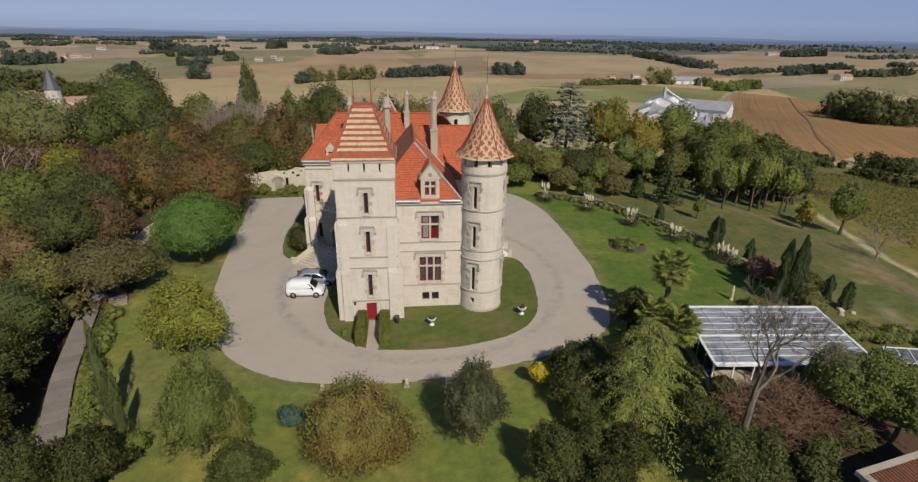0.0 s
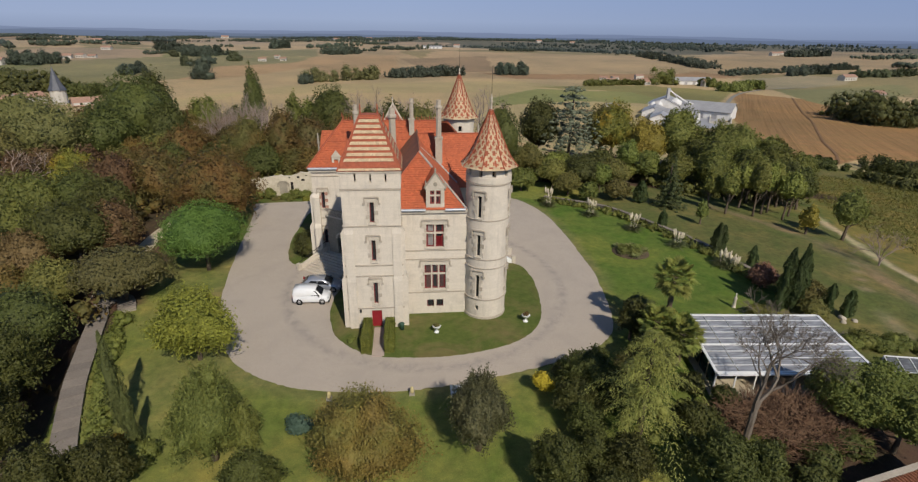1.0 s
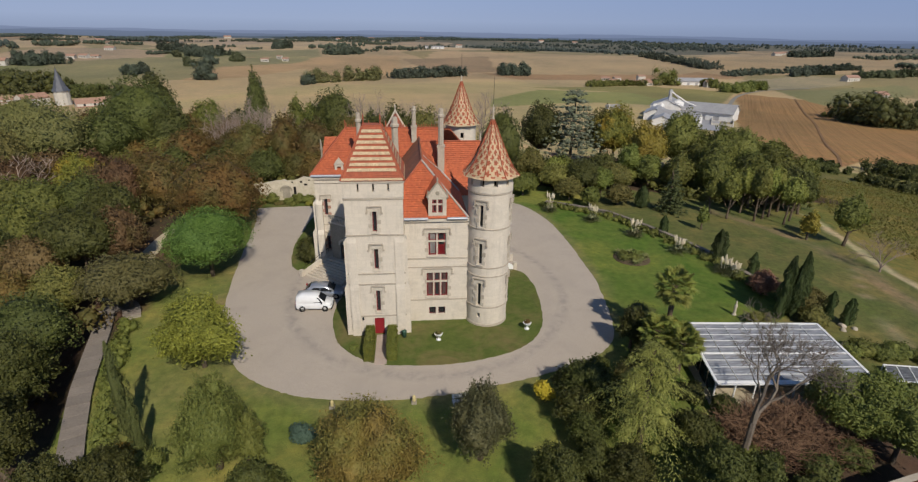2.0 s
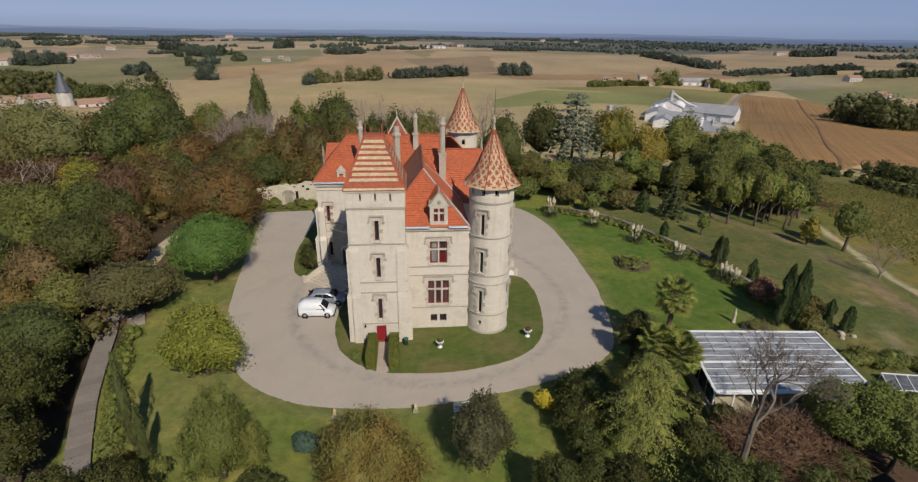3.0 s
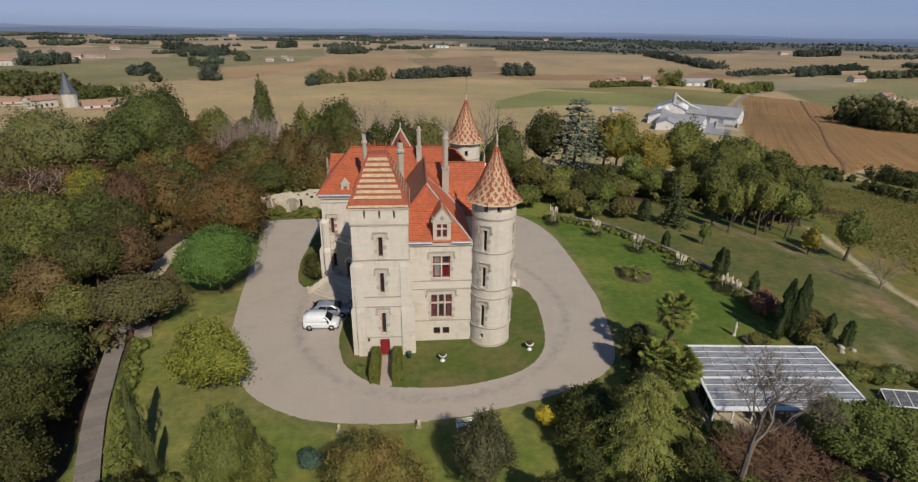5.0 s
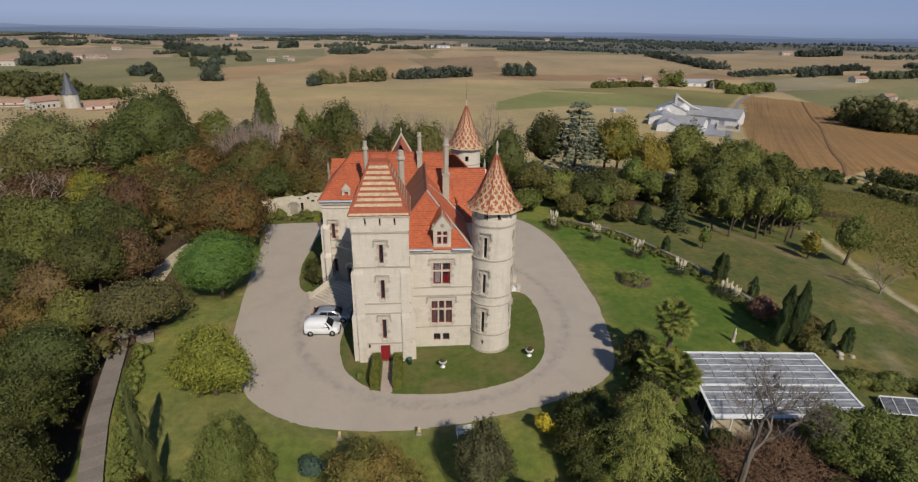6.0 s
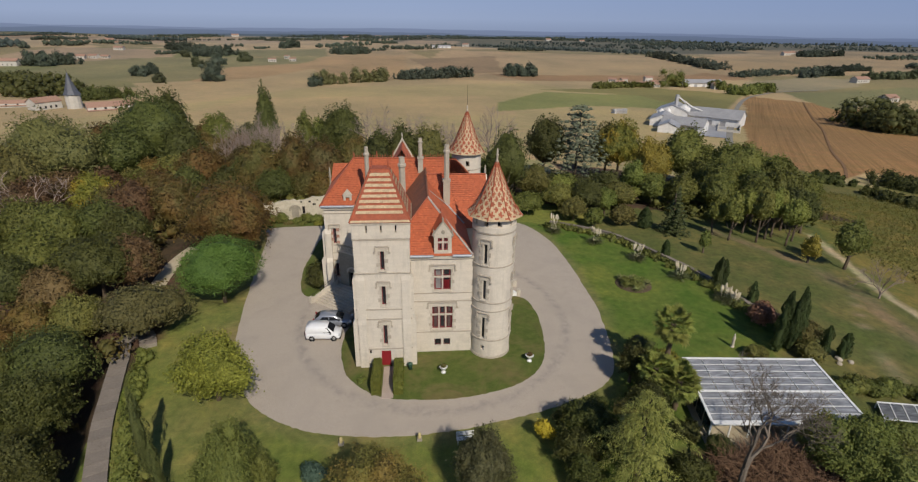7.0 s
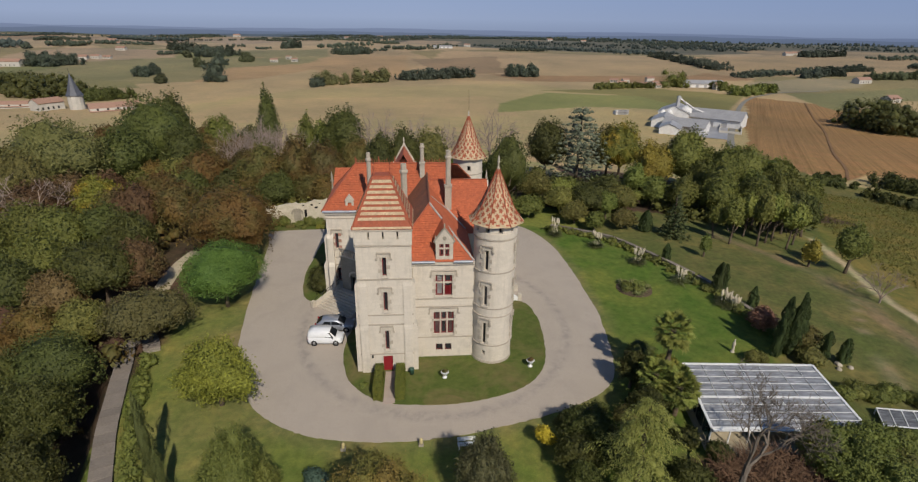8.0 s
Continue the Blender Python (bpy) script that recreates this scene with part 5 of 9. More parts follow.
far_wood("strip", -296, 1056, -287, 1063, -282, 1084, 5, 10, 59)
far_wood("forest", -69, 2221, 70, 2166, 208, 2167, 10, 60, 60)
far_wood("strip", 787, 1454, 798, 1331, 821, 1247, 6, 30, 61)

rnd = random.Random(5)
for k in range(18):
    x, y = rnd.uniform(-1150, 1250), rnd.uniform(1350, 2350)
    dx, dy = rnd.uniform(60, 190), rnd.uniform(-40, 40)
    far_wood("strip", round(x), round(y), round(x + dx), round(y + dy), round(x + 2 * dx), round(y + rnd.uniform(-60, 60)), rnd.choice((7, 9, 11)), 24, 62 + k)

PLASTER = grained("pale_plaster", (0.42, 0.39, 0.34), (0.58, 0.54, 0.48), 2, 0.9, 0.3, 0.2)
SHEET = grained("grey_sheet_roof", (0.30, 0.295, 0.30), (0.43, 0.42, 0.42), 1, 0.5, 0.2, 0.1, 0.2)
PALE_SHEET = grained("pale_sheet_wall", (0.58, 0.56, 0.54), (0.76, 0.74, 0.72), 1, 0.6, 0.2, 0.1)
TILE_FAR = tile_mat("faded_clay_tile", (0.34, 0.20, 0.14), (0.26, 0.16, 0.115))
SLATE = grained("slate", (0.05, 0.055, 0.07), (0.10, 0.105, 0.125), 3, 0.6, 0.5, 0.2)


def far_house(kind, x, y, w, d, h, turn, i):
    name, label, cat, wm, rm = ("farm_shed", "large grey farm shed with a sheet roof", "shed", PALE_SHEET, SHEET) if kind == "shed" else ("farmhouse", "pale farmhouse with a tiled roof", "house", PLASTER, TILE_FAR)
    ob = thing(name, pose(x, y, land(x, y) - 0.3, 0, 0, turn), label, cat, "buildings of the valley")
    rise = w and d * (0.22 if kind == "shed" else 0.28)
    bm = bmesh.new()
    holes = [(w * (0.12 + 0.2 * k), w * (0.12 + 0.2 * k) + (1.2 if kind == "house" else 3), 1.0 if kind == "house" else 0.1, 2.6 if kind == "house" else 3.2) for k in range(4)]
    wall(bm, Matrix.Translation((-w / 2, -d / 2, 0)), w, 0, h, 0.4, holes)
    wall(bm, Matrix.Translation((-w / 2, d / 2 - 0.4, 0)), w, 0, h, 0.4)
    for s in (-1, 1):
        xs = (s * w / 2 - (0.4 if s > 0 else 0), s * w / 2 + (0 if s > 0 else 0.4))
        box(bm, *xs, -d / 2 + 0.402, d / 2 - 0.402, 0, h)
        vs = [[bm.verts.new((a, b, c)) for b, c in ((-d / 2, h), (d / 2, h), (0, h + rise))] for a in xs]
        for k in range(3):
            bm.faces.new((vs[0][k], vs[0][(k + 1) % 3], vs[1][(k + 1) % 3], vs[1][k]))
        bm.faces.new(vs[0])
        bm.faces.new(vs[1])
    part("wall", bm, wm, ob)
    for s in (-1, 1):
        bm = bmesh.new()
        k = 1.1
        slope(bm, (-w / 2 - 0.4, s * d / 2 * k, h - rise * (k - 1)), (w / 2 + 0.4, s * d / 2 * k, h - rise * (k - 1)), (w / 2 + 0.4, 0, h + rise + 0.05), (-w / 2 - 0.4, 0, h + rise + 0.05), 1, 0.12, 0.15)
        part("roof", bm, rm, ob)
    for u0, u1, a, b in holes:
        bm = bmesh.new()
        box(bm, u0 - w / 2 + 0.03, u1 - w / 2 - 0.03, -d / 2 + 0.2, -d / 2 + 0.26, a + 0.02, b - 0.02)
        part("window" if kind == "house" else "door", bm, GLASS if kind == "house" else SHEET, ob)
    return ob


far_house("shed", 121, 240, 12, 9, 3.5, 60, 0)
far_house("shed", 163, 279, 34, 17, 5.0, -42, 1)
far_house("shed", 147, 289, 20, 16, 6.5, 58, 1)
far_house("shed", 134, 250, 20, 13, 3.6, -40, 2)
far_house("shed", 131, 268, 18, 11, 4.2, 60, 3)
far_house("shed", 126, 317, 8, 4, 2.2, 10, 5)
far_house("house", 213, 543, 11, 7, 3.5, 10, 6)
far_house("house", 233, 533, 12, 7, 3.5, -20, 7)
far_house("house", 244, 528, 9, 6, 3.5, 30, 8)
far_house("shed", 300, 545, 44, 14, 4.5, -3, 9)
far_house("house", 305, 517, 11, 8, 5, 0, 10)
far_house("house", 499, 565, 18, 9, 4.5, 10, 11)
far_house("house", 748, 1047, 18, 9, 5, 10, 12)
far_house("house", 402, 420, 13, 9, 4, 15, 13)
far_house("house", -446, 766, 16, 8, 4, 10, 14)
far_house("house", -433, 778, 12, 7, 4, -10, 15)
far_house("house", -421, 783, 10, 6, 3, 0, 16)
far_house("house", -473, 676, 24, 10, 6, 0, 17)
far_house("house", -463, 905, 14, 8, 4, 0, 18)
far_house("house", -207, 815, 11, 6, 4, 10, 19)
far_house("house", -182, 836, 9, 6, 4, 0, 20)
far_house("shed", 58, 1172, 40, 9, 4, 0, 21)
far_house("house", -228, 345, 15, 9, 5, 62, 22)
far_house("house", -252, 358, 30, 10, 1.6, 14, 23)
far_house("house", -186, 340, 26, 14, 1.2, 35, 24)

for k, (x, y, w) in enumerate(((-804, 1290, 16), (-575, 970, 13), (-536, 1024, 16), (-514, 1007, 11), (-700, 1650, 20), (-640, 2050, 24), (-272, 2250, 22), (-220, 2300, 18), (-140, 2200, 22), (-27, 2238, 20), (60, 2150, 18), (121, 1289, 14), (788, 1085, 15), (817, 1097, 12), (795, 1040, 12), (225, 597, 9), (232, 581, 8), (266, 595, 9), (262, 569, 8), (-199, 875, 8), (480, 1950, 20), (650, 2100, 20))):
    far_house("house", x, y, w, w * 0.6, 3.2 + 1.2 * (k % 3), (k * 37) % 50 - 25, 25 + k)

# slate-roofed dovecote tower beside the farmhouse across the wood
dove = thing("dovecote_tower", (-211, 346, land(-211, 346) - 0.3), "white tower with a pointed slate roof", "tower", "buildings of the valley")
bm = bmesh.new()
lathe(bm, [(4.2, 0), (4.2, 8.6), (4.5, 8.8)], 12)
part("wall", bm, PLASTER, dove)
bm = bmesh.new()
lathe(bm, [(5.0, 8.6), (3.6, 11), (2.2, 15), (0.8, 19.5), (0.1, 22)], 8)
part("roof", bm, SLATE, dove)
bm = bmesh.new()
lathe(bm, [(0.12, 21.9), (0.04, 25)], 6)
part("finial", bm, IRON, dove)

# grain plant at the big farm: silo, hopper tower and conveyor
plant = thing("grain_silo", (150, 283, land(150, 283) - 0.3), "pale metal grain silo with a conveyor", "silo", "buildings of the valley")
bm = bmesh.new()
lathe(bm, [(3.2, 0), (3.2, 8), (0.4, 10)], 20)
part("bin", bm, PALE_SHEET, plant)
bm = bmesh.new()
box(bm, -6, -4.6, -0.7, 0.7, 0, 15)
part("elevator", bm, SHEET, plant)
bm = bmesh.new()
bar(bm, [(-5.3, 0, 15), (0, 0, 10.2)], 0.35, 6)
part("conveyor", bm, SHEET, plant)
bm = bmesh.new()
bar(bm, [(-5.3, 0.4, 14.2), (3.5, -3, 8.5), (9, -5, 6.5)], 0.3, 6)
part("pipe", bm, PALE_SHEET, plant)
for k in range(2):
    bm = bmesh.new()
    lathe(bm, [(1.7, 0), (1.7, 6.5), (0.3, 8)], 14, (-10.5 - 4 * k, -2.5, 0))
    part("bin", bm, PALE_SHEET, plant)
# low pale walls of the farm yard
for x0, y0, x1, y1 in ((150, 247, 166, 273), (158, 241, 175, 268), (150, 247, 158, 241)):
    d = Vector((x1 - x0, y1 - y0, 0))
    z = land((x0 + x1) / 2, (y0 + y1) / 2)
    bm = bmesh.new()
    box(bm, 0, d.length, -0.25, 0.25, -1.0, 1.2, Matrix.Translation((x0, y0, z)) @ d.to_track_quat("X", "Z").to_matrix().to_4x4())
    blunt(bm, 0.05)
    tagged(part("yard_wall", bm, PLASTER), "low pale wall of the farm yard", "wall", "walls of the farm yard")

# lane from the farm to the valley and the dirt track along the vines
def lane(name, pts, w, material, label):
    line = smooth_line(pts, 14)
    bm = bmesh.new()
    prev = None
    for i, (x, y) in enumerate(line):
        a, b = Vector((*line[max(0, i - 1)], 0)), Vector((*line[min(len(line) - 1, i + 1)], 0))
        n = (b - a).normalized().cross(Vector((0, 0, 1))) * w / 2
        row = []
        for s, dz in ((-1, 0.0), (-0.85, 0.015), (0, 0.02), (0.85, 0.015), (1, 0.0)):
            px, py = x + n.x * s, y + n.y * s
            row.append(bm.verts.new((px, py, land(px, py) + dz + 0.02 + 0.0005 * math.hypot(px, py))))
        if prev:
            for k in range(4):
                bm.faces.new((prev[k], prev[k + 1], row[k + 1], row[k]))
        prev = row
    bmesh.ops.recalc_face_normals(bm, faces=bm.faces)
    if sum(f.normal.z for f in bm.faces) < 0:
        bmesh.ops.reverse_faces(bm, faces=bm.faces[:])
    return tagged(part(name, bm, material), label, "road", kind="structure")


MULCH_FAR = grained("bare_soil", (0.15, 0.09, 0.05), (0.25, 0.15, 0.08), 2, 0.95, 0.3, 0.3)
ASPHALT_FAR = grained("worn_lane", (0.19, 0.18, 0.16), (0.27, 0.255, 0.225), 1, 0.9, 0.3, 0.2)
lane("road_lane", [(118, 182), (129, 201), (146, 230), (174, 274), (204, 321), (235, 367), (263, 406), (288, 436), (311, 458), (352, 489), (407, 509)], 3.0, ASPHALT_FAR, "narrow grey lane between the fields")
lane("road_yard", [(134, 226), (160, 270), (192, 318)], 15, SHEET, "pale concrete yard beside the farm sheds")
VINE = leaf_mat("vine_leaves", (0.100, 0.100, 0.019), (0.200, 0.185, 0.042), (0.20, 0.15, 0.045), 0.1)

# vines in rows down the slope
rng = np.random.RandomState(52)
c, q = [], []
for k in range(-11, 71):
    for s in np.arange(-40, 110, 0.9):
        x, y = 68 + 0.60 * s + 0.80 * 1.2 * k, 52 + 0.80 * s - 0.60 * 1.2 * k
        if inside(np.array([x]), np.array([y]), [(95, 126), (128, 117), (140, 95), (108, 40), (72, 44), (76, 76), (84, 94)])[0]:
            c.append((x + rng.normal() * 0.12, y + rng.normal() * 0.12, land(x, y) + 0.30 + 0.08 * rng.rand()))
            q.append(0.50 + 0.12 * rng.rand())
v, f, t = leafy(rng, c, q, len(c) * 15, 0.16, core=None, flat=0.6, kite=False)
tagged(new("vineyard_rows", raw_mesh("vineyard_rows", v, f, t, VINE)), "rows of yellowing vines on the slope", "vines", "", "stuff")

lane("road_ruts", [(314, 405), (249, 309), (217, 260), (170, 196), (150, 166), (134, 146)], 1.0, MULCH_FAR, "dark wheel ruts through the maize stubble")

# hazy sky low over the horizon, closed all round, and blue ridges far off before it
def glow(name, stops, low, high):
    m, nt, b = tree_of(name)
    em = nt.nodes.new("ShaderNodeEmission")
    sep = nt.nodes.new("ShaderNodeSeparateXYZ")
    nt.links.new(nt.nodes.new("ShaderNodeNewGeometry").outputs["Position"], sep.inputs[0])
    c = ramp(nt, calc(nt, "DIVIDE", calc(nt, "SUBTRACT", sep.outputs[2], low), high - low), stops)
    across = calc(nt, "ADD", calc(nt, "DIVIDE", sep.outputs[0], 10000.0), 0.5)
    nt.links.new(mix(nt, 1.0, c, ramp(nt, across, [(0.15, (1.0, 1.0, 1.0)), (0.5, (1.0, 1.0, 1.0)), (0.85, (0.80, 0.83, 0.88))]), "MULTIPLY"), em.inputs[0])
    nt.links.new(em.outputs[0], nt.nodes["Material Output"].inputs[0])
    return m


bm = bmesh.new()
lathe(bm, [(4920, -120), (4920, 640)], 96, (2, 58, 0), 0, 0, False)
backdrop = tagged(part("backdrop", bm, glow("low_sky", [(0.0, (0.270, 0.330, 0.475)), (0.35, (0.325, 0.400, 0.575)), (1.0, (0.300, 0.390, 0.595))], 0, 300)), "hazy blue autumn sky above the horizon", "sky", kind="structure")
# the ridges glow by themselves, with blue distance haze as their colour
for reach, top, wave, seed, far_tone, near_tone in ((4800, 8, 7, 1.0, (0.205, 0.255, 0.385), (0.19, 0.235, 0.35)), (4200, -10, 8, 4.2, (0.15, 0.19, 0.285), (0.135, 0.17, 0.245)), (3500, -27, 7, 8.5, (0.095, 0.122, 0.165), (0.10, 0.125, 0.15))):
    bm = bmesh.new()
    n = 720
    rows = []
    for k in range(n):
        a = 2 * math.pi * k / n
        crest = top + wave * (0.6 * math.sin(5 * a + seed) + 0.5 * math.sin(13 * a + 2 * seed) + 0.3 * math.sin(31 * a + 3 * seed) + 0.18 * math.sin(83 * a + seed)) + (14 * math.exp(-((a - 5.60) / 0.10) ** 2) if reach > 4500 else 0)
        rows.append([bm.verts.new((2 + reach * math.sin(a), 58 + reach * math.cos(a), z)) for z in (-130, crest)])
    for k in range(n):
        p, q = rows[k], rows[(k + 1) % n]
        bm.faces.new((p[0], q[0], q[1], p[1]))
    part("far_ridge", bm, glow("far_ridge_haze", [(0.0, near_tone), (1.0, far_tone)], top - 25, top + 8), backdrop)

# ---- the house ----
def facing(x, y, way):
    """Wall coordinates at a corner: u to the right as seen from outside, v inward, z up."""
    u = {"s": (1, 0), "n": (-1, 0), "w": (0, -1), "e": (0, 1)}[way]
    return Matrix(((u[0], -u[1], 0, x), (u[1], u[0], 0, y), (0, 0, 1, 0), (0, 0, 0, 1)))


def slab_at(bm, m, u0, u1, v0, v1, z0, z1):
    box(bm, u0, u1, v0, v1, z0, z1, m)


def surround(m, u, w, z0, z1, parent, tooth=None):
    """Toothed jamb stones, lintel, sill and a hood mould with dropped ends round an opening."""
    n = max(3, int((z1 - z0) / 0.36))
    for s in (-1, 1):
        for i in range(n):
            bm = bmesh.new()
            a = z0 + (z1 - z0) * i / n
            ext = 0.34 if (i + (s > 0)) % 2 else 0.18
            e = u + s * (w / 2 + 0.012)
            slab_at(bm, m, min(e, e + s * ext), max(e, e + s * ext), -0.035, 0.05, a + 0.008, a + (z1 - z0) / n - 0.008)
            part("jamb_stone", bm, tooth if tooth and ext > 0.2 else STONE_TRIM if (i + s) % 3 else STONE_BAND, parent)
    bm = bmesh.new()
    slab_at(bm, m, u - w / 2 - 0.3, u + w / 2 + 0.3, -0.045, 0.05, z1 + 0.01, z1 + 0.26)
    part("lintel", bm, STONE_TRIM, parent)
    bm = bmesh.new()
    slab_at(bm, m, u - w / 2 - 0.18, u + w / 2 + 0.18, -0.10, 0.1, z0 - 0.16, z0 - 0.005)
    blunt(bm)
    part("sill", bm, STONE_TRIM, parent)
    bm = bmesh.new()
    e = w / 2 + 0.42
    slab_at(bm, m, u - e, u + e, -0.14, 0.02, z1 + 0.42, z1 + 0.53)
    for s in (-1, 1):
        slab_at(bm, m, u + s * e - 0.06, u + s * e + 0.06, -0.13, 0.02, z1 - 0.05, z1 + 0.418)
        slab_at(bm, m, u + s * (e + 0.05) - 0.1, u + s * (e + 0.05) + 0.1, -0.12, 0.02, z1 - 0.2, z1 - 0.055)
    part("hood_mould", bm, STONE_BAND, parent)


def joinery(m, u, w, z0, z1, parent, cols=1, rows=1, stone=True, depth=0.24, curtain=None, frame=None):
    """A window: red casements in stone mullions, glass, and what hangs behind."""
    bm = bmesh.new()
    mw = 0.13 if stone else 0.0
    slab_at(bm, m, u - w / 2 + 0.003, u - w / 2 + 0.07, depth, depth + 0.07, z0 + 0.003, z1 - 0.003)
    slab_at(bm, m, u + w / 2 - 0.07, u + w / 2 - 0.003, depth, depth + 0.07, z0 + 0.003, z1 - 0.003)
    slab_at(bm, m, u - w / 2 + 0.072, u + w / 2 - 0.072, depth, depth + 0.07, z0 + 0.003, z0 + 0.07)
    slab_at(bm, m, u - w / 2 + 0.072, u + w / 2 - 0.072, depth, depth + 0.07, z1 - 0.07, z1 - 0.003)
    win = part("window", bm, frame or RED_DARK, parent)
    zr = [z0, z1] if rows == 1 else [z0, z0 + (z1 - z0) * 0.62, z1]
    us = [u - w / 2 + w * i / cols for i in range(cols + 1)]
    if cols > 1 or rows > 1:
        bm = bmesh.new()
        for x in us[1:-1]:
            slab_at(bm, m, x - 0.075, x + 0.075, 0.06, depth + 0.06, z0 + 0.003, z1 - 0.003)
        if rows > 1:
            for a, b in zip(us, us[1:]):
                slab_at(bm, m, a + (0.078 if a > us[0] else 0.004), b - (0.078 if b < us[-1] else 0.004), 0.065, depth + 0.055, zr[1] - 0.07, zr[1] + 0.07)
        part("mullion", bm, STONE_TRIM if stone else RED_DARK, win)
    for j in range(rows):
        for i in range(cols):
            bm = bmesh.new()
            slab_at(bm, m, us[i] + 0.09, us[i + 1] - 0.09, depth + 0.03, depth + 0.045, zr[j] + 0.08, zr[j + 1] - 0.08)
            part("pane", bm, GLASS, win)
            bm = bmesh.new()
            a, b = us[i] + 0.08, us[i + 1] - 0.08
            if cols > 1:
                c, d = zr[j] + 0.075, zr[j + 1] - 0.075
                for r in ((a, a + 0.085, c, d), (b - 0.085, b, c, d), (a + 0.087, b - 0.087, c, c + 0.075), (a + 0.087, b - 0.087, d - 0.075, d)):
                    slab_at(bm, m, r[0], r[1], depth - 0.01, depth + 0.028, r[2], r[3])
                part("casement", bm, RED_DARK, win)
            else:
                bm.free()
    return win


def band(parent, x0, x1, y0, y1, z, h=0.12, proud=0.07, material=None, sides="swe"):
    """A moulded string course round three sides of a block."""
    for side in sides:
        bm = bmesh.new()
        for k, (p, hh) in enumerate(((proud, h * 0.6), (proud * 0.5, h * 0.4))):
            zz = z - (h * 0.4 + 0.002 if k else 0)
            if side == "s":
                box(bm, x0 - p, x1 + p, y0 - p, y0 + 0.02, zz, zz + hh)
            if side == "w":
                box(bm, x0 - p, x0 + 0.02, y0 + 0.022, y1, zz, zz + hh)
            if side == "e":
                box(bm, x1 - 0.02, x1 + p, y0 + 0.022, y1, zz, zz + hh)
        course = part("string_course", bm, material or STONE_BAND, parent)
    return course


def buttress(parent, m, steps, w):
    """A stepped buttress with sloped weatherings: steps of (top, reach)."""
    bm = bmesh.new()
    z = -0.2
    for i, (top, reach) in enumerate(steps):
        nxt = steps[i + 1][1] if i + 1 < len(steps) else 0.0
        vs = [m @ Vector(p) for p in ((-w / 2, 0.1, z), (w / 2, 0.1, z), (w / 2, -reach, z), (-w / 2, -reach, z), (-w / 2, 0.1, top + 0.45), (w / 2, 0.1, top + 0.45), (w / 2, -reach, top), (-w / 2, -reach, top), (-w / 2, -nxt, top + 0.45), (w / 2, -nxt, top + 0.45))]
        v = [bm.verts.new(p) for p in vs]
        for q in ((3, 2, 6, 7), (7, 6, 9, 8), (8, 9, 5, 4), (2, 1, 5, 9, 6), (0, 3, 7, 8, 4), (1, 0, 4, 5), (0, 1, 2, 3)):
            bm.faces.new([v[k] for k in q])
        z = top + 0.452
    bmesh.ops.recalc_face_normals(bm, faces=bm.faces)
    return part("buttress", bm, STONE, parent)


def chimney(parent, x, y, z0, z1, w, d, pots=1):
    bm = bmesh.new()
    box(bm, x - w / 2, x + w / 2, y - d / 2, y + d / 2, z0, z0 + (z1 - z0) * 0.45)
    box(bm, x - w / 2 - 0.07, x + w / 2 + 0.07, y - d / 2 - 0.07, y + d / 2 + 0.07, z0 + (z1 - z0) * 0.45 + 0.002, z0 + (z1 - z0) * 0.45 + 0.2)
    blunt(bm, 0.03)
    lathe(bm, [(w * 0.43, 0), (w * 0.40, (z1 - z0) * 0.42), (w * 0.54, (z1 - z0) * 0.43), (w * 0.54, (z1 - z0) * 0.46), (w * 0.38, (z1 - z0) * 0.47), (w * 0.36, (z1 - z0) * 0.55), (w * 0.1, (z1 - z0) * 0.552)], 8, (x, y, z0 + (z1 - z0) * 0.45 + 0.2 - 0.002), 0.39)
    ch = part("chimney", bm, STONE_BAND, parent, "weathered octagonal stone chimney stack")
    return ch


def finial(parent, x, y, z, h, r=0.16, material=None, rod=0.0):
    bm = bmesh.new()
    lathe(bm, [(r * 0.9, -0.15), (r, 0.1), (r * 0.55, 0.18), (r * 0.5, h * 0.45), (r * 1.05, h * 0.52), (r * 0.5, h * 0.62), (r * 0.7, h * 0.72), (r * 0.15, h)], 10, (x, y, z))
    f = part("finial", bm, material or STONE_TRIM, parent, "", "", True)
    if rod:
        bm = bmesh.new()
        bar(bm, [(x, y, z + h - 0.05), (x, y, z + h + rod)], 0.022, 5, 0.6)
        part("lightning_rod", bm, IRON, f)
    return f


house = thing("chateau", (0, 0, 0), "cream limestone chateau with orange tiled roofs and pointed towers", "house")

# square stair tower
TX0, TX1, TY0, TY1 = -5.95, -0.95, 42.55, 47.55
TC = (TX0 + TX1) / 2
SLITS = [(2.5, 4.75), (6.85, 8.9), (10.5, 12.4)]
bm = bmesh.new()
tm = facing(TX0, TY0, "s")
cu = TC - TX0 + 0.02
wall(bm, tm, TX1 - TX0, -0.3, 15.1, 0.6, [(cu - 0.46, cu + 0.46, 0.06, 1.86)] + [(cu - 0.19, cu + 0.19, a, b) for a, b in SLITS] + [(cu + d - 0.07, cu + d + 0.07, 14.2, 14.85) for d in (-1.28, 0, 1.28)])
part("wall", bm, STONE, house, "pale cut stone front of the square tower")
bm = bmesh.new()
wall(bm, facing(TX0, TY1, "w"), TY1 - TY0 - 0.602, -0.3, 15.1, 0.6, [(2.0, 2.4, 7, 8.6), (2.0, 2.4, 11, 12.5)])
part("wall", bm, STONE, house)
bm = bmesh.new()
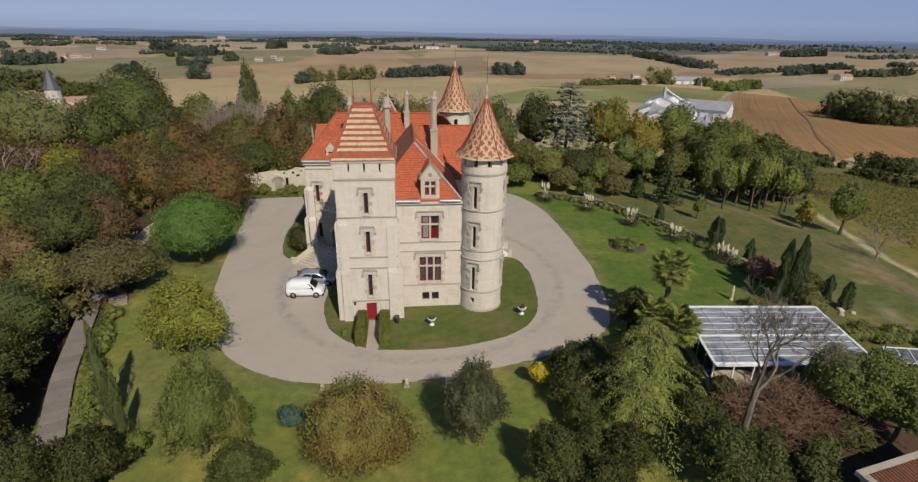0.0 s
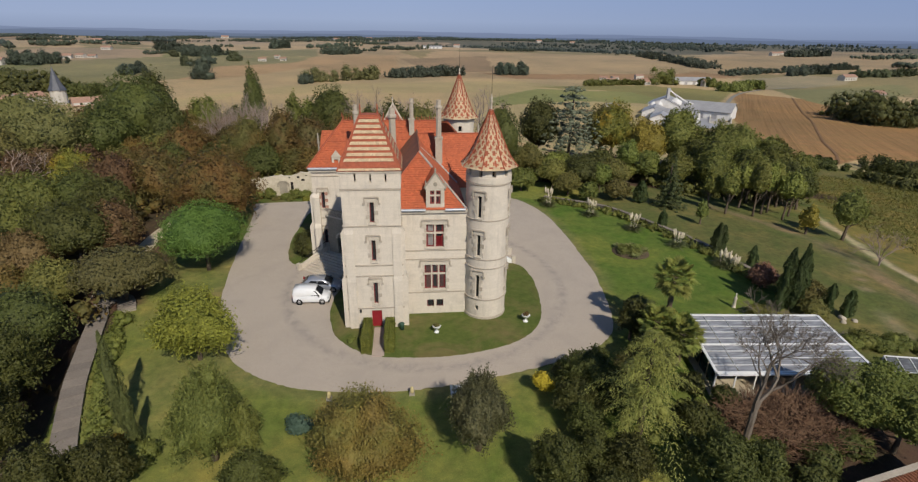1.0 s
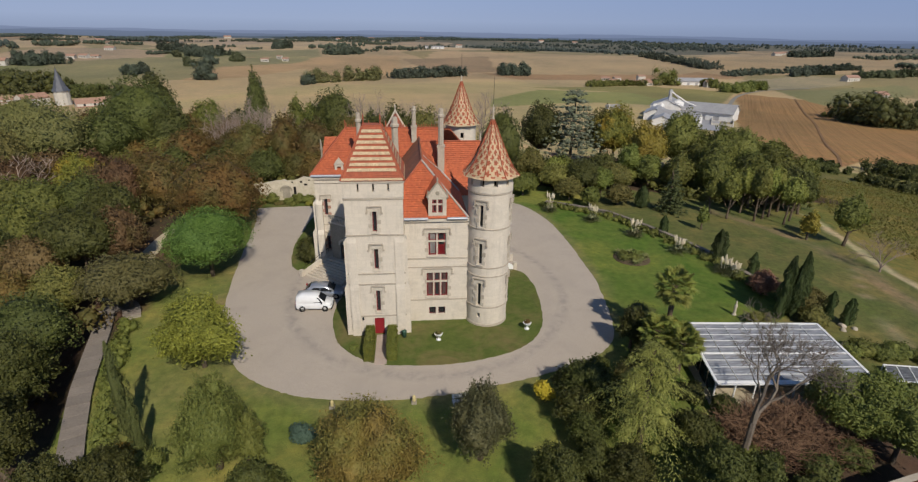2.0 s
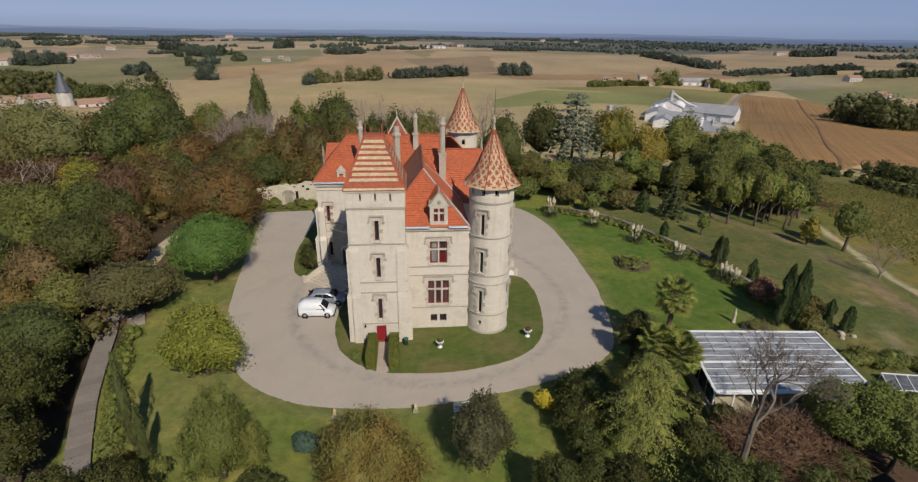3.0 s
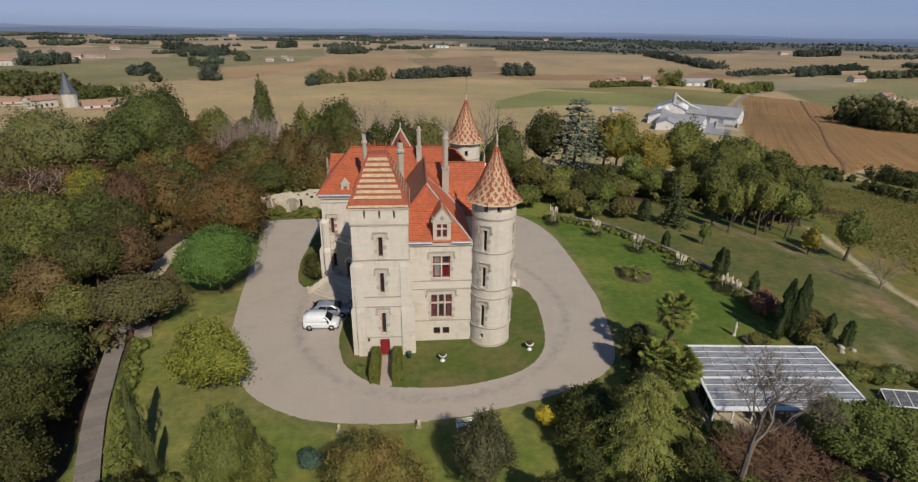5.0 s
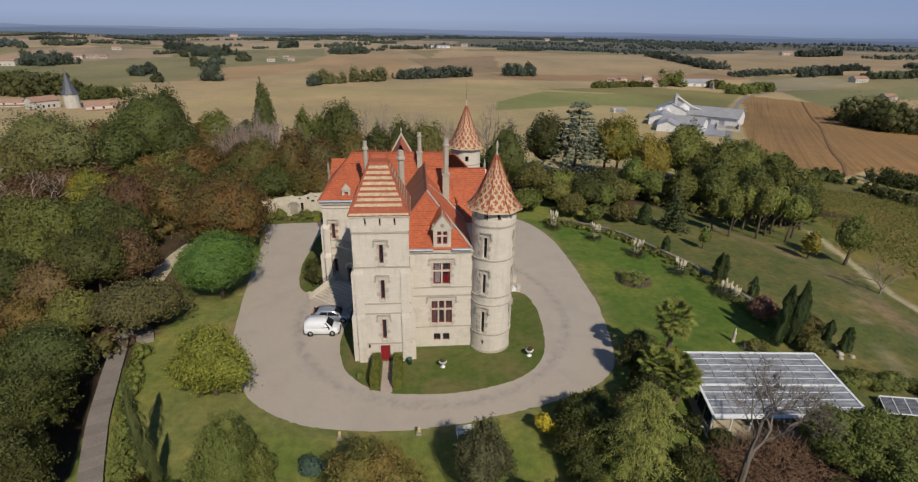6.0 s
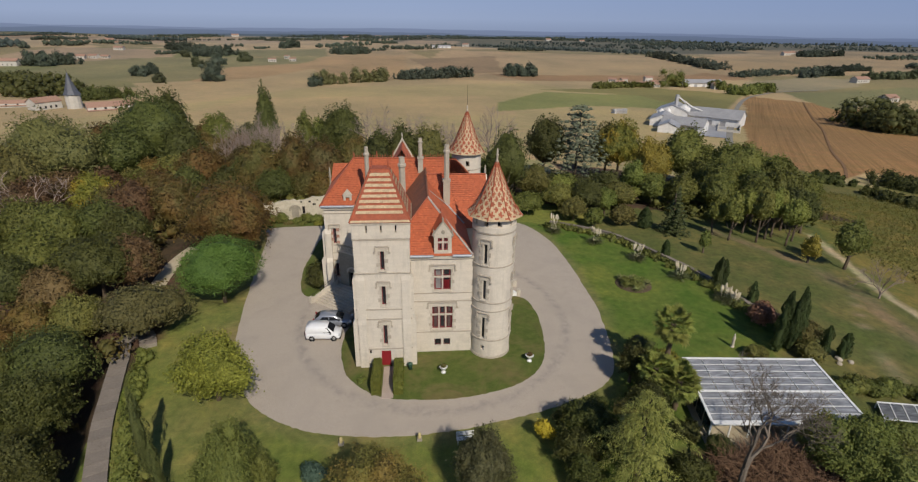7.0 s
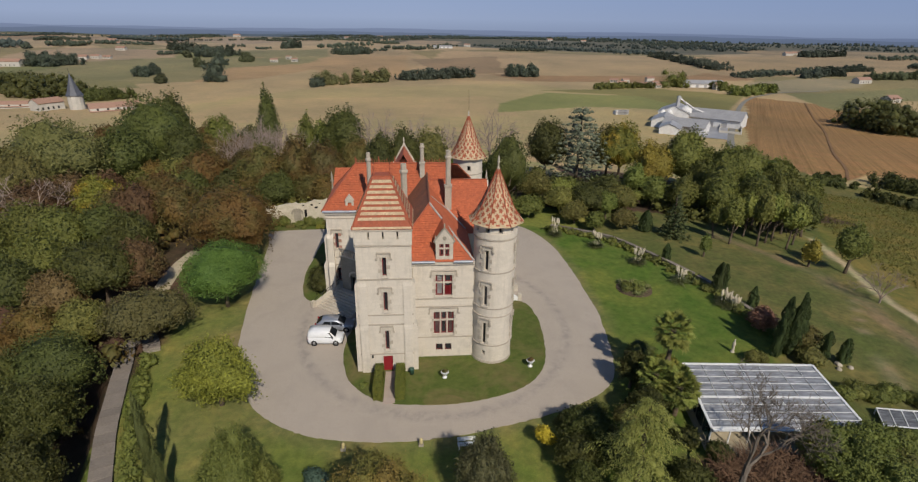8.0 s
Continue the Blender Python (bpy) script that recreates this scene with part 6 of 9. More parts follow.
wall(bm, facing(TX1, TY0 + 0.602, "e"), TY1 - TY0 - 0.602, -0.3, 15.1, 0.6)
part("wall", bm, STONE, house)
bm = bmesh.new()
wall(bm, facing(TX1 - 0.602, TY1, "n"), TX1 - TX0 - 1.204, -0.3, 15.1, 0.6)
part("wall", bm, STONE, house)
# added sheet behind the slits, its black standing for the unlit room
bm = bmesh.new()
box(bm, TX0 + 0.61, TX1 - 0.61, TY0 + 0.75, TY0 + 0.8, 0, 15)
part("shade_screen", bm, DARKROOM, house)
for a, b in SLITS:
    surround(tm, cu, 0.38, a, b, house)
    joinery(tm, cu, 0.38, a, b, house, 1, 1, False, 0.3)
for z in (2.1, 5.40, 6.45, 10.2, 13.5):
    band(house, TX0, TX1, TY0, TY1, z, 0.14, 0.08)
bm = bmesh.new()
for q in ((TX0 - 0.06, TX1 + 0.06, TY0 - 0.06, TY0 - 0.003), (TX0 - 0.06, TX0 - 0.003, TY0 - 0.001, TY1), (TX1 + 0.003, TX1 + 0.06, TY0 - 0.001, TY1)):
    if q[2] < TY0 - 0.01:
        for u0, u1 in ((q[0], TX0 + cu - 1.4), (TX0 + cu - 1.16, TX0 + cu - 0.12), (TX0 + cu + 0.12, TX0 + cu + 1.16), (TX0 + cu + 1.4, q[1])):
            box(bm, u0, u1, q[2], q[3], 13.66, 15.1)
        for d in (-1.28, 0, 1.28):
            box(bm, TX0 + cu + d - 0.118, TX0 + cu + d + 0.118, q[2], q[3], 13.66, 14.16)
            box(bm, TX0 + cu + d - 0.118, TX0 + cu + d + 0.118, q[2], q[3], 14.88, 15.1)
    else:
        box(bm, *q, 13.66, 15.1)
part("parapet_facing", bm, STONE, house)
band(house, TX0 - 0.06, TX1 + 0.06, TY0 - 0.06, TY1, 15.02, 0.16, 0.10, STONE_TRIM)
for s, x in ((-1, TX0), (1, TX1)):
    way = facing(x, 0, "w" if s < 0 else "e")
    buttress(house, Matrix.Translation((0, 43.1, 0)) @ way, [(5.0, 0.48), (9.6, 0.28)], 0.95)
    buttress(house, facing(x - s * 0.42, TY0, "s"), [(4.9, 0.16), (9.5, 0.09)], 0.8)
for u0, u1 in ((0.82, cu - 0.5), (cu + 0.5, TX1 - TX0 - 0.82)):
    bm = bmesh.new()
    slab_at(bm, tm, u0, u1, -0.1, 0.05, -0.2, 0.5)
    part("plinth", bm, STONE_GREY, house)
# red door
bm = bmesh.new()
slab_at(bm, tm, cu - 0.455, cu + 0.455, 0.16, 0.22, 0.07, 1.85)
for a, b in ((-0.36, -0.05), (0.05, 0.36)):
    for c, d in ((0.2, 0.75), (0.85, 1.65)):
        slab_at(bm, tm, cu + a, cu + b, 0.145, 0.162, c, d)
door = part("door", bm, RED_PAINT, house, "red panelled wooden door")
bm = bmesh.new()
slab_at(bm, tm, cu + 0.30, cu + 0.34, 0.10, 0.16, 0.95, 1.08)
part("handle", bm, IRON, door)
bm = bmesh.new()
slab_at(bm, tm, cu - 0.7, cu + 0.7, -0.35, 0.0, -0.1, 0.08)
part("doorstep", bm, STONE_GREY, house)
bm = bmesh.new()
slab_at(bm, tm, cu - 1.55, cu - 1.4, -0.14, 0.02, 1.75, 2.0)
part("lantern", bm, IRON, house)

# banded pyramid roof of the square tower
E0, H0, T0 = 0.16, 15.16, 19.3
lo = [Vector(p) for p in ((TX0 - E0, TY0 - E0, H0), (TX1 + E0, TY0 - E0, H0), (TX1 + E0, TY1 + E0, H0), (TX0 - E0, TY1 + E0, H0))]
hi = [Vector((TC + sx * 0.80, (TY0 + TY1) / 2 + sy * 0.62, T0)) for sx, sy in ((-1, -1), (1, -1), (1, 1), (-1, 1))]
for k in range(4):
    bm = bmesh.new()
    a, b, c, d = lo[k], lo[(k + 1) % 4], hi[(k + 1) % 4], hi[k]
    slope(bm, a, b, c, d, 30, 0.045, 0.05)
    part("roof", bm, TILE_RED, house, "steep pyramid roof of red and cream glazed tile bands")
    bm = bmesh.new()
    nor = (b - a).cross(d - a).normalized()
    for i in range(9):
        t0 = 0.008 if i == 0 else 0.175 + (i - 1) * 0.103
        t1 = t0 + (0.042 if i == 0 else 0.056)
        steps = 26
        p, q = a.lerp(d, t0), b.lerp(c, t0)
        r, s = a.lerp(d, t1), b.lerp(c, t1)
        e0, e1 = ((0.01, 0.99) if i == 0 else (0.035 + 0.012 * (i % 3), 0.965 - 0.012 * ((i + 1) % 3)))
        for j in range(steps):
            f0, f1 = e0 + (e1 - e0) * j / steps, e0 + (e1 - e0) * (j + 1) / steps - 0.002
            up = nor * (0.062 + 0.012 * ((j * 7 + i * 3) % 3))
            v = [bm.verts.new(w + up) for w in (p.lerp(q, f0), p.lerp(q, f1), r.lerp(s, f1), r.lerp(s, f0))]
            w2 = [bm.verts.new(x - nor * 0.06) for x in (p.lerp(q, f0) + up, p.lerp(q, f1) + up)]
            bm.faces.new(v)
            bm.faces.new((w2[0], w2[1], v[1], v[0]))
    part("cream_tile_band", bm, TILE_CREAM, house, "", "stuff")
    bm = bmesh.new()
    pts = [a.lerp(d, t) + Vector((0, 0, 0.05)) for t in np.linspace(0, 1, 12)]
    bar(bm, pts, 0.085, 6)
    part("hip_tile", bm, TILE_RED, house)
bm = bmesh.new()
box(bm, TC - 0.80, TC + 0.80, 44.45, 45.65, T0 - 0.02, T0 + 0.16)
blunt(bm, 0.04)
part("ridge_cap", bm, TILE_RED, house)
for s in (-1, 1):
    f = finial(house, TC + s * 0.72, 45.05, T0 + 0.15, 0.9, 0.09, TILE_RED, 1.0)

# round corner tower, and the taller one behind
def diamond_cone(cx, cy, z0, z1, r0, n, rows, name_label):
    """A pointed roof of lapped tile courses; cream tiles draw a net of diamonds on red."""
    bm = bmesh.new()
    prof = lambda t: r0 * 0.90 * (1 - t) + 0.20 * r0 * math.exp(-t * 6.5) * (1 - t) - 0.02
    for i in range(rows):
        t0, t1 = i / rows, (i + 1) / rows
        ra, rb = prof(t0) + 0.035, prof(t1)
        za, zb = z0 + (z1 - z0) * t0, z0 + (z1 - z0) * t1
        for j in range(n):
            a0, a1 = 2 * math.pi * j / n, 2 * math.pi * (j + 1) / n
            facet = 1 - 0.028 * math.cos(8 * (a0 + a1) / 2 * 1.0)
            net = t0 < 0.86 and ((j + 0.75 * i) % 5 < 1.75 or (j - 0.75 * i) % 5 < 1.75)
            P = lambda r, a, z: bm.verts.new((cx + r * facet * math.cos(a), cy + r * facet * math.sin(a), z))
            v = [P(ra, a0, za), P(ra, a1, za), P(max(rb, 0.03), a1, zb), P(max(rb, 0.03), a0, zb)]
            f1 = bm.faces.new(v)
            u = [P(ra - 0.06, a0, za - 0.01), P(ra - 0.06, a1, za - 0.01)]
            f2 = bm.faces.new((u[0], u[1], v[1], v[0]))
            f1.material_index = f2.material_index = 1 if net or i < 1 else 0
    roof = part("roof", bm, [TILE_RED, TILE_CREAM], house, name_label)
    bm = bmesh.new()
    lathe(bm, [(r0 * 0.9, 0), (r0 + 0.02, 0.02), (r0 - 0.05, 0.12), (r0 * 0.85, 0.14)], 48, (cx, cy, z0 - 0.10))
    part("eave_moulding", bm, STONE_TRIM, house)
    for k in range(8):
        a = 2 * math.pi * (k + 0.5) / 8
        bm = bmesh.new()
        bar(bm, [(cx + (prof(t) + 0.05) * math.cos(a) * 1.03, cy + (prof(t) + 0.05) * math.sin(a) * 1.03, z0 + (z1 - z0) * t + 0.03) for t in np.linspace(0, 0.97, 12)], 0.045, 5)
        part("hip_tile", bm, TILE_RED, roof)
    return roof


def round_wall(cx, cy, R, z0, z1, holes, n=64, thick=0.5):
    """A drum wall with openings (angle, half width in steps, za, zb)."""
    bm = bmesh.new()
    zs = sorted({z0, z1, *[h[2] for h in holes], *[h[3] for h in holes]})
    step = 2 * math.pi / n
    hole = {}
    for a, k, za, zb in holes:
        c = round(a / step)
        for j in range(c - k, c + k):
            hole.setdefault(j % n, []).append((za, zb))
    gone = lambda j, i: any(za - 1e-6 <= zs[i] and zs[i + 1] <= zb + 1e-6 for za, zb in hole.get(j % n, []))
    V = {}

    def v(j, i, k):
        key = (j % n, i, k)
        if key not in V:
            r = R - k * thick
            V[key] = bm.verts.new((cx + r * math.cos(j * step), cy + r * math.sin(j * step), zs[i]))
        return V[key]
    for j in range(n):
        for i in range(len(zs) - 1):
            if gone(j, i):
                continue
            bm.faces.new((v(j, i, 0), v(j + 1, i, 0), v(j + 1, i + 1, 0), v(j, i + 1, 0)))
            if gone(j - 1, i):
                bm.faces.new((v(j, i, 0), v(j, i + 1, 0), v(j, i + 1, 1), v(j, i, 1)))
            if gone(j + 1, i):
                bm.faces.new((v(j + 1, i, 0), v(j + 1, i, 1), v(j + 1, i + 1, 1), v(j + 1, i + 1, 0)))
            if i and gone(j, i - 1):
                bm.faces.new((v(j, i, 0), v(j, i, 1), v(j + 1, i, 1), v(j + 1, i, 0)))
            if i + 2 < len(zs) and gone(j, i + 1):
                bm.faces.new((v(j, i + 1, 0), v(j + 1, i + 1, 0), v(j + 1, i + 1, 1), v(j, i + 1, 1)))
    ob = part("wall", bm, STONE, house, "pale cut stone drum of a round tower")
    bm = bmesh.new()
    lathe(bm, [(R - thick - 0.05, z0), (R - thick - 0.05, z1)], 32, (cx, cy, 0))
    part("shade_screen", bm, DARKROOM, ob)
    return ob


def ring(cx, cy, R, z, h=0.14, proud=0.08, material=None):
    bm = bmesh.new()
    lathe(bm, [(R - 0.02, -h * 0.4), (R + proud * 0.45, -h * 0.4), (R + proud * 0.5, 0), (R + proud, 0.02), (R + proud, h * 0.55), (R - 0.02, h * 0.62)], 56, (cx, cy, z), 0, 0, False)
    return part("string_course", bm, material or STONE_BAND, house)


RX, RY, RR = 7.05, 45.2, 2.03
AL, AR = math.atan2(43.6 - RY, 6.15 - RX) % (2 * math.pi), math.atan2(44.6 - RY, 8.62 - RX) % (2 * math.pi)
lev = [(2.35, 4.75), (6.7, 8.8), (10.45, 12.5)]
holes = [(a, 1, z0, z1) for a in (AL, AR) for z0, z1 in lev] + [(a, 1, 1.0, 1.5) for a in (AL, AR)] + [(AL + 0.62 * k, 1, 14.25, 14.8) for k in range(-1, 4)]
tower = round_wall(RX, RY, RR, -0.3, 15.0, holes, 72)
for a in (AL, AR):
    aa = round(a / (2 * math.pi / 72)) * 2 * math.pi / 72
    c = Vector((RX + RR * math.cos(aa), RY + RR * math.sin(aa), 0))
    out = Vector((math.cos(aa), math.sin(aa), 0))
    m = Matrix(((-out.y, -out.x, 0, c.x), (out.x, -out.y, 0, c.y), (0, 0, 1, 0), (0, 0, 0, 1)))
    for z0, z1 in lev:
        surround(m, 0, 0.40, z0, z1, tower)
        bm = bmesh.new()
        slab_at(bm, m, -0.16, 0.16, 0.22, 0.26, z0 + 0.03, z1 - 0.03)
        part("pane", bm, GLASS, tower)
for z in (2.15, 5.45, 6.35, 10.2, 13.5):
    ring(RX, RY, RR, z)
bm = bmesh.new()
lathe(bm, [(RR + 0.001, 13.66), (RR + 0.06, 13.66), (RR + 0.06, 14.2), (RR + 0.001, 14.2)], 72, (RX, RY, 0), 0, 0, False)
part("parapet_facing", bm, STONE, tower)
bm = bmesh.new()
lathe(bm, [(RR + 0.07, -0.3), (RR + 0.06, 0.3), (RR, 0.36)], 56, (RX, RY, 0), 0, 0, False)
part("plinth", bm, STONE_BAND, tower)
diamond_cone(RX, RY, 15.0, 20.0, RR + 0.30, 80, 40, "pointed tower roof of red and cream diamond-patterned tiles")
finial(house, RX, RY, 19.8, 1.3, 0.15, STONE_BAND, 2.3)

BX, BY, BR = 6.45, 67.4, 1.95
round_wall(BX, BY, BR, 0, 15.75, [(4.71, 1, 14.2, 14.9), (3.9, 1, 14.2, 14.9)], 56)
for z in (12.6, 13.7):
    ring(BX, BY, BR, z)
diamond_cone(BX, BY, 15.8, 21.2, BR + 0.28, 80, 40, "pointed roof of red and cream diamond tiles on the rear tower")
finial(house, BX, BY, 21.05, 0.7, 0.14, STONE_TRIM, 2.6)

# front pavilion
FY = 44.75
fm = facing(-0.95, FY, "s")
wc = 2.12 + 0.95
W1, W2 = (2.02, 2.75, 5.35), (1.62, 7.15, 9.45)
bm = bmesh.new()
wall(bm, fm, 6.2, -0.3, 10.95, 0.6, [(wc - W1[0] / 2, wc + W1[0] / 2, W1[1], W1[2]), (wc - W2[0] / 2, wc + W2[0] / 2, W2[1], W2[2]), (wc - 0.80, wc - 0.12, 0.8, 1.6), (wc + 0.12, wc + 0.80, 0.8, 1.6)])
part("wall", bm, STONE, house, "cream stone front wall with mullioned windows")
bm = bmesh.new()
box(bm, -0.9, 4.9, FY + 0.9, FY + 0.95, 0, 10.9)
part("shade_screen", bm, DARKROOM, house)
for w, z0, z1 in (W1, W2):
    surround(fm, wc, w, z0, z1, house)
w1 = joinery(fm, wc, W1[0], W1[1], W1[2], house, 3, 2)
w2 = joinery(fm, wc, W2[0], W2[1], W2[2], house, 2, 2)
for par, a, b, z0, z1, mat in ((w1, -0.9, -0.5, 2.9, 5.2, DRAPE), (w1, 0.55, 0.9, 2.9, 5.2, DRAPE), (w2, -0.7, -0.1, 7.3, 9.3, CURTAIN), (w2, 0.1, 0.7, 7.3, 8.2, RED_PAINT)):
    bm = bmesh.new()
    n = 12
    vs = [[bm.verts.new(fm @ Vector((wc + a + (b - a) * k / n, 0.26 + 0.012 * (k % 2) - (0.03 if mat is RED_PAINT else 0.02), z))) for k in range(n + 1)] for z in (z0, z1)]
    for k in range(n):
        bm.faces.new((vs[0][k], vs[0][k + 1], vs[1][k + 1], vs[1][k]))
    bmesh.ops.solidify(bm, geom=bm.faces[:], thickness=0.01)
    part("curtain", bm, mat, par)
for s in (-0.46, 0.46):
    joinery(fm, wc + s, 0.68, 0.8, 1.6, house, 1, 1, False, 0.2)
    for k in range(4):
        tube("window_bar", [fm @ Vector((wc + s - 0.24 + 0.16 * k, 0.1, 0.8)), fm @ Vector((wc + s - 0.24 + 0.16 * k, 0.1, 1.6))], 0.018, IRON, house)
for z in (2.42, 5.95, 6.85):
    band(house, -0.94, 5.1, FY, FY + 1, z, 0.13, 0.07, None, "s")
bm = bmesh.new()
box(bm, -0.94, 5.1, FY - 0.22, FY + 0.01, 10.62, 10.94)
blunt(bm, 0.03)
part("cornice", bm, STONE_TRIM, house)
for x0, x1 in ((-0.94, 1.25), (3.05, 4.9)):
    bm = bmesh.new()
    bar(bm, [(x0, FY - 0.30, 10.96), (x1, FY - 0.30, 10.96)], 0.14, 8)
    part("gutter", bm, ZINC, house)
bm = bmesh.new()
wall(bm, facing(4.75, FY + 0.602, "e"), 8.0, -0.3, 10.95, 0.6)
wall(bm, facing(-3.0, 58, "w"), 10.4, -0.3, 10.95, 0.6)
part("wall", bm, STONE, house)
AP, RB = (0.87, 49.4, 15.2), (0.87, 61.0, 15.2)
bm = bmesh.new()
slope(bm, (-3.25, 44.45, 10.98), (5.0, 44.45, 10.98), AP, AP, 25)
part("roof", bm, TILE, house, "bright orange tiled hip of the front pavilion")
bm = bmesh.new()
slope(bm, (-3.25, 61, 10.98), (-3.25, 44.45, 10.98), AP, RB, 22, 0.06)
part("roof", bm, TILE_OLD, house, "brown weathered tile slope")
bm = bmesh.new()
slope(bm, (5.0, 44.45, 10.98), (5.0, 61, 10.98), RB, AP, 25)
part("roof", bm, TILE, house)
for e, mat, r in (((5.0, 44.45, 11.05), LEAD, 0.10), ((-3.25, 44.45, 11.05), TILE_RED, 0.09)):
    bm = bmesh.new()
    bar(bm, [Vector(e).lerp(Vector(AP) + Vector((0, 0, 0.06)), t) for t in np.linspace(0, 1, 8)], r, 6)
    part("hip_flashing", bm, mat, house)
bm = bmesh.new()
bar(bm, [Vector(AP) + Vector((0, 0, 0.05)), Vector(RB) + Vector((0, 0, 0.05))], 0.11, 6)
part("ridge_tile", bm, TILE_OLD, house)
# stone dormer
bm = bmesh.new()
dm = facing(1.32, FY - 0.12, "s")
wall(bm, dm, 1.66, 10.9, 12.95, 0.35, [(0.35, 1.31, 11.45, 12.75)])
dorm = part("dormer", bm, STONE_TRIM, house, "carved pale stone dormer with a pointed gable")
bm = bmesh.new()
for s in (0, 1):
    box(bm, 1.32 + 1.54 * s, 1.44 + 1.54 * s, FY + 0.235, FY + 2.4, 10.9, 12.9)
part("cheek", bm, STONE_GREY, dorm)
bm = bmesh.new()
g = [(1.22, 12.95), (3.08, 12.95), (2.15, 14.25)]
f, b = [bm.verts.new((x, FY - 0.16, z)) for x, z in g], [bm.verts.new((x, FY + 0.16, z)) for x, z in g]
bm.faces.new(f)
bm.faces.new(b[::-1])
for k in range(3):
    bm.faces.new((f[k], b[k], b[(k + 1) % 3], f[(k + 1) % 3]))
part("gable", bm, STONE_TRIM, dorm)
bm = bmesh.new()
lathe(bm, [(0.19, 0), (0.19, 0.05), (0.11, 0.06)], 14)
bmesh.ops.transform(bm, matrix=Matrix.Translation((2.15, FY - 0.16, 13.35)) @ pose(0, 0, 0, 90), verts=bm.verts)
part("rosette", bm, STONE_GREY, dorm)
for s in (-1, 1):
    bm = bmesh.new()
    for k in range(7):
        t = (k + 0.5) / 7
        lathe(bm, [(0.03, 0), (0.085, 0.06), (0.09, 0.13), (0.03, 0.2)], 6, (2.15 + s * 0.98 * (1 - t), FY - 0.02, 12.92 + 1.32 * t))
    bar(bm, [(2.15 + s * 0.99, FY, 12.93), (2.15, FY, 14.32)], 0.09, 6)
    part("coping", bm, STONE_GREY, dorm)
    bm = bmesh.new()
    slope(bm, (2.15 + s * 0.95, FY + 0.16, 12.9), (2.15 + s * 0.95, FY + 3.3, 12.9), (2.15, FY + 4.4, 14.15), (2.15, FY + 0.16, 14.15), 7)
    part("dormer_roof", bm, TILE, dorm)
    finial(dorm, 2.15 + s * 0.85, FY - 0.05, 12.9, 0.75, 0.10, STONE_GREY)
finial(dorm, 2.15, FY - 0.02, 14.2, 0.62, 0.12, STONE_GREY)
joinery(dm, 0.83, 0.96, 11.45, 12.75, house, 2, 2, True, 0.15)
bm = bmesh.new()
box(bm, 1.46, 2.84, FY + 0.45, FY + 0.5, 10.95, 12.9)
part("shade_screen", bm, DARKROOM, house)

# west body with its hipped roof
WX0, WX1, WY0, WY1 = -11.15, 3.0, 58.0, 67.0
wm = facing(WX0, WY0, "s")
wu = -10.05 - WX0
bm = bmesh.new()
wall(bm, wm, 8.5, -0.3, 11.5, 0.6, [(wu - 0.2, wu + 0.2, 6.75, 8.75), (wu - 0.2, wu + 0.2, 2.4, 4.2), (wu + 3.0, wu + 3.6, 7.0, 8.9)])
part("wall", bm, STONE, house)
for u, a, b in ((wu, 6.75, 8.75), (wu, 2.4, 4.2), (wu + 3.3, 7.0, 8.9)):
    surround(wm, u, 0.4 if u == wu else 0.6, a, b, house, BRICK_RED)
    joinery(wm, u, 0.4 if u == wu else 0.6, a, b, house, 1, 1, False, 0.28)
bm = bmesh.new()
wall(bm, facing(WX0, WY1, "w"), 8.4, -0.3, 11.5, 0.6)
part("wall", bm, STONE, house)
bm = bmesh.new()
wall(bm, facing(8.0, WY1, "n"), 19.5, -0.3, 11.5, 0.6)
part("wall", bm, STONE, house)
bm = bmesh.new()
box(bm, -10.8, -3.2, 58.8, 58.85, 0, 11.4)
part("shade_screen", bm, DARKROOM, house)
for z in (5.6, 10.6):
    band(house, WX0, -3.05, WY0, WY1, z, 0.14, 0.07, None, "sw")
bm = bmesh.new()
box(bm, WX0 - 0.2, -3.3, WY0 - 0.22, WY0 + 0.01, 11.12, 11.5)
box(bm, WX0 - 0.2, WX0 + 0.01, WY0 + 0.012, WY1, 11.12, 11.5)
part("cornice", bm, STONE_TRIM, house)
bm = bmesh.new()
bar(bm, [(WX0 - 0.25, WY0 - 0.3, 11.54), (-3.4, WY0 - 0.3, 11.54)], 0.15, 8)
part("gutter", bm, ZINC, house)
buttress(house, facing(WX0 + 0.35, WY0, "s"), [(4.6, 0.7), (8.2, 0.4)], 0.75)
buttress(house, Matrix.Translation((0, WY0 + 0.5, 0)) @ facing(WX0, 0, "w"), [(4.6, 0.7), (8.2, 0.4)], 0.75)
R0, R1 = (-7.8, 62.5, 16.05), (3.2, 62.5, 16.05)
bm = bmesh.new()
slope(bm, (WX0 - 0.35, WY0 - 0.35, 11.55), (WX1, WY0 - 0.35, 11.55), R1, R0, 27)
part("roof", bm, TILE, house, "orange tiled slope of the west body")
bm = bmesh.new()
slope(bm, (WX0 - 0.35, WY1 + 0.35, 11.55), (WX0 - 0.35, WY0 - 0.35, 11.55), R0, R0, 27)
part("roof", bm, TILE, house)
bm = bmesh.new()
slope(bm, (8.2, WY1 + 0.35, 11.55), (WX0 - 0.35, WY1 + 0.35, 11.55), R0, (4.6, 62.5, 16.05), 27)
part("roof", bm, TILE, house)
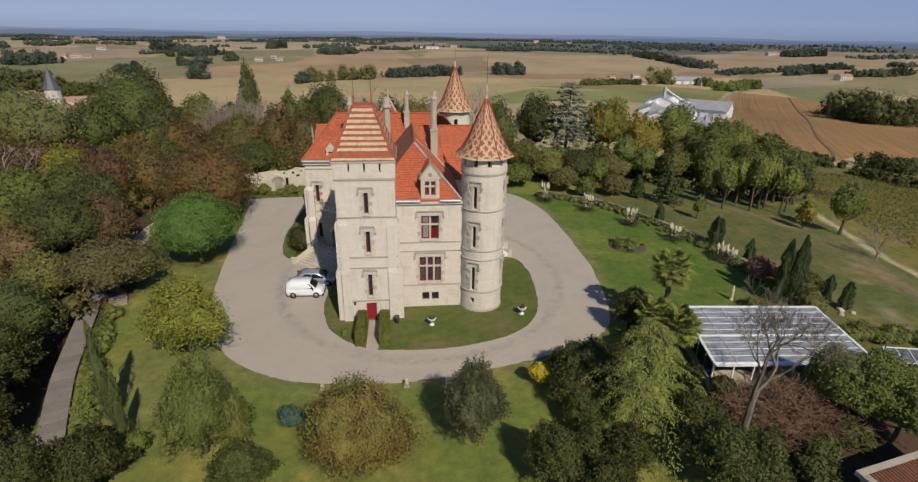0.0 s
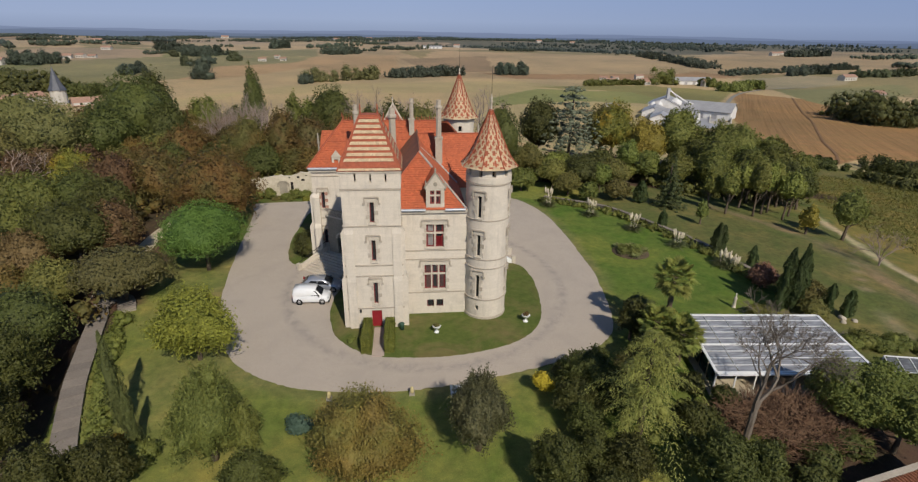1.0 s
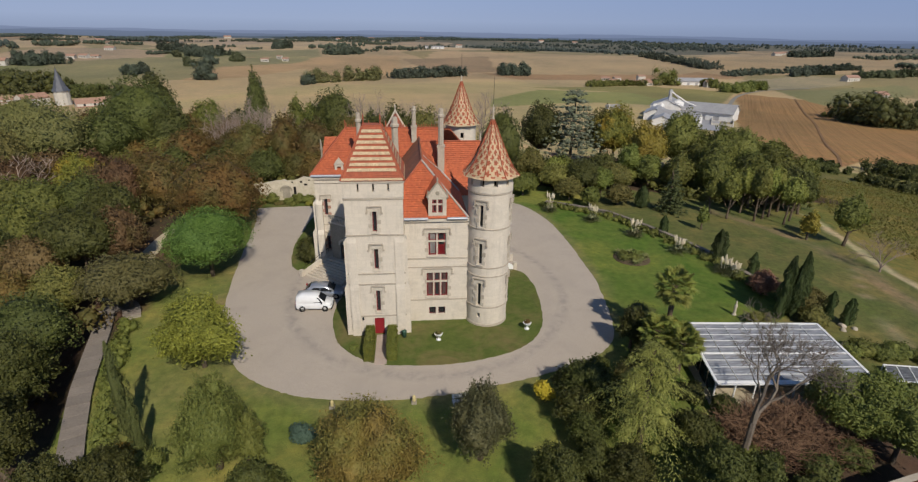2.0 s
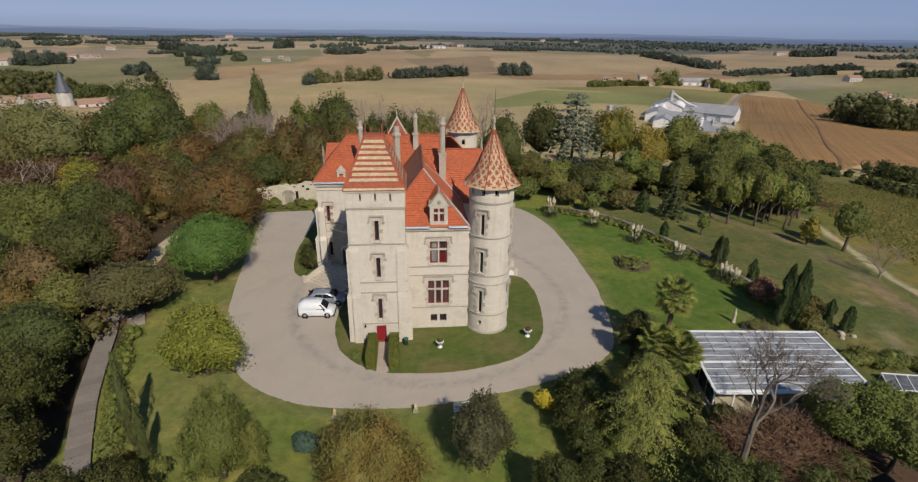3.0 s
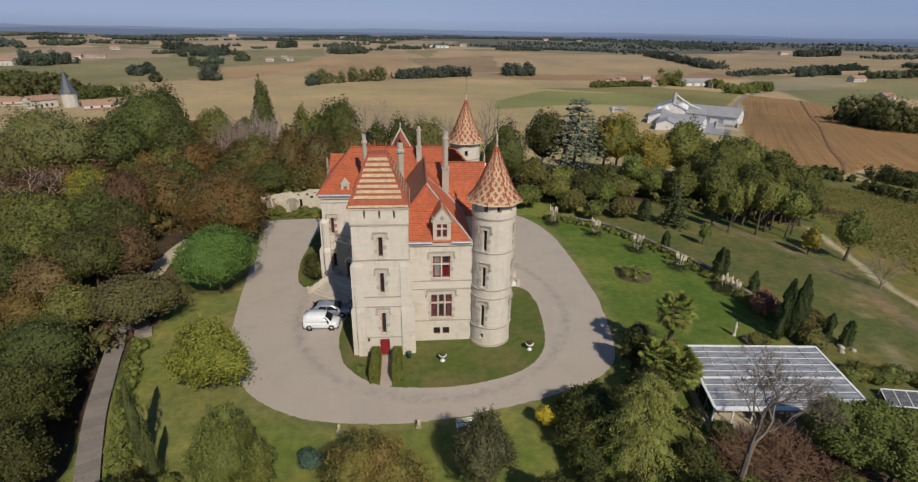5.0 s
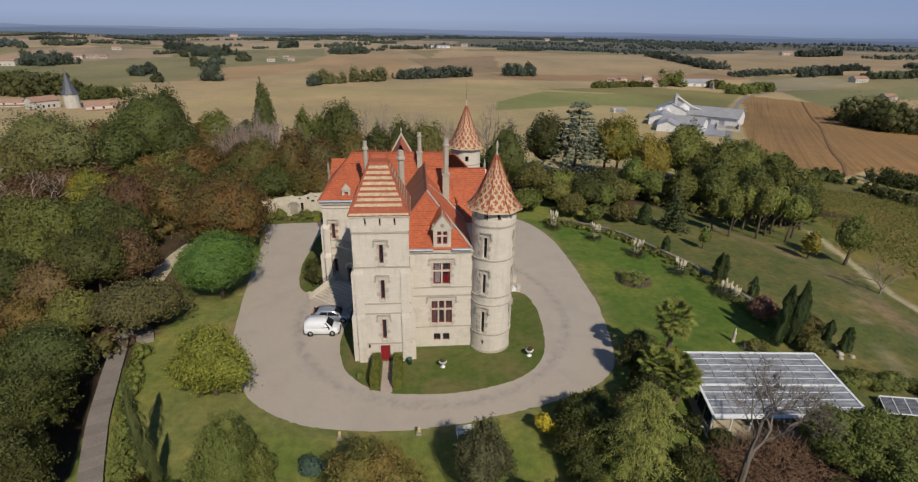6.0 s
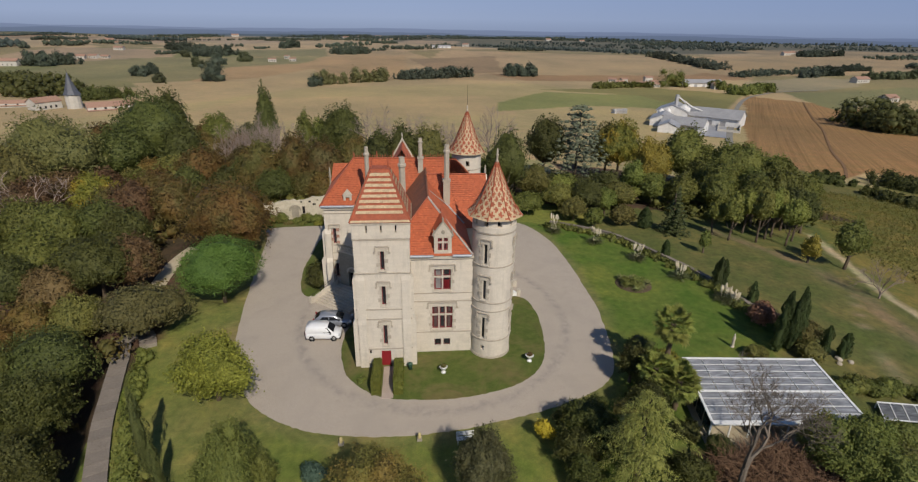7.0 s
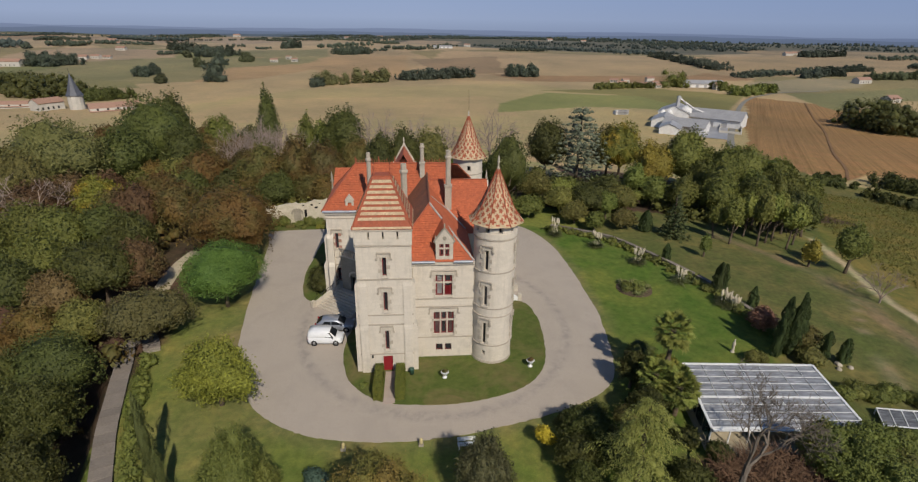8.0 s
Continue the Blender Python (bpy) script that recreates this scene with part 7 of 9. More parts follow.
for e in ((WX0 - 0.35, WY0 - 0.35, 11.62), (WX0 - 0.35, WY1 + 0.35, 11.62)):
    bm = bmesh.new()
    bar(bm, [Vector(e), Vector(R0) + Vector((0, 0, 0.06))], 0.09, 6)
    part("hip_tile", bm, TILE_RED, house)
bm = bmesh.new()
bar(bm, [Vector(R0) + Vector((0, 0, 0.06)), Vector(R1) + Vector((0, 0, 0.06))], 0.10, 6)
for k in range(36):
    x = R0[0] + (R1[0] - R0[0]) * (k + 0.5) / 36
    lathe(bm, [(0.05, 0), (0.025, 0.16), (0.06, 0.24), (0.01, 0.42 if k % 3 else 0.62)], 6, (x, 62.5, 16.12))
part("cresting", bm, TILE_RED, house, "spiked terracotta ridge cresting")
for x in (-7.8, -5.0, -3.0):
    finial(house, x, 62.5, 16.1, 0.9, 0.08, TILE_RED)
# small dormer on the west slope
bm = bmesh.new()
wall(bm, facing(-8.75, 58.2, "s"), 0.95, 11.6, 12.75, 0.2, [(0.25, 0.7, 11.8, 12.5)])
d2 = part("dormer", bm, STONE_TRIM, house, "small stone dormer")
bm = bmesh.new()
f = [bm.verts.new((x, y, z)) for y in (58.12, 58.45) for x, z in ((-8.85, 12.75), (-7.7, 12.75), (-8.275, 13.5))]
for q in ((0, 1, 2), (5, 4, 3), (0, 3, 4, 1), (1, 4, 5, 2), (2, 5, 3, 0)):
    bm.faces.new([f[k] for k in q])
part("gable", bm, STONE_TRIM, d2)
bm = bmesh.new()
box(bm, -8.6, -7.9, 58.5, 59.4, 11.6, 12.7)
part("cheek", bm, STONE_GREY, d2)
# gable of the rear wing with white raking copings
bm = bmesh.new()
g = [(-3.55, 14.6), (-0.45, 14.6), (-2.0, 17.2)]
f, b = [bm.verts.new((x, 68.0, z)) for x, z in g], [bm.verts.new((x, 68.3, z)) for x, z in g]
bm.faces.new(f)
bm.faces.new(b[::-1])
for k in range(3):
    bm.faces.new((f[k], b[k], b[(k + 1) % 3], f[(k + 1) % 3]))
gb = part("gable", bm, STONE_GREY, house)
for s in (-1, 1):
    bm = bmesh.new()
    bar(bm, [(-2.0 + s * 1.65, 67.95, 14.4), (-2.0, 67.95, 17.35)], 0.13, 4)
    part("coping", bm, STONE_TRIM, gb)
finial(house, -2.0, 67.95, 17.3, 0.9, 0.12)
bm = bmesh.new()
slope(bm, (-5.2, 68, 11.5), (-5.2, 63, 11.5), (-2, 63, 17.0), (-2, 68, 17.0), 24)
part("roof", bm, TILE, house)
bm = bmesh.new()
slope(bm, (1.2, 63, 11.5), (1.2, 68, 11.5), (-2, 68, 17.0), (-2, 63, 17.0), 24)
part("roof", bm, TILE, house)
# lower roof to the north-west
bm = bmesh.new()
slope(bm, (-11.7, 67.4, 10.8), (-7.0, 67.4, 10.8), (-7.0, 70.2, 13.6), (-11.5, 70.2, 13.6), 14)
part("roof", bm, TILE, house)
bm = bmesh.new()
wall(bm, facing(-11.5, 73, "w"), 5.4, 0, 10.8, 0.5)
part("wall", bm, STONE, house)
finial(house, -11.6, 67.35, 11.2, 2.6, 0.22, STONE_GREY)

# east body, its roof running to the round tower
bm = bmesh.new()
wall(bm, facing(4.77, 52.5, "s"), 2.9, -0.3, 10.9, 0.6)
part("wall", bm, STONE, house)
bm = bmesh.new()
wall(bm, facing(7.67, 53.102, "e"), 13.8, -0.3, 10.9, 0.6)
part("wall", bm, STONE, house)
bm = bmesh.new()
g = [(52.3, 10.9), (60.7, 10.9), (56.5, 15.6)]
f, b = [bm.verts.new((7.75, y, z)) for y, z in g], [bm.verts.new((7.40, y, z)) for y, z in g]
bm.faces.new(f)
bm.faces.new(b[::-1])
for k in range(3):
    bm.faces.new((f[k], b[k], b[(k + 1) % 3], f[(k + 1) % 3]))
bmesh.ops.recalc_face_normals(bm, faces=bm.faces)
part("gable", bm, STONE, house)
bm = bmesh.new()
slope(bm, (2.0, 52.1, 10.8), (7.8, 52.1, 10.8), (7.6, 56.5, 15.6), (0.9, 56.5, 15.6), 26)
part("roof", bm, TILE, house, "orange tiled slope of the east body")
bm = bmesh.new()
slope(bm, (7.8, 60.9, 10.8), (2.0, 60.9, 10.8), (0.9, 56.5, 15.6), (7.6, 56.5, 15.6), 26)
part("roof", bm, TILE, house)
bm = bmesh.new()
bar(bm, [(0.9, 56.5, 15.66), (7.6, 56.5, 15.66)], 0.1, 6)
part("ridge_tile", bm, TILE_RED, house)
finial(house, 7.55, 56.6, 13.6, 3.1, 0.22, STONE_GREY)
bm = bmesh.new()
bar(bm, [(1.1, 52.6, 14.95), (3.0, 53.2, 13.2), (4.9, 52.5, 11.15)], 0.1, 6)
part("valley_flashing", bm, LEAD, house)

# chimneys
chimney(house, -5.75, 57.4, 10.5, 18.4, 0.62, 0.62)
chimney(house, -1.60, 48.6, 12.0, 19.3, 0.80, 0.66)
chimney(house, 0.30, 61.2, 14.5, 18.6, 0.6, 0.6)
chimney(house, 3.05, 54.3, 12.4, 19.3, 0.72, 0.66)

# porch in the corner, balcony over it, and the fan of steps
pm = pose(-10.7, 54.3, 0, 0, 0, -36.87)
pp = pm @ Matrix.Translation((-0.75, 0, 0))
bm = bmesh.new()
wall(bm, pp @ Matrix.Translation((-0.6, 3.4, 0)), 4.9, -0.2, 5.9, 0.5, [(1.4, 2.9, 1.55, 3.5)])
porch = part("porch", bm, STONE_GREY, house, "shaded stone porch with an arched doorway and balcony")
bm = bmesh.new()
for k in range(9):
    a0, a1 = math.pi * k / 9, math.pi * (k + 1) / 9
    vs = []
    for r in (0.74, 0.98):
        for a in (a0, a1):
            for v in (3.32, 3.5):
                vs.append(bm.verts.new(pp @ Vector((1.55 + r * math.cos(a), v, 3.4 + r * math.sin(a) * 0.9))))
    for q in ((0, 1, 3, 2), (4, 6, 7, 5), (0, 4, 5, 1), (2, 3, 7, 6), (0, 2, 6, 4), (1, 5, 7, 3)):
        bm.faces.new([vs[i] for i in q])
part("arch", bm, STONE_TRIM, porch)
# near-black panel: the shade within the archway put into the door's colour
bm = bmesh.new()
box(bm, 0.82, 2.28, 3.72, 3.78, 1.55, 3.48, pp)
part("door", bm, DARKROOM, porch)
bm = bmesh.new()
box(bm, -0.7, 4.4, 3.25, 5.5, 5.9, 6.1, pp)
part("balcony_floor", bm, STONE_TRIM, porch)
bm = bmesh.new()
box(bm, -0.7, 4.4, 3.27, 3.45, 6.75, 6.9, pp)
part("balcony_rail", bm, STONE_GREY, porch)
for k in range(13):
    bm = bmesh.new()
    lathe(bm, [(0.07, 6.1), (0.05, 6.2), (0.09, 6.38), (0.045, 6.6), (0.07, 6.75)], 8)
    bmesh.ops.transform(bm, matrix=pp @ Matrix.Translation((-0.6 + 0.4 * k, 3.36, 0)), verts=bm.verts)
    part("baluster", bm, STONE_TRIM, porch, "", "", True)
for i in range(9):
    bm = bmesh.new()
    box(bm, -2.7 + 0.14 * i, 2.9, 0.33 * i, 3.35 - 0.002 * i, 0.172 * i - (0.2 if i == 0 else 0), 0.172 * (i + 1), pm)
    blunt(bm, 0.02)
    part("step", bm, STONE_TRIM, house)
bm = bmesh.new()
vs = [pm @ Vector(p) for p in ((-2.95, -0.1, 0), (-2.7, -0.1, 0), (-1.45, 3.0, 1.5), (-1.7, 3.0, 1.5), (-2.95, -0.1, 0.55), (-2.7, -0.1, 0.55), (-1.45, 3.0, 2.2), (-1.7, 3.0, 2.2))]
v = [bm.verts.new(p) for p in vs]
for q in ((0, 1, 2, 3), (4, 7, 6, 5), (0, 4, 5, 1), (1, 5, 6, 2), (2, 6, 7, 3), (3, 7, 4, 0)):
    bm.faces.new([v[k] for k in q])
bmesh.ops.recalc_face_normals(bm, faces=bm.faces)
part("stair_parapet", bm, STONE_TRIM, house)
bm = bmesh.new()
box(bm, -3.05, -2.6, -0.45, 0.0, -0.1, 0.85, pm)
blunt(bm, 0.03)
part("stair_post", bm, STONE_TRIM, house)
tube("handrail", [pm @ Vector((-2.8, -0.1, 1.0)), pm @ Vector((-1.58, 3.0, 2.75))], 0.03, IRON, house)
for k in range(4):
    t = k / 3
    p = pm @ Vector((-2.8 + 1.22 * t, -0.1 + 3.1 * t, 0.5 + 1.68 * t))
    tube("rail_post", [p, p + Vector((0, 0, 0.55))], 0.018, IRON, house)

# steps of the garden door on the east side
bm = bmesh.new()
for i in range(7):
    box(bm, 8.2, 11.6 - 0.33 * i, 56.3, 58.6, 0.17 * i - (0.2 if i == 0 else 0), 0.17 * (i + 1) - 0.002)
part("garden_steps", bm, STONE_TRIM, house, "pale stone steps to the garden door")
for y in (56.0, 58.6):
    bm = bmesh.new()
    v = [bm.verts.new(p) for p in ((8.1, y, -0.1), (12.1, y, -0.1), (12.1, y, 0.5), (8.1, y, 2.6), (8.1, y + 0.28, -0.1), (12.1, y + 0.28, -0.1), (12.1, y + 0.28, 0.5), (8.1, y + 0.28, 2.6))]
    for q in ((0, 1, 2, 3), (7, 6, 5, 4), (1, 5, 6, 2), (2, 6, 7, 3), (0, 3, 7, 4)):
        bm.faces.new([v[k] for k in q])
    part("stair_parapet", bm, WHITE, house)
    bm = bmesh.new()
    box(bm, 12.0, 12.45, y - 0.08, y + 0.37, -0.1, 0.95)
    blunt(bm, 0.03)
    part("stair_post", bm, STONE_TRIM, house)

# ---- cars ----
def car_paint(name, col, metal=0.0):
    m, nt, b = tree_of(name)
    n = noise_of(nt, place(nt), 3.0, 3)
    nt.links.new(ramp(nt, n, [(0.3, tuple(v * 0.93 for v in col)), (0.7, col)]), b.inputs["Base Color"])
    b.inputs["Roughness"].default_value = 0.28
    b.inputs["Metallic"].default_value = metal
    b.inputs["Coat Weight"].default_value = 0.6
    return m


TYRE = grained("tyre_rubber", (0.02, 0.02, 0.02), (0.035, 0.035, 0.035), 14, 0.85, 1.0, 0.1)
RIM = grained("wheel_rim", (0.35, 0.36, 0.37), (0.48, 0.49, 0.50), 8, 0.35, 1.0, 0.05, 0.8)
CARGLASS = glass_mat("car_glass", (0.02, 0.022, 0.026), 0.04)
PLASTIC = grained("black_plastic", (0.025, 0.025, 0.027), (0.045, 0.045, 0.047), 12, 0.6, 1.0, 0.1)
LAMP_RED = grained("rear_lamp", (0.25, 0.012, 0.012), (0.34, 0.02, 0.02), 12, 0.2)
LAMP_CLEAR = grained("head_lamp", (0.55, 0.57, 0.6), (0.7, 0.72, 0.75), 12, 0.12)


def loft(bm, rows, half):
    """A closed body from stations (x, z low, z high, width share low, width share high)."""
    rings = []
    for x, zl, zh, wl, wh in rows:
        zm = zl + (zh - zl) * 0.5
        rings.append([bm.verts.new((x, y, z)) for y, z in ((-half * wl * 0.94, zl), (-half * wl, zl + (zh - zl) * 0.18), (-half * max(wl, wh) * 1.0, zm), (-half * wh, zh - (zh - zl) * 0.12), (-half * wh * 0.9, zh), (half * wh * 0.9, zh), (half * wh, zh - (zh - zl) * 0.12), (half * max(wl, wh) * 1.0, zm), (half * wl, zl + (zh - zl) * 0.18), (half * wl * 0.94, zl))])
    for a, b in zip(rings, rings[1:]):
        for k in range(10):
            bm.faces.new((a[k], b[k], b[(k + 1) % 10], a[(k + 1) % 10]))
    bm.faces.new(rings[0])
    bm.faces.new(rings[-1][::-1])
    bmesh.ops.recalc_face_normals(bm, faces=bm.faces)


def car(name, at, turn, label, paint, rows, cabin, half, wheels, panes, base=0.04):
    """rows: stations of the lower body; cabin: of the roof part; panes: side glass outlines in (x, z)."""
    ob = thing(name, pose(at[0], at[1], base, 0, 0, turn), label, "car")
    bm = bmesh.new()
    loft(bm, rows, half)
    part("body", bm, paint, ob, "", "", True)
    bm = bmesh.new()
    loft(bm, cabin, half)
    cab = part("cabin", bm, paint, ob, "", "", True)
    for s in (-1, 1):
        for outline in panes:
            bm = bmesh.new()
            vs = [bm.verts.new((x, s * half * (0.985 - 0.16 * (z - 1.0) / 0.7), z)) for x, z in outline]
            f = bm.faces.new(vs)
            r = bmesh.ops.extrude_face_region(bm, geom=[f])
            bmesh.ops.translate(bm, verts=[g for g in r["geom"] if isinstance(g, bmesh.types.BMVert)], vec=(0, s * 0.018, 0))
            bmesh.ops.recalc_face_normals(bm, faces=bm.faces)
            part("side_window", bm, CARGLASS, cab)
    for (p, q), nm in (((cabin[-2], cabin[-1]), "windscreen"), ((cabin[1], cabin[0]), "rear_window")):
        bm = bmesh.new()
        w0, w1 = half * p[4] * 0.84, half * q[3] * 0.88
        t0, t1 = 0.08, 0.88
        x0, z0 = p[0] + (q[0] - p[0]) * t0, p[2] + (q[2] - p[2]) * t0
        x1, z1 = p[0] + (q[0] - p[0]) * t1, p[2] + (q[2] - p[2]) * t1
        e = 0.03 if nm == "windscreen" else -0.03
        vs = [bm.verts.new(v) for v in ((x0, -w0, z0 + 0.02), (x0, w0, z0 + 0.02), (x1 + e, w1, z1 + 0.02), (x1 + e, -w1, z1 + 0.02))]
        f = bm.faces.new(vs)
        r = bmesh.ops.extrude_face_region(bm, geom=[f])
        bmesh.ops.translate(bm, verts=[g for g in r["geom"] if isinstance(g, bmesh.types.BMVert)], vec=(e * 0.5, 0, 0.012))
        bmesh.ops.recalc_face_normals(bm, faces=bm.faces)
        part(nm, bm, CARGLASS, cab)
    R = 0.31
    for x in wheels:
        for s in (-1, 1):
            bm = bmesh.new()
            lathe(bm, [(R * 0.6, -0.1), (R * 0.95, -0.1), (R, -0.06), (R, 0.06), (R * 0.95, 0.1), (R * 0.6, 0.1)], 20, (0, 0, 0), 0, 0, False)
            bmesh.ops.transform(bm, matrix=Matrix.Translation((x, s * (half - 0.09), R)) @ pose(0, 0, 0, 90), verts=bm.verts)
            wh = part("wheel", bm, TYRE, ob, "", "", True)
            bm = bmesh.new()
            lathe(bm, [(R * 0.62, -0.06), (R * 0.6, 0.05), (R * 0.2, 0.075)], 16)
            bmesh.ops.transform(bm, matrix=Matrix.Translation((x, s * (half - 0.075), R)) @ pose(0, 0, 0, 90 if s < 0 else -90), verts=bm.verts)
            part("rim", bm, RIM, wh)
            bm = bmesh.new()
            lathe(bm, [(R * 1.02, -0.02), (R * 1.2, -0.02), (R * 1.2, 0.02), (R * 1.02, 0.02)], 20, (0, 0, 0), 0, 0, False)
            bmesh.ops.transform(bm, matrix=Matrix.Translation((x, s * (half - 0.005), R)) @ pose(0, 0, 0, 90), verts=bm.verts)
            part("wheel_arch", bm, PLASTIC, ob)
    x0, x1 = rows[0][0], rows[-1][0]
    for x, nm in ((x0 - 0.02, "rear_bumper"), (x1 - 0.10, "front_bumper")):
        bm = bmesh.new()
        box(bm, x, x + 0.12, -half * 0.92, half * 0.92, 0.22, 0.48)
        blunt(bm, 0.03, 2)
        part(nm, bm, PLASTIC, ob)
    for s in (-1, 1):
        bm = bmesh.new()
        box(bm, x1 - 0.22, x1 - 0.03, s * half * 0.78 - 0.13, s * half * 0.78 + 0.13, 0.62, 0.80)
        blunt(bm, 0.03, 2)
        part("headlight", bm, LAMP_CLEAR, ob)
        bm = bmesh.new()
        box(bm, x0 - 0.02, x0 + 0.1, s * half * 0.86 - 0.07, s * half * 0.86 + 0.07, 0.75, 1.15)
        part("tail_light", bm, LAMP_RED, ob)
        bm = bmesh.new()
        box(bm, cabin[-1][0] - 0.45, cabin[-1][0] - 0.3, s * (half + 0.1) - 0.09, s * (half + 0.1) + 0.09, 0.98, 1.13)
        blunt(bm, 0.03, 2)
        part("wing_mirror", bm, PLASTIC, ob)
    return ob


van = car("delivery_van", (-10.35, 48.15), -2, "small white delivery van parked on the gravel", car_paint("white_car_paint", (0.74, 0.75, 0.77)),
    [(-2.1, 0.35, 0.98, 0.9, 0.94), (-1.95, 0.26, 1.02, 1, 1), (0.9, 0.25, 1.02, 1, 1), (1.35, 0.26, 1.0, 1, 0.97), (1.85, 0.28, 0.86, 0.97, 0.9), (2.1, 0.34, 0.68, 0.86, 0.8)],
    [(-2.1, 0.9, 1.02, 0.97, 0.97), (-2.0, 0.9, 1.74, 0.97, 0.86), (-1.4, 0.9, 1.82, 0.98, 0.86), (0.2, 0.9, 1.80, 0.98, 0.86), (0.55, 0.9, 1.70, 0.98, 0.84), (1.35, 0.88, 1.0, 0.94, 0.9)],
    0.86, (-1.35, 1.3), [[(0.05, 1.08), (1.05, 1.06), (0.62, 1.58), (0.08, 1.60)]])
van.scale = (0.86, 0.94, 0.95)
car("hatchback_car", (-9.75, 50.75), -2, "silver grey hatchback parked beside the van", car_paint("silver_car_paint", (0.36, 0.38, 0.43), 0.5),
    [(-2.05, 0.35, 0.9, 0.88, 0.9), (-1.9, 0.25, 0.95, 1, 0.98), (0.7, 0.24, 0.95, 1, 0.98), (1.3, 0.25, 0.92, 1, 0.94), (1.8, 0.27, 0.8, 0.96, 0.86), (2.08, 0.33, 0.64, 0.82, 0.76)],
    [(-1.95, 0.85, 0.98, 0.93, 0.9), (-1.35, 0.86, 1.42, 0.93, 0.76), (-0.9, 0.86, 1.48, 0.93, 0.76), (0.1, 0.86, 1.47, 0.93, 0.76), (0.35, 0.86, 1.42, 0.93, 0.74), (1.2, 0.84, 0.94, 0.9, 0.84)],
    0.86, (-1.3, 1.3), [[(-1.3, 1.0), (-0.35, 0.98), (-0.35, 1.36), (-1.0, 1.36)], [(-0.27, 0.98), (0.85, 0.97), (0.28, 1.36), (-0.27, 1.36)]])

# ---- the garden near the house ----
def leaf_box(name, x0, x1, y0, y1, h, label, kind="hedge"):
    """A clipped hedge: a rough body under a skin of leaves."""
    rng = np.random.RandomState(int(abs(x0 * 97)))
    n = 5200
    pts, nor = [], []
    z = min(land(x0, y0), land(x1, y0), land(x1, y1))
    for k in range(n):
        a = rng.rand(3)
        f = rng.choice(5, p=[0.16, 0.16, 0.26, 0.26, 0.16])
        p = np.array([x0 + (x1 - x0) * a[0], y0 + (y1 - y0) * a[1], z + h * a[2]])
        if f == 0: p[1], d = y0, (0, -1, 0)
        elif f == 1: p[1], d = y1, (0, 1, 0)
        elif f == 2: p[0], d = x0, (-1, 0, 0)
        elif f == 3: p[0], d = x1, (1, 0, 0)
        else: p[2], d = z + h, (0, 0, 1)
        p = p + np.array(d) * rng.normal() * 0.035
        pts.append(p)
        nor.append(d)
    pts, nor = np.array(pts), np.array(nor, float) + rng.normal(size=(n, 3)) * 0.5
    nor /= np.linalg.norm(nor, axis=1)[:, None]
    ax = np.cross(nor, rng.normal(size=(n, 3)))
    ax /= np.linalg.norm(ax, axis=1)[:, None]
    sd = np.cross(nor, ax)
    s = 0.07
    v = np.stack([pts - ax * s, pts + sd * s * 0.7, pts + ax * s, pts - sd * s * 0.7], 1).reshape(-1, 3)
    i = 0.05
    c = np.array([[x, y, zz] for zz in (z - 0.1, z + h - i) for y in (y0 + i, y1 - i) for x in (x0 + i, x1 - i)])
    q = np.array([(0, 2, 3, 1), (4, 5, 7, 6), (0, 1, 5, 4), (2, 6, 7, 3), (0, 4, 6, 2), (1, 3, 7, 5)]) + len(v)
    me = raw_mesh(name, np.vstack([v, c]), np.vstack([np.arange(4 * n).reshape(-1, 4), q]), np.zeros((0, 3), int), LEAF[kind])
    return tagged(new(name, me), label, "hedge", "hedges of the path" if kind == "hedge" else "")


def shrub(name, x, y, h, r, kind, label, size=0.1, count=3000, group="", flat=0.9):
    rng = np.random.RandomState(int(abs(x * 53 + y * 29) * 7) % 9973)
    n = max(8, int(14 * r))
    c, q = [], []
    for k in range(n):
        a, s = rng.rand() * 6.28, math.sqrt(rng.rand())
        c.append((math.cos(a) * r * 0.62 * s, math.sin(a) * r * 0.62 * s, h * (0.3 + 0.38 * rng.rand() * (1.1 - 0.5 * s))))
        q.append(min(r * 0.5, h * 0.36) * (0.75 + 0.4 * rng.rand()))
    v, f, t = leafy(rng, c, q, count, size, core=0.8, flat=flat)
    me = raw_mesh(name, v, f, t, LEAF[kind])
    ob = new(name, me)
    ob.location = (x, y, land(x, y))
    return tagged(ob, label, "shrub", group)


leaf_box("clipped_hedge", -4.62, -3.86, 38.25, 41.9, 1.5, "clipped green box hedge beside the door path")
leaf_box("clipped_hedge", -2.62, -1.82, 38.2, 41.8, 1.5, "clipped green box hedge beside the door path")
LEAD_GREEN = grained("dark_green_plastic", (0.02, 0.06, 0.04), (0.035, 0.085, 0.06), 8, 0.5)
PATHSTONE = grained("pinkish_path", (0.33, 0.26, 0.22), (0.46, 0.38, 0.33), 9, 0.9, 0.9, 0.3)
bm = bmesh.new()
for k in range(6):
    box(bm, -3.72, -2.66, 37.75 + 0.78 * k, 37.75 + 0.78 * k + 0.765, 0.0, 0.115 + 0.003 * (k % 2))
tagged(part("path", bm, PATHSTONE), "narrow paved path to the red door", "path", kind="structure")
shrub("flowering_shrub", -5.6, 40.3, 0.55, 0.55, "light", "low green plant with white flowers by the tower", 0.07, 700)


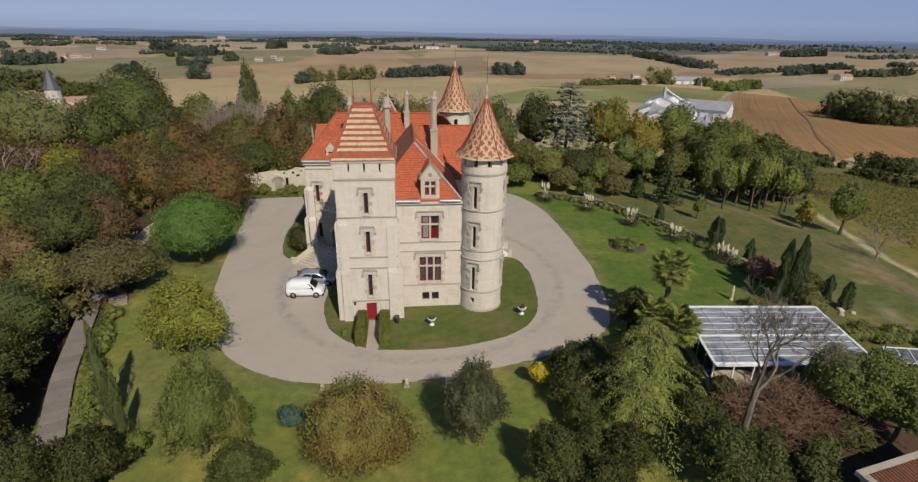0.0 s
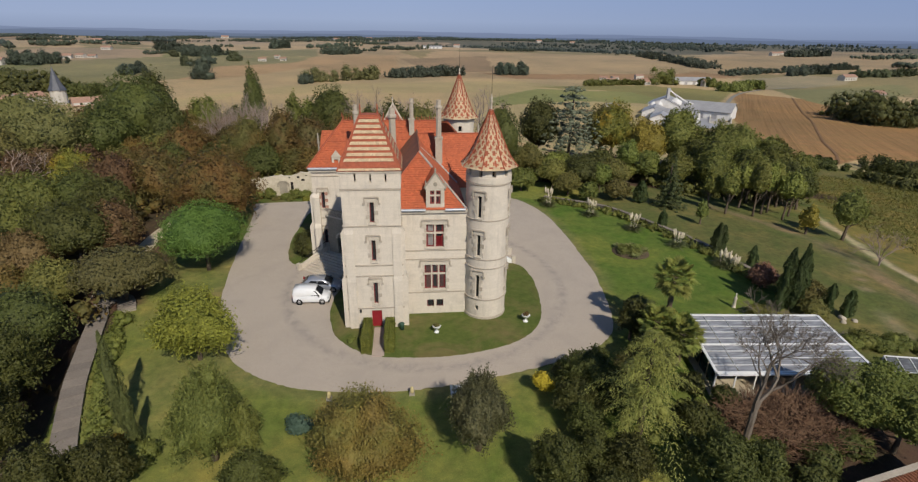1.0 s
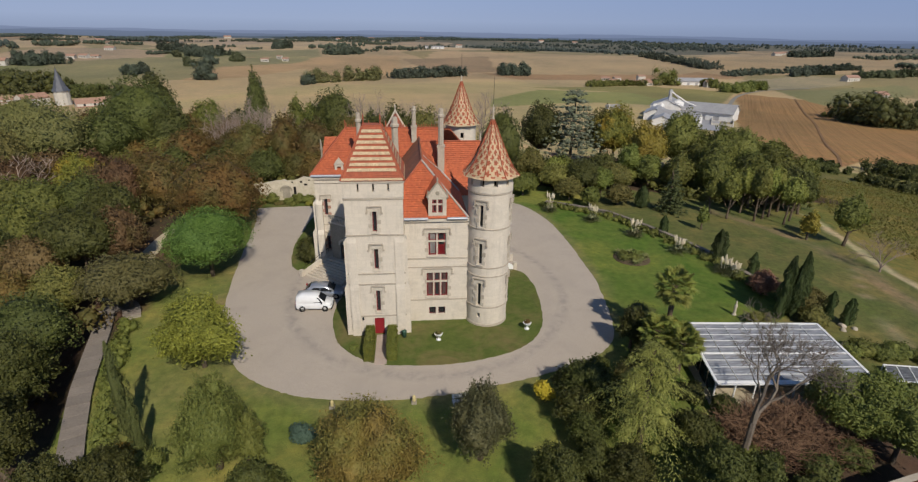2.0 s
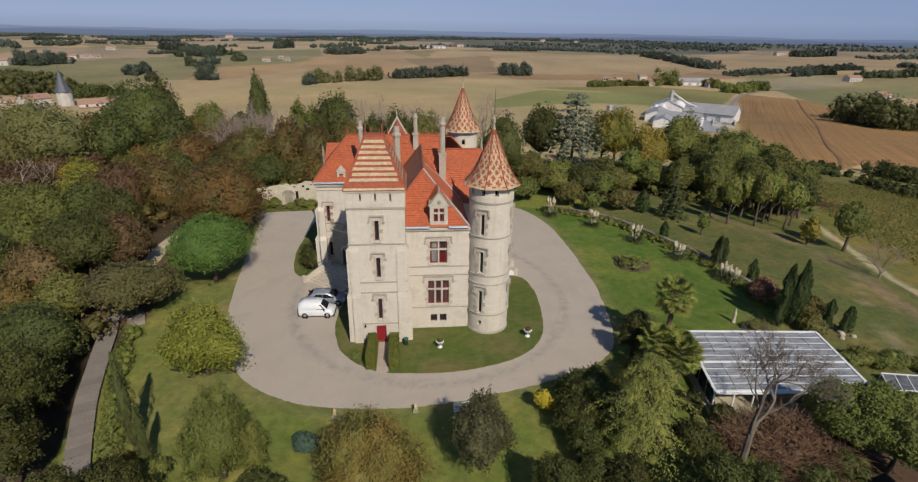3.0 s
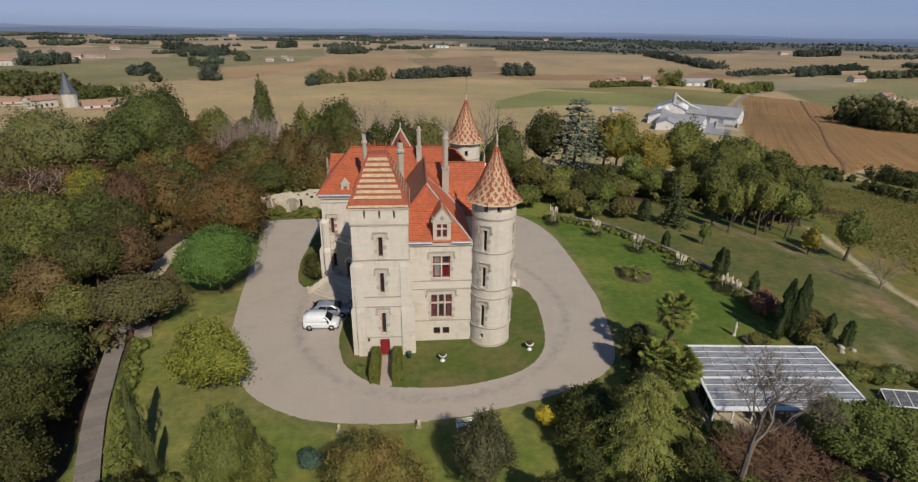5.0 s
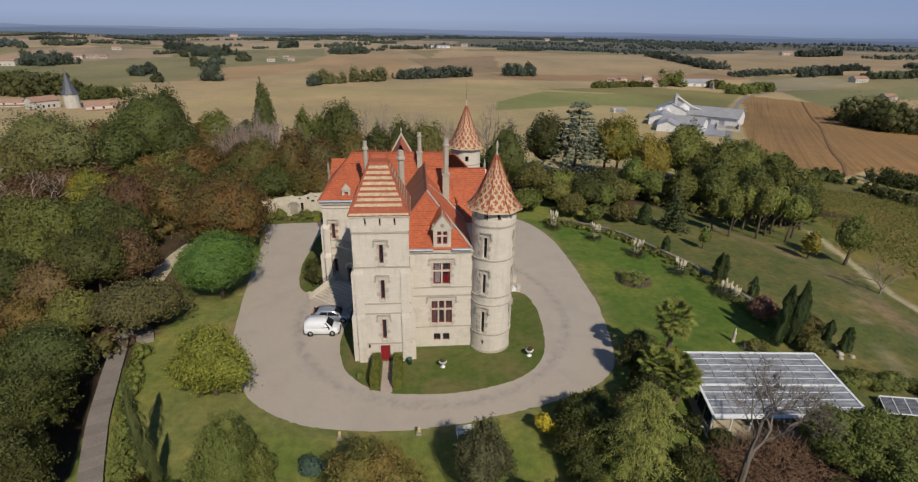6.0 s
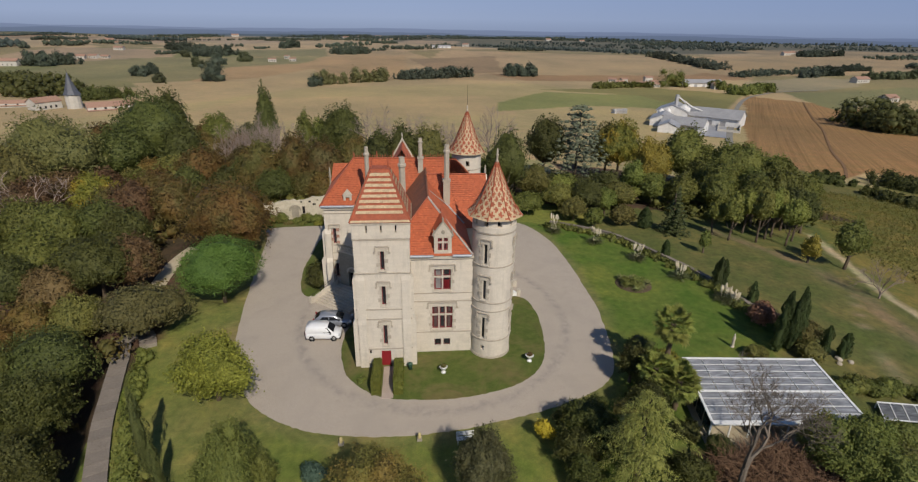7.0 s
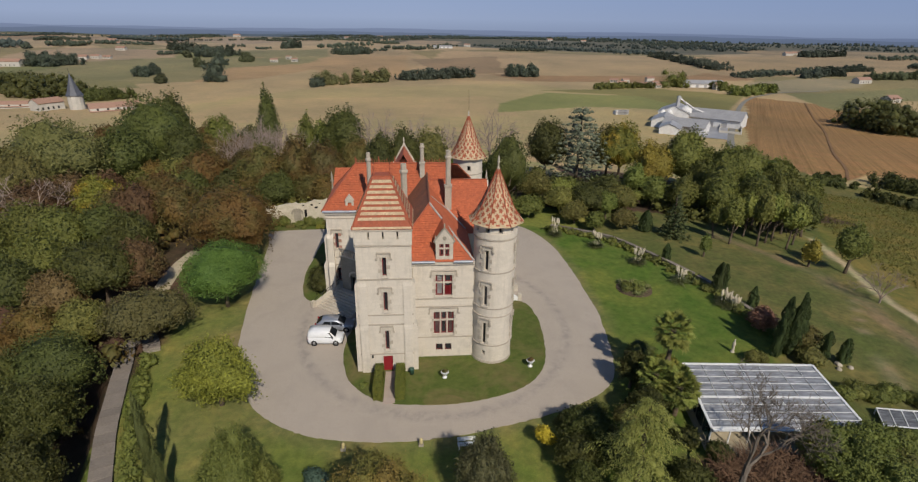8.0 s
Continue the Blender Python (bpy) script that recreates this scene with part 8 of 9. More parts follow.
bin_ = thing("waste_bin", (-1.15, 41.95, 0.09), "small dark green bin beside the tower door hedge", "bin")
bm = bmesh.new()
lathe(bm, [(0.2, 0), (0.24, 0.55), (0.24, 0.58)], 14)
part("body", bm, LEAD_GREEN, bin_, "", "", True)
bm = bmesh.new()
lathe(bm, [(0.26, 0.58), (0.26, 0.63), (0.12, 0.70), (0.02, 0.71)], 14)
part("lid", bm, LEAD_GREEN, bin_, "", "", True)


def urn(x, y, s, label):
    ob = thing("garden_urn", (x, y, 0.085), label, "urn", "urns on the turf")
    bm = bmesh.new()
    lathe(bm, [(0.30 * s, 0), (0.30 * s, 0.1 * s), (0.12 * s, 0.16 * s), (0.09 * s, 0.34 * s), (0.16 * s, 0.42 * s), (0.36 * s, 0.58 * s), (0.44 * s, 0.80 * s), (0.50 * s, 0.84 * s), (0.46 * s, 0.88 * s), (0.36 * s, 0.82 * s)], 20)
    part("bowl", bm, WHITE, ob, "", "", True)
    rng = np.random.RandomState(3)
    v, f, t = leafy(rng, [(0, 0, 0.95 * s), (0.15, 0.05, 0.9 * s), (-0.15, 0, 0.9 * s)], [0.26 * s, 0.2 * s, 0.2 * s], 260, 0.09, core=0.7)
    pl = new("plant", raw_mesh("plant", v, f, t, LEAF["brown"]))
    pl.parent = ob
    return ob


urn(2.05, 41.2, 0.8, "white stone urn with dry plant on the turf")
urn(10.75, 42.5, 0.85, "white stone urn with plant near the round tower")
OCHRE = grained("ochre_stone", (0.42, 0.34, 0.16), (0.58, 0.49, 0.27), 9, 0.85, 1.5, 0.3)
for x, y in ((-6.6, 32.5), (-0.35, 32.6)):
    ob = thing("garden_ornament", (x, y, 0.0), "small pale ochre stone ornament on the lawn edge", "garden ornament", "ornaments along the drive")
    bm = bmesh.new()
    box(bm, -0.2, 0.2, -0.2, 0.2, -0.05, 0.22)
    blunt(bm, 0.03)
    part("plinth", bm, STONE_GREY, ob)
    bm = bmesh.new()
    lathe(bm, [(0.13, 0.22), (0.17, 0.34), (0.12, 0.5), (0.15, 0.6), (0.05, 0.74)], 12)
    part("figure", bm, OCHRE, ob, "", "", True)
bench = thing("garden_bench", pose(3.35, 32.1, 0.0, 0, 0, 4), "white slatted garden bench facing the drive", "bench")
for k in range(3):
    bm = bmesh.new()
    box(bm, -0.75, 0.75, -0.22 + 0.15 * k, -0.10 + 0.15 * k, 0.42, 0.45)
    part("seat_slat", bm, WHITE, bench)
    bm = bmesh.new()
    box(bm, -0.75, 0.75, 0.24 + 0.02 * k, 0.27 + 0.02 * k, 0.52 + 0.13 * k, 0.61 + 0.13 * k)
    part("back_slat", bm, WHITE, bench)
for sx in (-0.65, 0.65):
    for y, h in ((-0.2, 0.42), (0.25, 0.88)):
        bm = bmesh.new()
        box(bm, sx - 0.03, sx + 0.03, y - 0.03, y + 0.03, -0.05, h)
        part("leg", bm, WHITE, bench)
shrub("blue_shrub", -8.0, 28.8, 2.4, 1.0, "blueleaf", "blue-green leafy shrub on the lawn", 0.08, 2600)
shrub("golden_shrub", 9.75, 31.9, 2.9, 0.9, "yellowbush", "bright golden yellow shrub by the drive", 0.09, 2600)
shrub("evergreen_shrub", -12.2, 60.3, 3.0, 2.4, "dark", "dark evergreen shrub in the bed by the steps", 0.12, 5000)
shrub("evergreen_shrub", -13.3, 63.6, 2.2, 1.8, "dark", "dark evergreen shrub in the bed by the steps", 0.12, 4000)
for x, y, h, r, k in ((-23.0, 83.6, 2.2, 1.2, "green"), (-20.4, 83.6, 1.1, 1.0, "lgreen"), (-18.9, 83.9, 1.9, 1.1, "green"), (-17.4, 83.8, 1.5, 1.2, "light"), (-15.6, 83.6, 1.3, 1.2, "yellow"), (-21.8, 82.9, 0.7, 0.9, "olive"), (-19.4, 82.6, 0.7, 1.0, "lgreen"), (-16.6, 82.5, 0.8, 1.1, "yellow"), (-25.0, 83.2, 2.0, 1.4, "lgreen")):
    shrub("flowering_shrub", x, y, h, r, k, "leafy green border plants before the old wall", 0.15, 1600, "border before the old wall")

bm = bmesh.new()
slab(bm, smooth_line([(-26.5, 81.2), (-22, 81.6), (-18, 81.9), (-15, 82.4), (-14.6, 85.6), (-20, 85.3), (-26.5, 84.6)], 6, True), -0.2, 0.09, 0.05)
tagged(part("lawn", bm, TURF, None), "strip of rough grass before the old wall", "lawn", kind="structure")

# statue on the lawn: a plain pale shape
bm = bmesh.new()
lathe(bm, [(0.32, 0), (0.32, 0.12), (0.22, 0.16), (0.24, 0.5), (0.20, 0.95), (0.27, 1.25), (0.20, 1.5), (0.09, 1.62), (0.13, 1.75), (0.10, 1.95), (0.02, 2.0)], 14)
bmesh.ops.transform(bm, matrix=Matrix.Translation((32.95, 43.8, -0.02)) @ Matrix.Diagonal((0.7, 0.7, 0.82, 1)) @ Matrix.Shear("XZ", 4, (0.10, 0)), verts=bm.verts)
tagged(part("garden_statue", bm, STONE_TRIM, None, "", "", True), "slim pale stone statue standing on the lawn", "statue")

# round bed with spiky plants
MULCH = grained("bark_mulch", (0.07, 0.05, 0.032), (0.13, 0.10, 0.065), 12, 0.95, 1.0, 0.7)
bed = thing("round_flower_bed", (28.0, 58.4, 0), "round bed of spiky yuccas on the lawn", "flower bed")
bm = bmesh.new()
lathe(bm, [(2.35, -0.1), (2.3, 0.08), (1.6, 0.2), (0.3, 0.28)], 28)
part("soil", bm, MULCH, bed)
YUCCA = leaf_mat("yucca_blades", (0.10, 0.12, 0.035), (0.28, 0.28, 0.10))


def blades(bm, c, n, length, w, rng, rise=0.6, sag=0.35):
    """Arching sword leaves from one crown."""
    for k in range(n):
        a = rng.rand() * 6.28
        e = rise * (0.3 + rng.rand())
        d = Vector((math.cos(a), math.sin(a), e)).normalized()
        s = Vector((-math.sin(a), math.cos(a), 0)) * w
        L = length * (0.7 + 0.5 * rng.rand())
        p = [Vector(c) + d * L * t - Vector((0, 0, sag * L * t * t)) for t in (0, 0.35, 0.7, 1.0)]
        v = []
        for q, m in zip(p, (0.6, 1, 0.7, 0.08)):
            v.append((bm.verts.new(q - s * m), bm.verts.new(q + s * m)))
        for (a0, a1), (b0, b1) in zip(v, v[1:]):
            bm.faces.new((a0, a1, b1, b0))


rng = np.random.RandomState(9)
for k in range(16):
    a, s = k * 2.4, 0.25 + 0.115 * k
    bm = bmesh.new()
    blades(bm, (math.cos(a) * s, math.sin(a) * s, 0.25), 52, 1.35 if k < 5 else 0.95, 0.05, rng, 1.1)
    part("yucca", bm, YUCCA, bed)

# palms beside the drive
PALMLEAF = leaf_mat("palm_fronds", (0.085, 0.115, 0.022), (0.29, 0.31, 0.066))
PALMTRUNK = grained("palm_trunk", (0.09, 0.065, 0.04), (0.19, 0.145, 0.10), 10, 0.95, 2.0, 0.9)


def palm(x, y, h, spread, seed, label="fan palm with a shaggy trunk beside the drive"):
    ob = thing("palm_tree", (x, y, land(x, y) - 0.05), label, "tree", "palms beside the drive")
    rng = np.random.RandomState(seed)
    bm = bmesh.new()
    lathe(bm, [(0.26, -0.2)] + [(0.20 + 0.05 * (k % 2), (h - spread * 0.4) * (k + 1) / 12) for k in range(12)], 10)
    part("trunk", bm, PALMTRUNK, ob)
    for k in range(34):
        a = k * 2.39996
        e = 1.2 - 2.0 * (k / 33)
        d = Vector((math.cos(a) * math.cos(e), math.sin(a) * math.cos(e), math.sin(e)))
        L = spread * (0.42 + 0.16 * rng.rand())
        bm = bmesh.new()
        root = Vector((0, 0, h - spread * 0.45))
        tip = root + d * L
        bar(bm, [root, root.lerp(tip, 0.5) + Vector((0, 0, 0.05)), tip], 0.025, 4, 0.5)
        side = d.cross(Vector((0, 0, 1))).normalized()
        up = side.cross(d).normalized()
        for j in range(19):        # the fan
            g = math.radians(-115 + 230 * j / 18)
            w = d * math.cos(g) + side * math.sin(g)
            q = tip + (w * 0.62 * (0.8 + 0.3 * rng.rand()) * spread / 1.8) - Vector((0, 0, 0.10 + 0.12 * rng.rand()))
            s = (d * -math.sin(g) + side * math.cos(g)) * 0.075
            m = tip.lerp(q, 0.55) + up * 0.05
            v = [bm.verts.new(z) for z in (tip, m - s, q, m + s)]
            bm.faces.new(v)
        part("frond", bm, PALMLEAF, ob)
    return ob


palm(22.7, 38.4, 7.6, 2.5, 1)
palm(20.6, 36.2, 4.4, 2.2, 2)
palm(22.2, 34.8, 4.0, 2.3, 3)
palm(22.9, 36.4, 3.4, 2.0, 4)

# ---- pool shelter with a glazed roof ----
POLY = tree_of("glazed_roof_sheet")[0]
nt = POLY.node_tree
b = nt.nodes["Principled BSDF"]
str_n = noise_of(nt, place(nt, (0.5, 2.5, 1)), 1.6, 5, 0.65)
nt.links.new(ramp(nt, str_n, [(0.3, (0.15, 0.155, 0.165)), (0.55, (0.28, 0.285, 0.30)), (0.8, (0.52, 0.52, 0.53))]), b.inputs["Base Color"])
b.inputs["Roughness"].default_value = 0.22
b.inputs["Specular IOR Level"].default_value = 0.7
SIDEGLASS = glass_mat("greenish_side_glass", (0.05, 0.10, 0.095), 0.08)
pool = thing("pool_shelter", (0, 0, 0), "long glazed pool shelter with white painted frame", "pool shelter")
TLc, TRc, BRc, BLc = (Vector(p) for p in ((25.0, 39.6, 1.85), (37.55, 38.6, 1.85), (36.3, 30.4, 1.62), (23.4, 31.3, 1.62)))
on = lambda u, v, dz=0.0: TLc.lerp(TRc, u).lerp(BLc.lerp(BRc, u), v) + Vector((0, 0, dz))


def rail(nm, p, q, w, h, parent, mat=WHITE):
    d = (q - p)
    m = Matrix.Translation(p) @ d.to_track_quat("X", "Z").to_matrix().to_4x4()
    bm = bmesh.new()
    box(bm, 0, d.length, -w / 2, w / 2, -h / 2, h / 2, m)
    return part(nm, bm, mat, parent)


NV, NU = 9, 7
for j in range(NV):
    for i in range(NU):
        bm = bmesh.new()
        g = 0.004
        v = [bm.verts.new(on(a, c, 0.01 * ((i + j) % 2))) for a, c in ((i / NU + g, j / NV + g), ((i + 1) / NU - g, j / NV + g), ((i + 1) / NU - g, (j + 1) / NV - g), (i / NU + g, (j + 1) / NV - g))]
        f = bm.faces.new(v[::-1])
        r = bmesh.ops.extrude_face_region(bm, geom=[f])
        bmesh.ops.translate(bm, verts=[x for x in r["geom"] if isinstance(x, bmesh.types.BMVert)], vec=(0, 0, -0.02))
        bmesh.ops.recalc_face_normals(bm, faces=bm.faces)
        part("roof_pane", bm, POLY, pool)
for j in range(NV + 1):
    big = j in (0, NV) or j == 5
    rail("purlin", on(0, j / NV, 0.03), on(1, j / NV, 0.03), 0.20 if big else 0.05, 0.10 if big else 0.04, pool, WHITE)
for i in range(NU + 1):
    edge = i in (0, NU)
    rail("rafter", on(i / NU, 0.0, 0.035), on(i / NU, 1, 0.035), 0.22 if edge else 0.022, 0.09 if edge else 0.03, pool, WHITE)
rail("gutter", on(0, 1.015, -0.02), on(1, 1.015, -0.02), 0.36, 0.12, pool)
for i in range(9):
    for v0 in (0, 1):
        p = on(i / 8, v0)
        rail("post", Vector((p.x, p.y, -0.3)), Vector((p.x, p.y, p.z - 0.06)), 0.10, 0.10, pool)
for i in range(8):
    for v0 in (0,):
        p, q = on((i + 0.06) / 8, v0), on((i + 0.94) / 8, v0)
        bm = bmesh.new()
        v = [bm.verts.new(x) for x in (Vector((p.x, p.y, 0.05)), Vector((q.x, q.y, 0.05)), q - Vector((0, 0, 0.1)), p - Vector((0, 0, 0.1)))]
        bm.faces.new(v)
        bmesh.ops.solidify(bm, geom=bm.faces[:], thickness=0.012)
        part("side_pane", bm, SIDEGLASS, pool)
for j in range(5):
    for u0 in (0, 1):
        p, q = on(u0, (j + 0.06) / 5), on(u0, (j + 0.94) / 5)
        bm = bmesh.new()
        v = [bm.verts.new(x) for x in (Vector((p.x, p.y, 0.05)), Vector((q.x, q.y, 0.05)), q - Vector((0, 0, 0.1)), p - Vector((0, 0, 0.1)))]
        bm.faces.new(v)
        bmesh.ops.solidify(bm, geom=bm.faces[:], thickness=0.012)
        part("side_pane", bm, SIDEGLASS, pool)
PAVE = grained("sandy_paving", (0.36, 0.30, 0.20), (0.52, 0.45, 0.33), 6, 0.9, 0.6, 0.4)
bm = bmesh.new()
slab(bm, [(22.6, 29.6), (37.6, 28.8), (38.6, 39.4), (24.4, 40.4)], -0.2, 0.03)
tagged(part("terrace", bm, PAVE), "sandy paved terrace round the pool shelter", "terrace", kind="structure")
# low glazed frame beyond it
fr = thing("cold_frame", (0, 0, 0), "low glazed garden frame with white bars", "cold frame")
A, B = Vector((41.0, 34.3, 0.15)), Vector((48.5, 33.2, -0.1))
C, D = Vector((47.4, 31.2, -0.25)), Vector((40.0, 32.3, 0.0))
gz = lambda u, v: A.lerp(B, u).lerp(D.lerp(C, u), v)
for i in range(7):
    bm = bmesh.new()
    v = [bm.verts.new(gz(a, c)) for a, c in ((i / 7 + 0.01, 0.02), ((i + 1) / 7 - 0.01, 0.02), ((i + 1) / 7 - 0.01, 0.98), (i / 7 + 0.01, 0.98))]
    bm.faces.new(v[::-1])
    bmesh.ops.solidify(bm, geom=bm.faces[:], thickness=0.015)
    part("pane", bm, POLY, fr)
for i in range(8):
    rail("bar", gz(i / 7, 0) + Vector((0, 0, 0.03)), gz(i / 7, 1) + Vector((0, 0, 0.03)), 0.06, 0.05, fr)
    if i in (0, 3, 7):
        for v0 in (0, 1):
            p = gz(i / 7, v0)
            rail("post", Vector((p.x, p.y, land(p.x, p.y) - 0.2)), p, 0.08, 0.08, fr)
for v0 in (0, 1):
    rail("edge_rail", gz(0, v0) + Vector((0, 0, 0.035)), gz(1, v0) + Vector((0, 0, 0.035)), 0.10, 0.07, fr)

# ---- garden walls ----
def coped_wall(name, pts, w, z0, top, label, step, body, cope, rough=0.03, seed=1):
    """A wall along a plan line, with its coping stones as pieces."""
    rnd = random.Random(seed)
    line = smooth_line(pts, 10)
    ob = thing(name, (0, 0, 0), label, "wall", kind="structure")
    bm = bmesh.new()
    L, R_ = [], []
    for i, (x, y) in enumerate(line):
        a, b = Vector((*line[max(0, i - 1)], 0)), Vector((*line[min(len(line) - 1, i + 1)], 0))
        n = (b - a).normalized().cross(Vector((0, 0, 1))) * w / 2
        L.append(Vector((x, y, 0)) - n)
        R_.append(Vector((x, y, 0)) + n)
    rows = [[bm.verts.new(q) for q in (Vector((l.x, l.y, z0 + min(0, land(l.x, l.y)))), Vector((l.x, l.y, top - 0.1)), Vector((r.x, r.y, top - 0.1)), Vector((r.x, r.y, z0 + min(0, land(r.x, r.y)))))] for l, r in zip(L, R_)]
    for a, b in zip(rows, rows[1:]):
        for k in range(3):
            bm.faces.new((a[k], a[k + 1], b[k + 1], b[k]))
    bm.faces.new(rows[0])
    bm.faces.new(rows[-1][::-1])
    bmesh.ops.recalc_face_normals(bm, faces=bm.faces)
    part("masonry", bm, body, ob)
    for i in range(0, len(line) - step, step):
        bm = bmesh.new()
        j = i + step
        dz = rnd.uniform(-rough, rough)
        k = 1.06
        q = []
        for t in (i, j):
            c = (L[t] + R_[t]) / 2
            q += [c + (L[t] - c) * k, c + (R_[t] - c) * k]
        g = (q[2] - q[0]).normalized() * 0.03
        base = [q[0] + g, q[1] + g, q[3] - g, q[2] - g]
        v = [bm.verts.new(p + Vector((0, 0, z + dz))) for z in (top - 0.1, top + 0.04) for p in base]
        for f in ((3, 2, 1, 0), (4, 5, 6, 7), (0, 1, 5, 4), (1, 2, 6, 5), (2, 3, 7, 6), (3, 0, 4, 7)):
            bm.faces.new([v[x] for x in f])
        bmesh.ops.recalc_face_normals(bm, faces=bm.faces)
        part("coping_stone", bm, cope, ob)
    return ob


coped_wall("wall_terrace", [(-17.5, 17.5), (-20.4, 23.0), (-22.9, 27.9), (-24.6, 31.5), (-26.4, 35.6), (-27.6, 39.0), (-28.8, 42.4), (-30.0, 46.0), (-30.9, 48.2), (-30.4, 49.9), (-29.2, 49.4), (-28.0, 47.2)], 1.5, -3.2, 0.28, "broad grey stone retaining wall with slab coping", 3, STONE_GREY, COPING, 0.02, 2)
coped_wall("wall_garden", [(22.5, 81.5), (26.2, 79.2), (31, 75.8), (34.2, 69.9), (36.9, 64), (38.9, 58.4), (39.6, 53), (40.6, 49.6), (42.5, 45)], 0.55, -1.2, 0.5, "low grey stone garden wall along the lawn", 4, STONE_GREY, COPING, 0.02, 4)

ruin = thing("wall_old", (0, 0, 0), "old lime-washed wall with a walled arch and ragged top", "wall", kind="structure")
rnd = random.Random(8)
bm = bmesh.new()
n = 26
xs = [-28 + 13.5 * k / n for k in range(n + 1)]
tops = [2.9 + 0.085 * (x + 28) + 0.10 * math.sin(k * 0.7) + rnd.uniform(-0.22, 0.12) for k, x in enumerate(xs)]
fr_, bk = [[[bm.verts.new((x, 84.6 + 0.12 * (x + 28) + dy, z)) for z in (-0.3, t)] for x, t in zip(xs, tops)] for dy in (0, 0.55)]
for k in range(n):
    bm.faces.new((fr_[k][0], fr_[k + 1][0], fr_[k + 1][1], fr_[k][1]))
    bm.faces.new((bk[k][0], bk[k][1], bk[k + 1][1], bk[k + 1][0]))
    bm.faces.new((fr_[k][1], fr_[k + 1][1], bk[k + 1][1], bk[k][1]))
part("masonry", bm, RUBBLE, ruin)
face = lambda x: 84.6 + 0.12 * (x + 28)
bm = bmesh.new()
for k in range(9):
    a = math.pi * k / 8
    box(bm, -0.16, 0.16, -0.12, 0.12, -0.13, 0.13, Matrix.Translation((-21.0 + 0.85 * math.cos(a), face(-21.0) + 0.1 * math.cos(a) - 0.03, 1.75 + 0.7 * math.sin(a))) @ pose(0, 0, 0, 0, -math.degrees(a) + 90, 7))
part("arch", bm, STONE_GREY, ruin)
# openings and holes where stones have fallen out: solid blocks, all but the arch painted shade-black
for x, w, z0, z1 in ((-21.0, 0.62, 0.3, 2.2), (-19.6, 0.22, 1.0, 2.3), (-19.9, 0.16, 2.95, 3.2), (-18.5, 0.2, 2.9, 3.25), (-17.8, 0.28, 2.4, 2.75), (-17.2, 0.15, 3.2, 3.4), (-24.6, 0.14, 1.9, 2.1)):
    bm = bmesh.new()
    box(bm, -w, w, -0.012, 0.3, z0, z1, Matrix.Translation((x, face(x), 0)) @ pose(0, 0, 0, 0, 0, 6.8))
    blunt(bm, 0.02)
    part("opening", bm, DARKROOM if w < 0.5 else STONE_GREY, ruin)
lane("road_gate", [(-33.4, 73.5), (-33.9, 70), (-33.9, 66.5), (-33.4, 62), (-32.8, 57), (-32.9, 51)], 2.0, PAVE, "pale lane outside the garden beyond the pine")

# pampas grass along the wall
PLUME = grained("pampas_plume", (0.50, 0.43, 0.31), (0.70, 0.62, 0.48), 12, 0.95, 2.0, 0.4)
BLADE = leaf_mat("pampas_blades", (0.06, 0.075, 0.026), (0.17, 0.18, 0.07))
for i, (x, y, h) in enumerate(((22.2, 77.4, 3.4), (27.5, 72.3, 2.9), (31.6, 66.1, 2.7), (35.0, 59.9, 2.4), (37.6, 53.6, 2.3), (38.3, 52.6, 2.0))):
    ob = thing("pampas_grass", (x, y, land(x, y)), "clump of pampas grass with cream plumes by the wall", "grass", "pampas along the garden wall")
    rng = np.random.RandomState(60 + i)
    bm = bmesh.new()
    blades(bm, (0, 0, 0), 260, 2.1, 0.045, rng, 1.7, 0.5)
    part("blades", bm, BLADE, ob, "", "stuff")
    for k in range(8):
        a, l = k * 2.4, 0.04 + 0.18 * rng.rand()
        foot = Vector((math.cos(a) * 0.28, math.sin(a) * 0.28, 0.1))
        top = foot + Vector((math.cos(a) * l, math.sin(a) * l, 1)).normalized() * h * (0.74 + 0.2 * rng.rand())
        d = (top - foot).normalized()
        bm = bmesh.new()
        bar(bm, [foot, foot.lerp(top, 0.66)], 0.012, 4)
        lathe(bm, [(0.02, 0), (0.10, 0.14), (0.13, 0.34), (0.10, 0.6), (0.03, 0.85)], 7)
        bmesh.ops.transform(bm, matrix=Matrix.Translation(top - d * 0.8) @ d.to_track_quat("Z", "Y").to_matrix().to_4x4(), verts=bm.verts[-35:])
        for q in range(26):
            p = top - d * (0.85 * rng.rand())
            e = p + Vector(rng.normal(size=3) * 0.13) + d * 0.10
            v = [bm.verts.new(z) for z in (p, p + Vector((0.04, 0.03, 0.05)), e)]
            bm.faces.new(v)
        part("plume", bm, PLUME, ob)
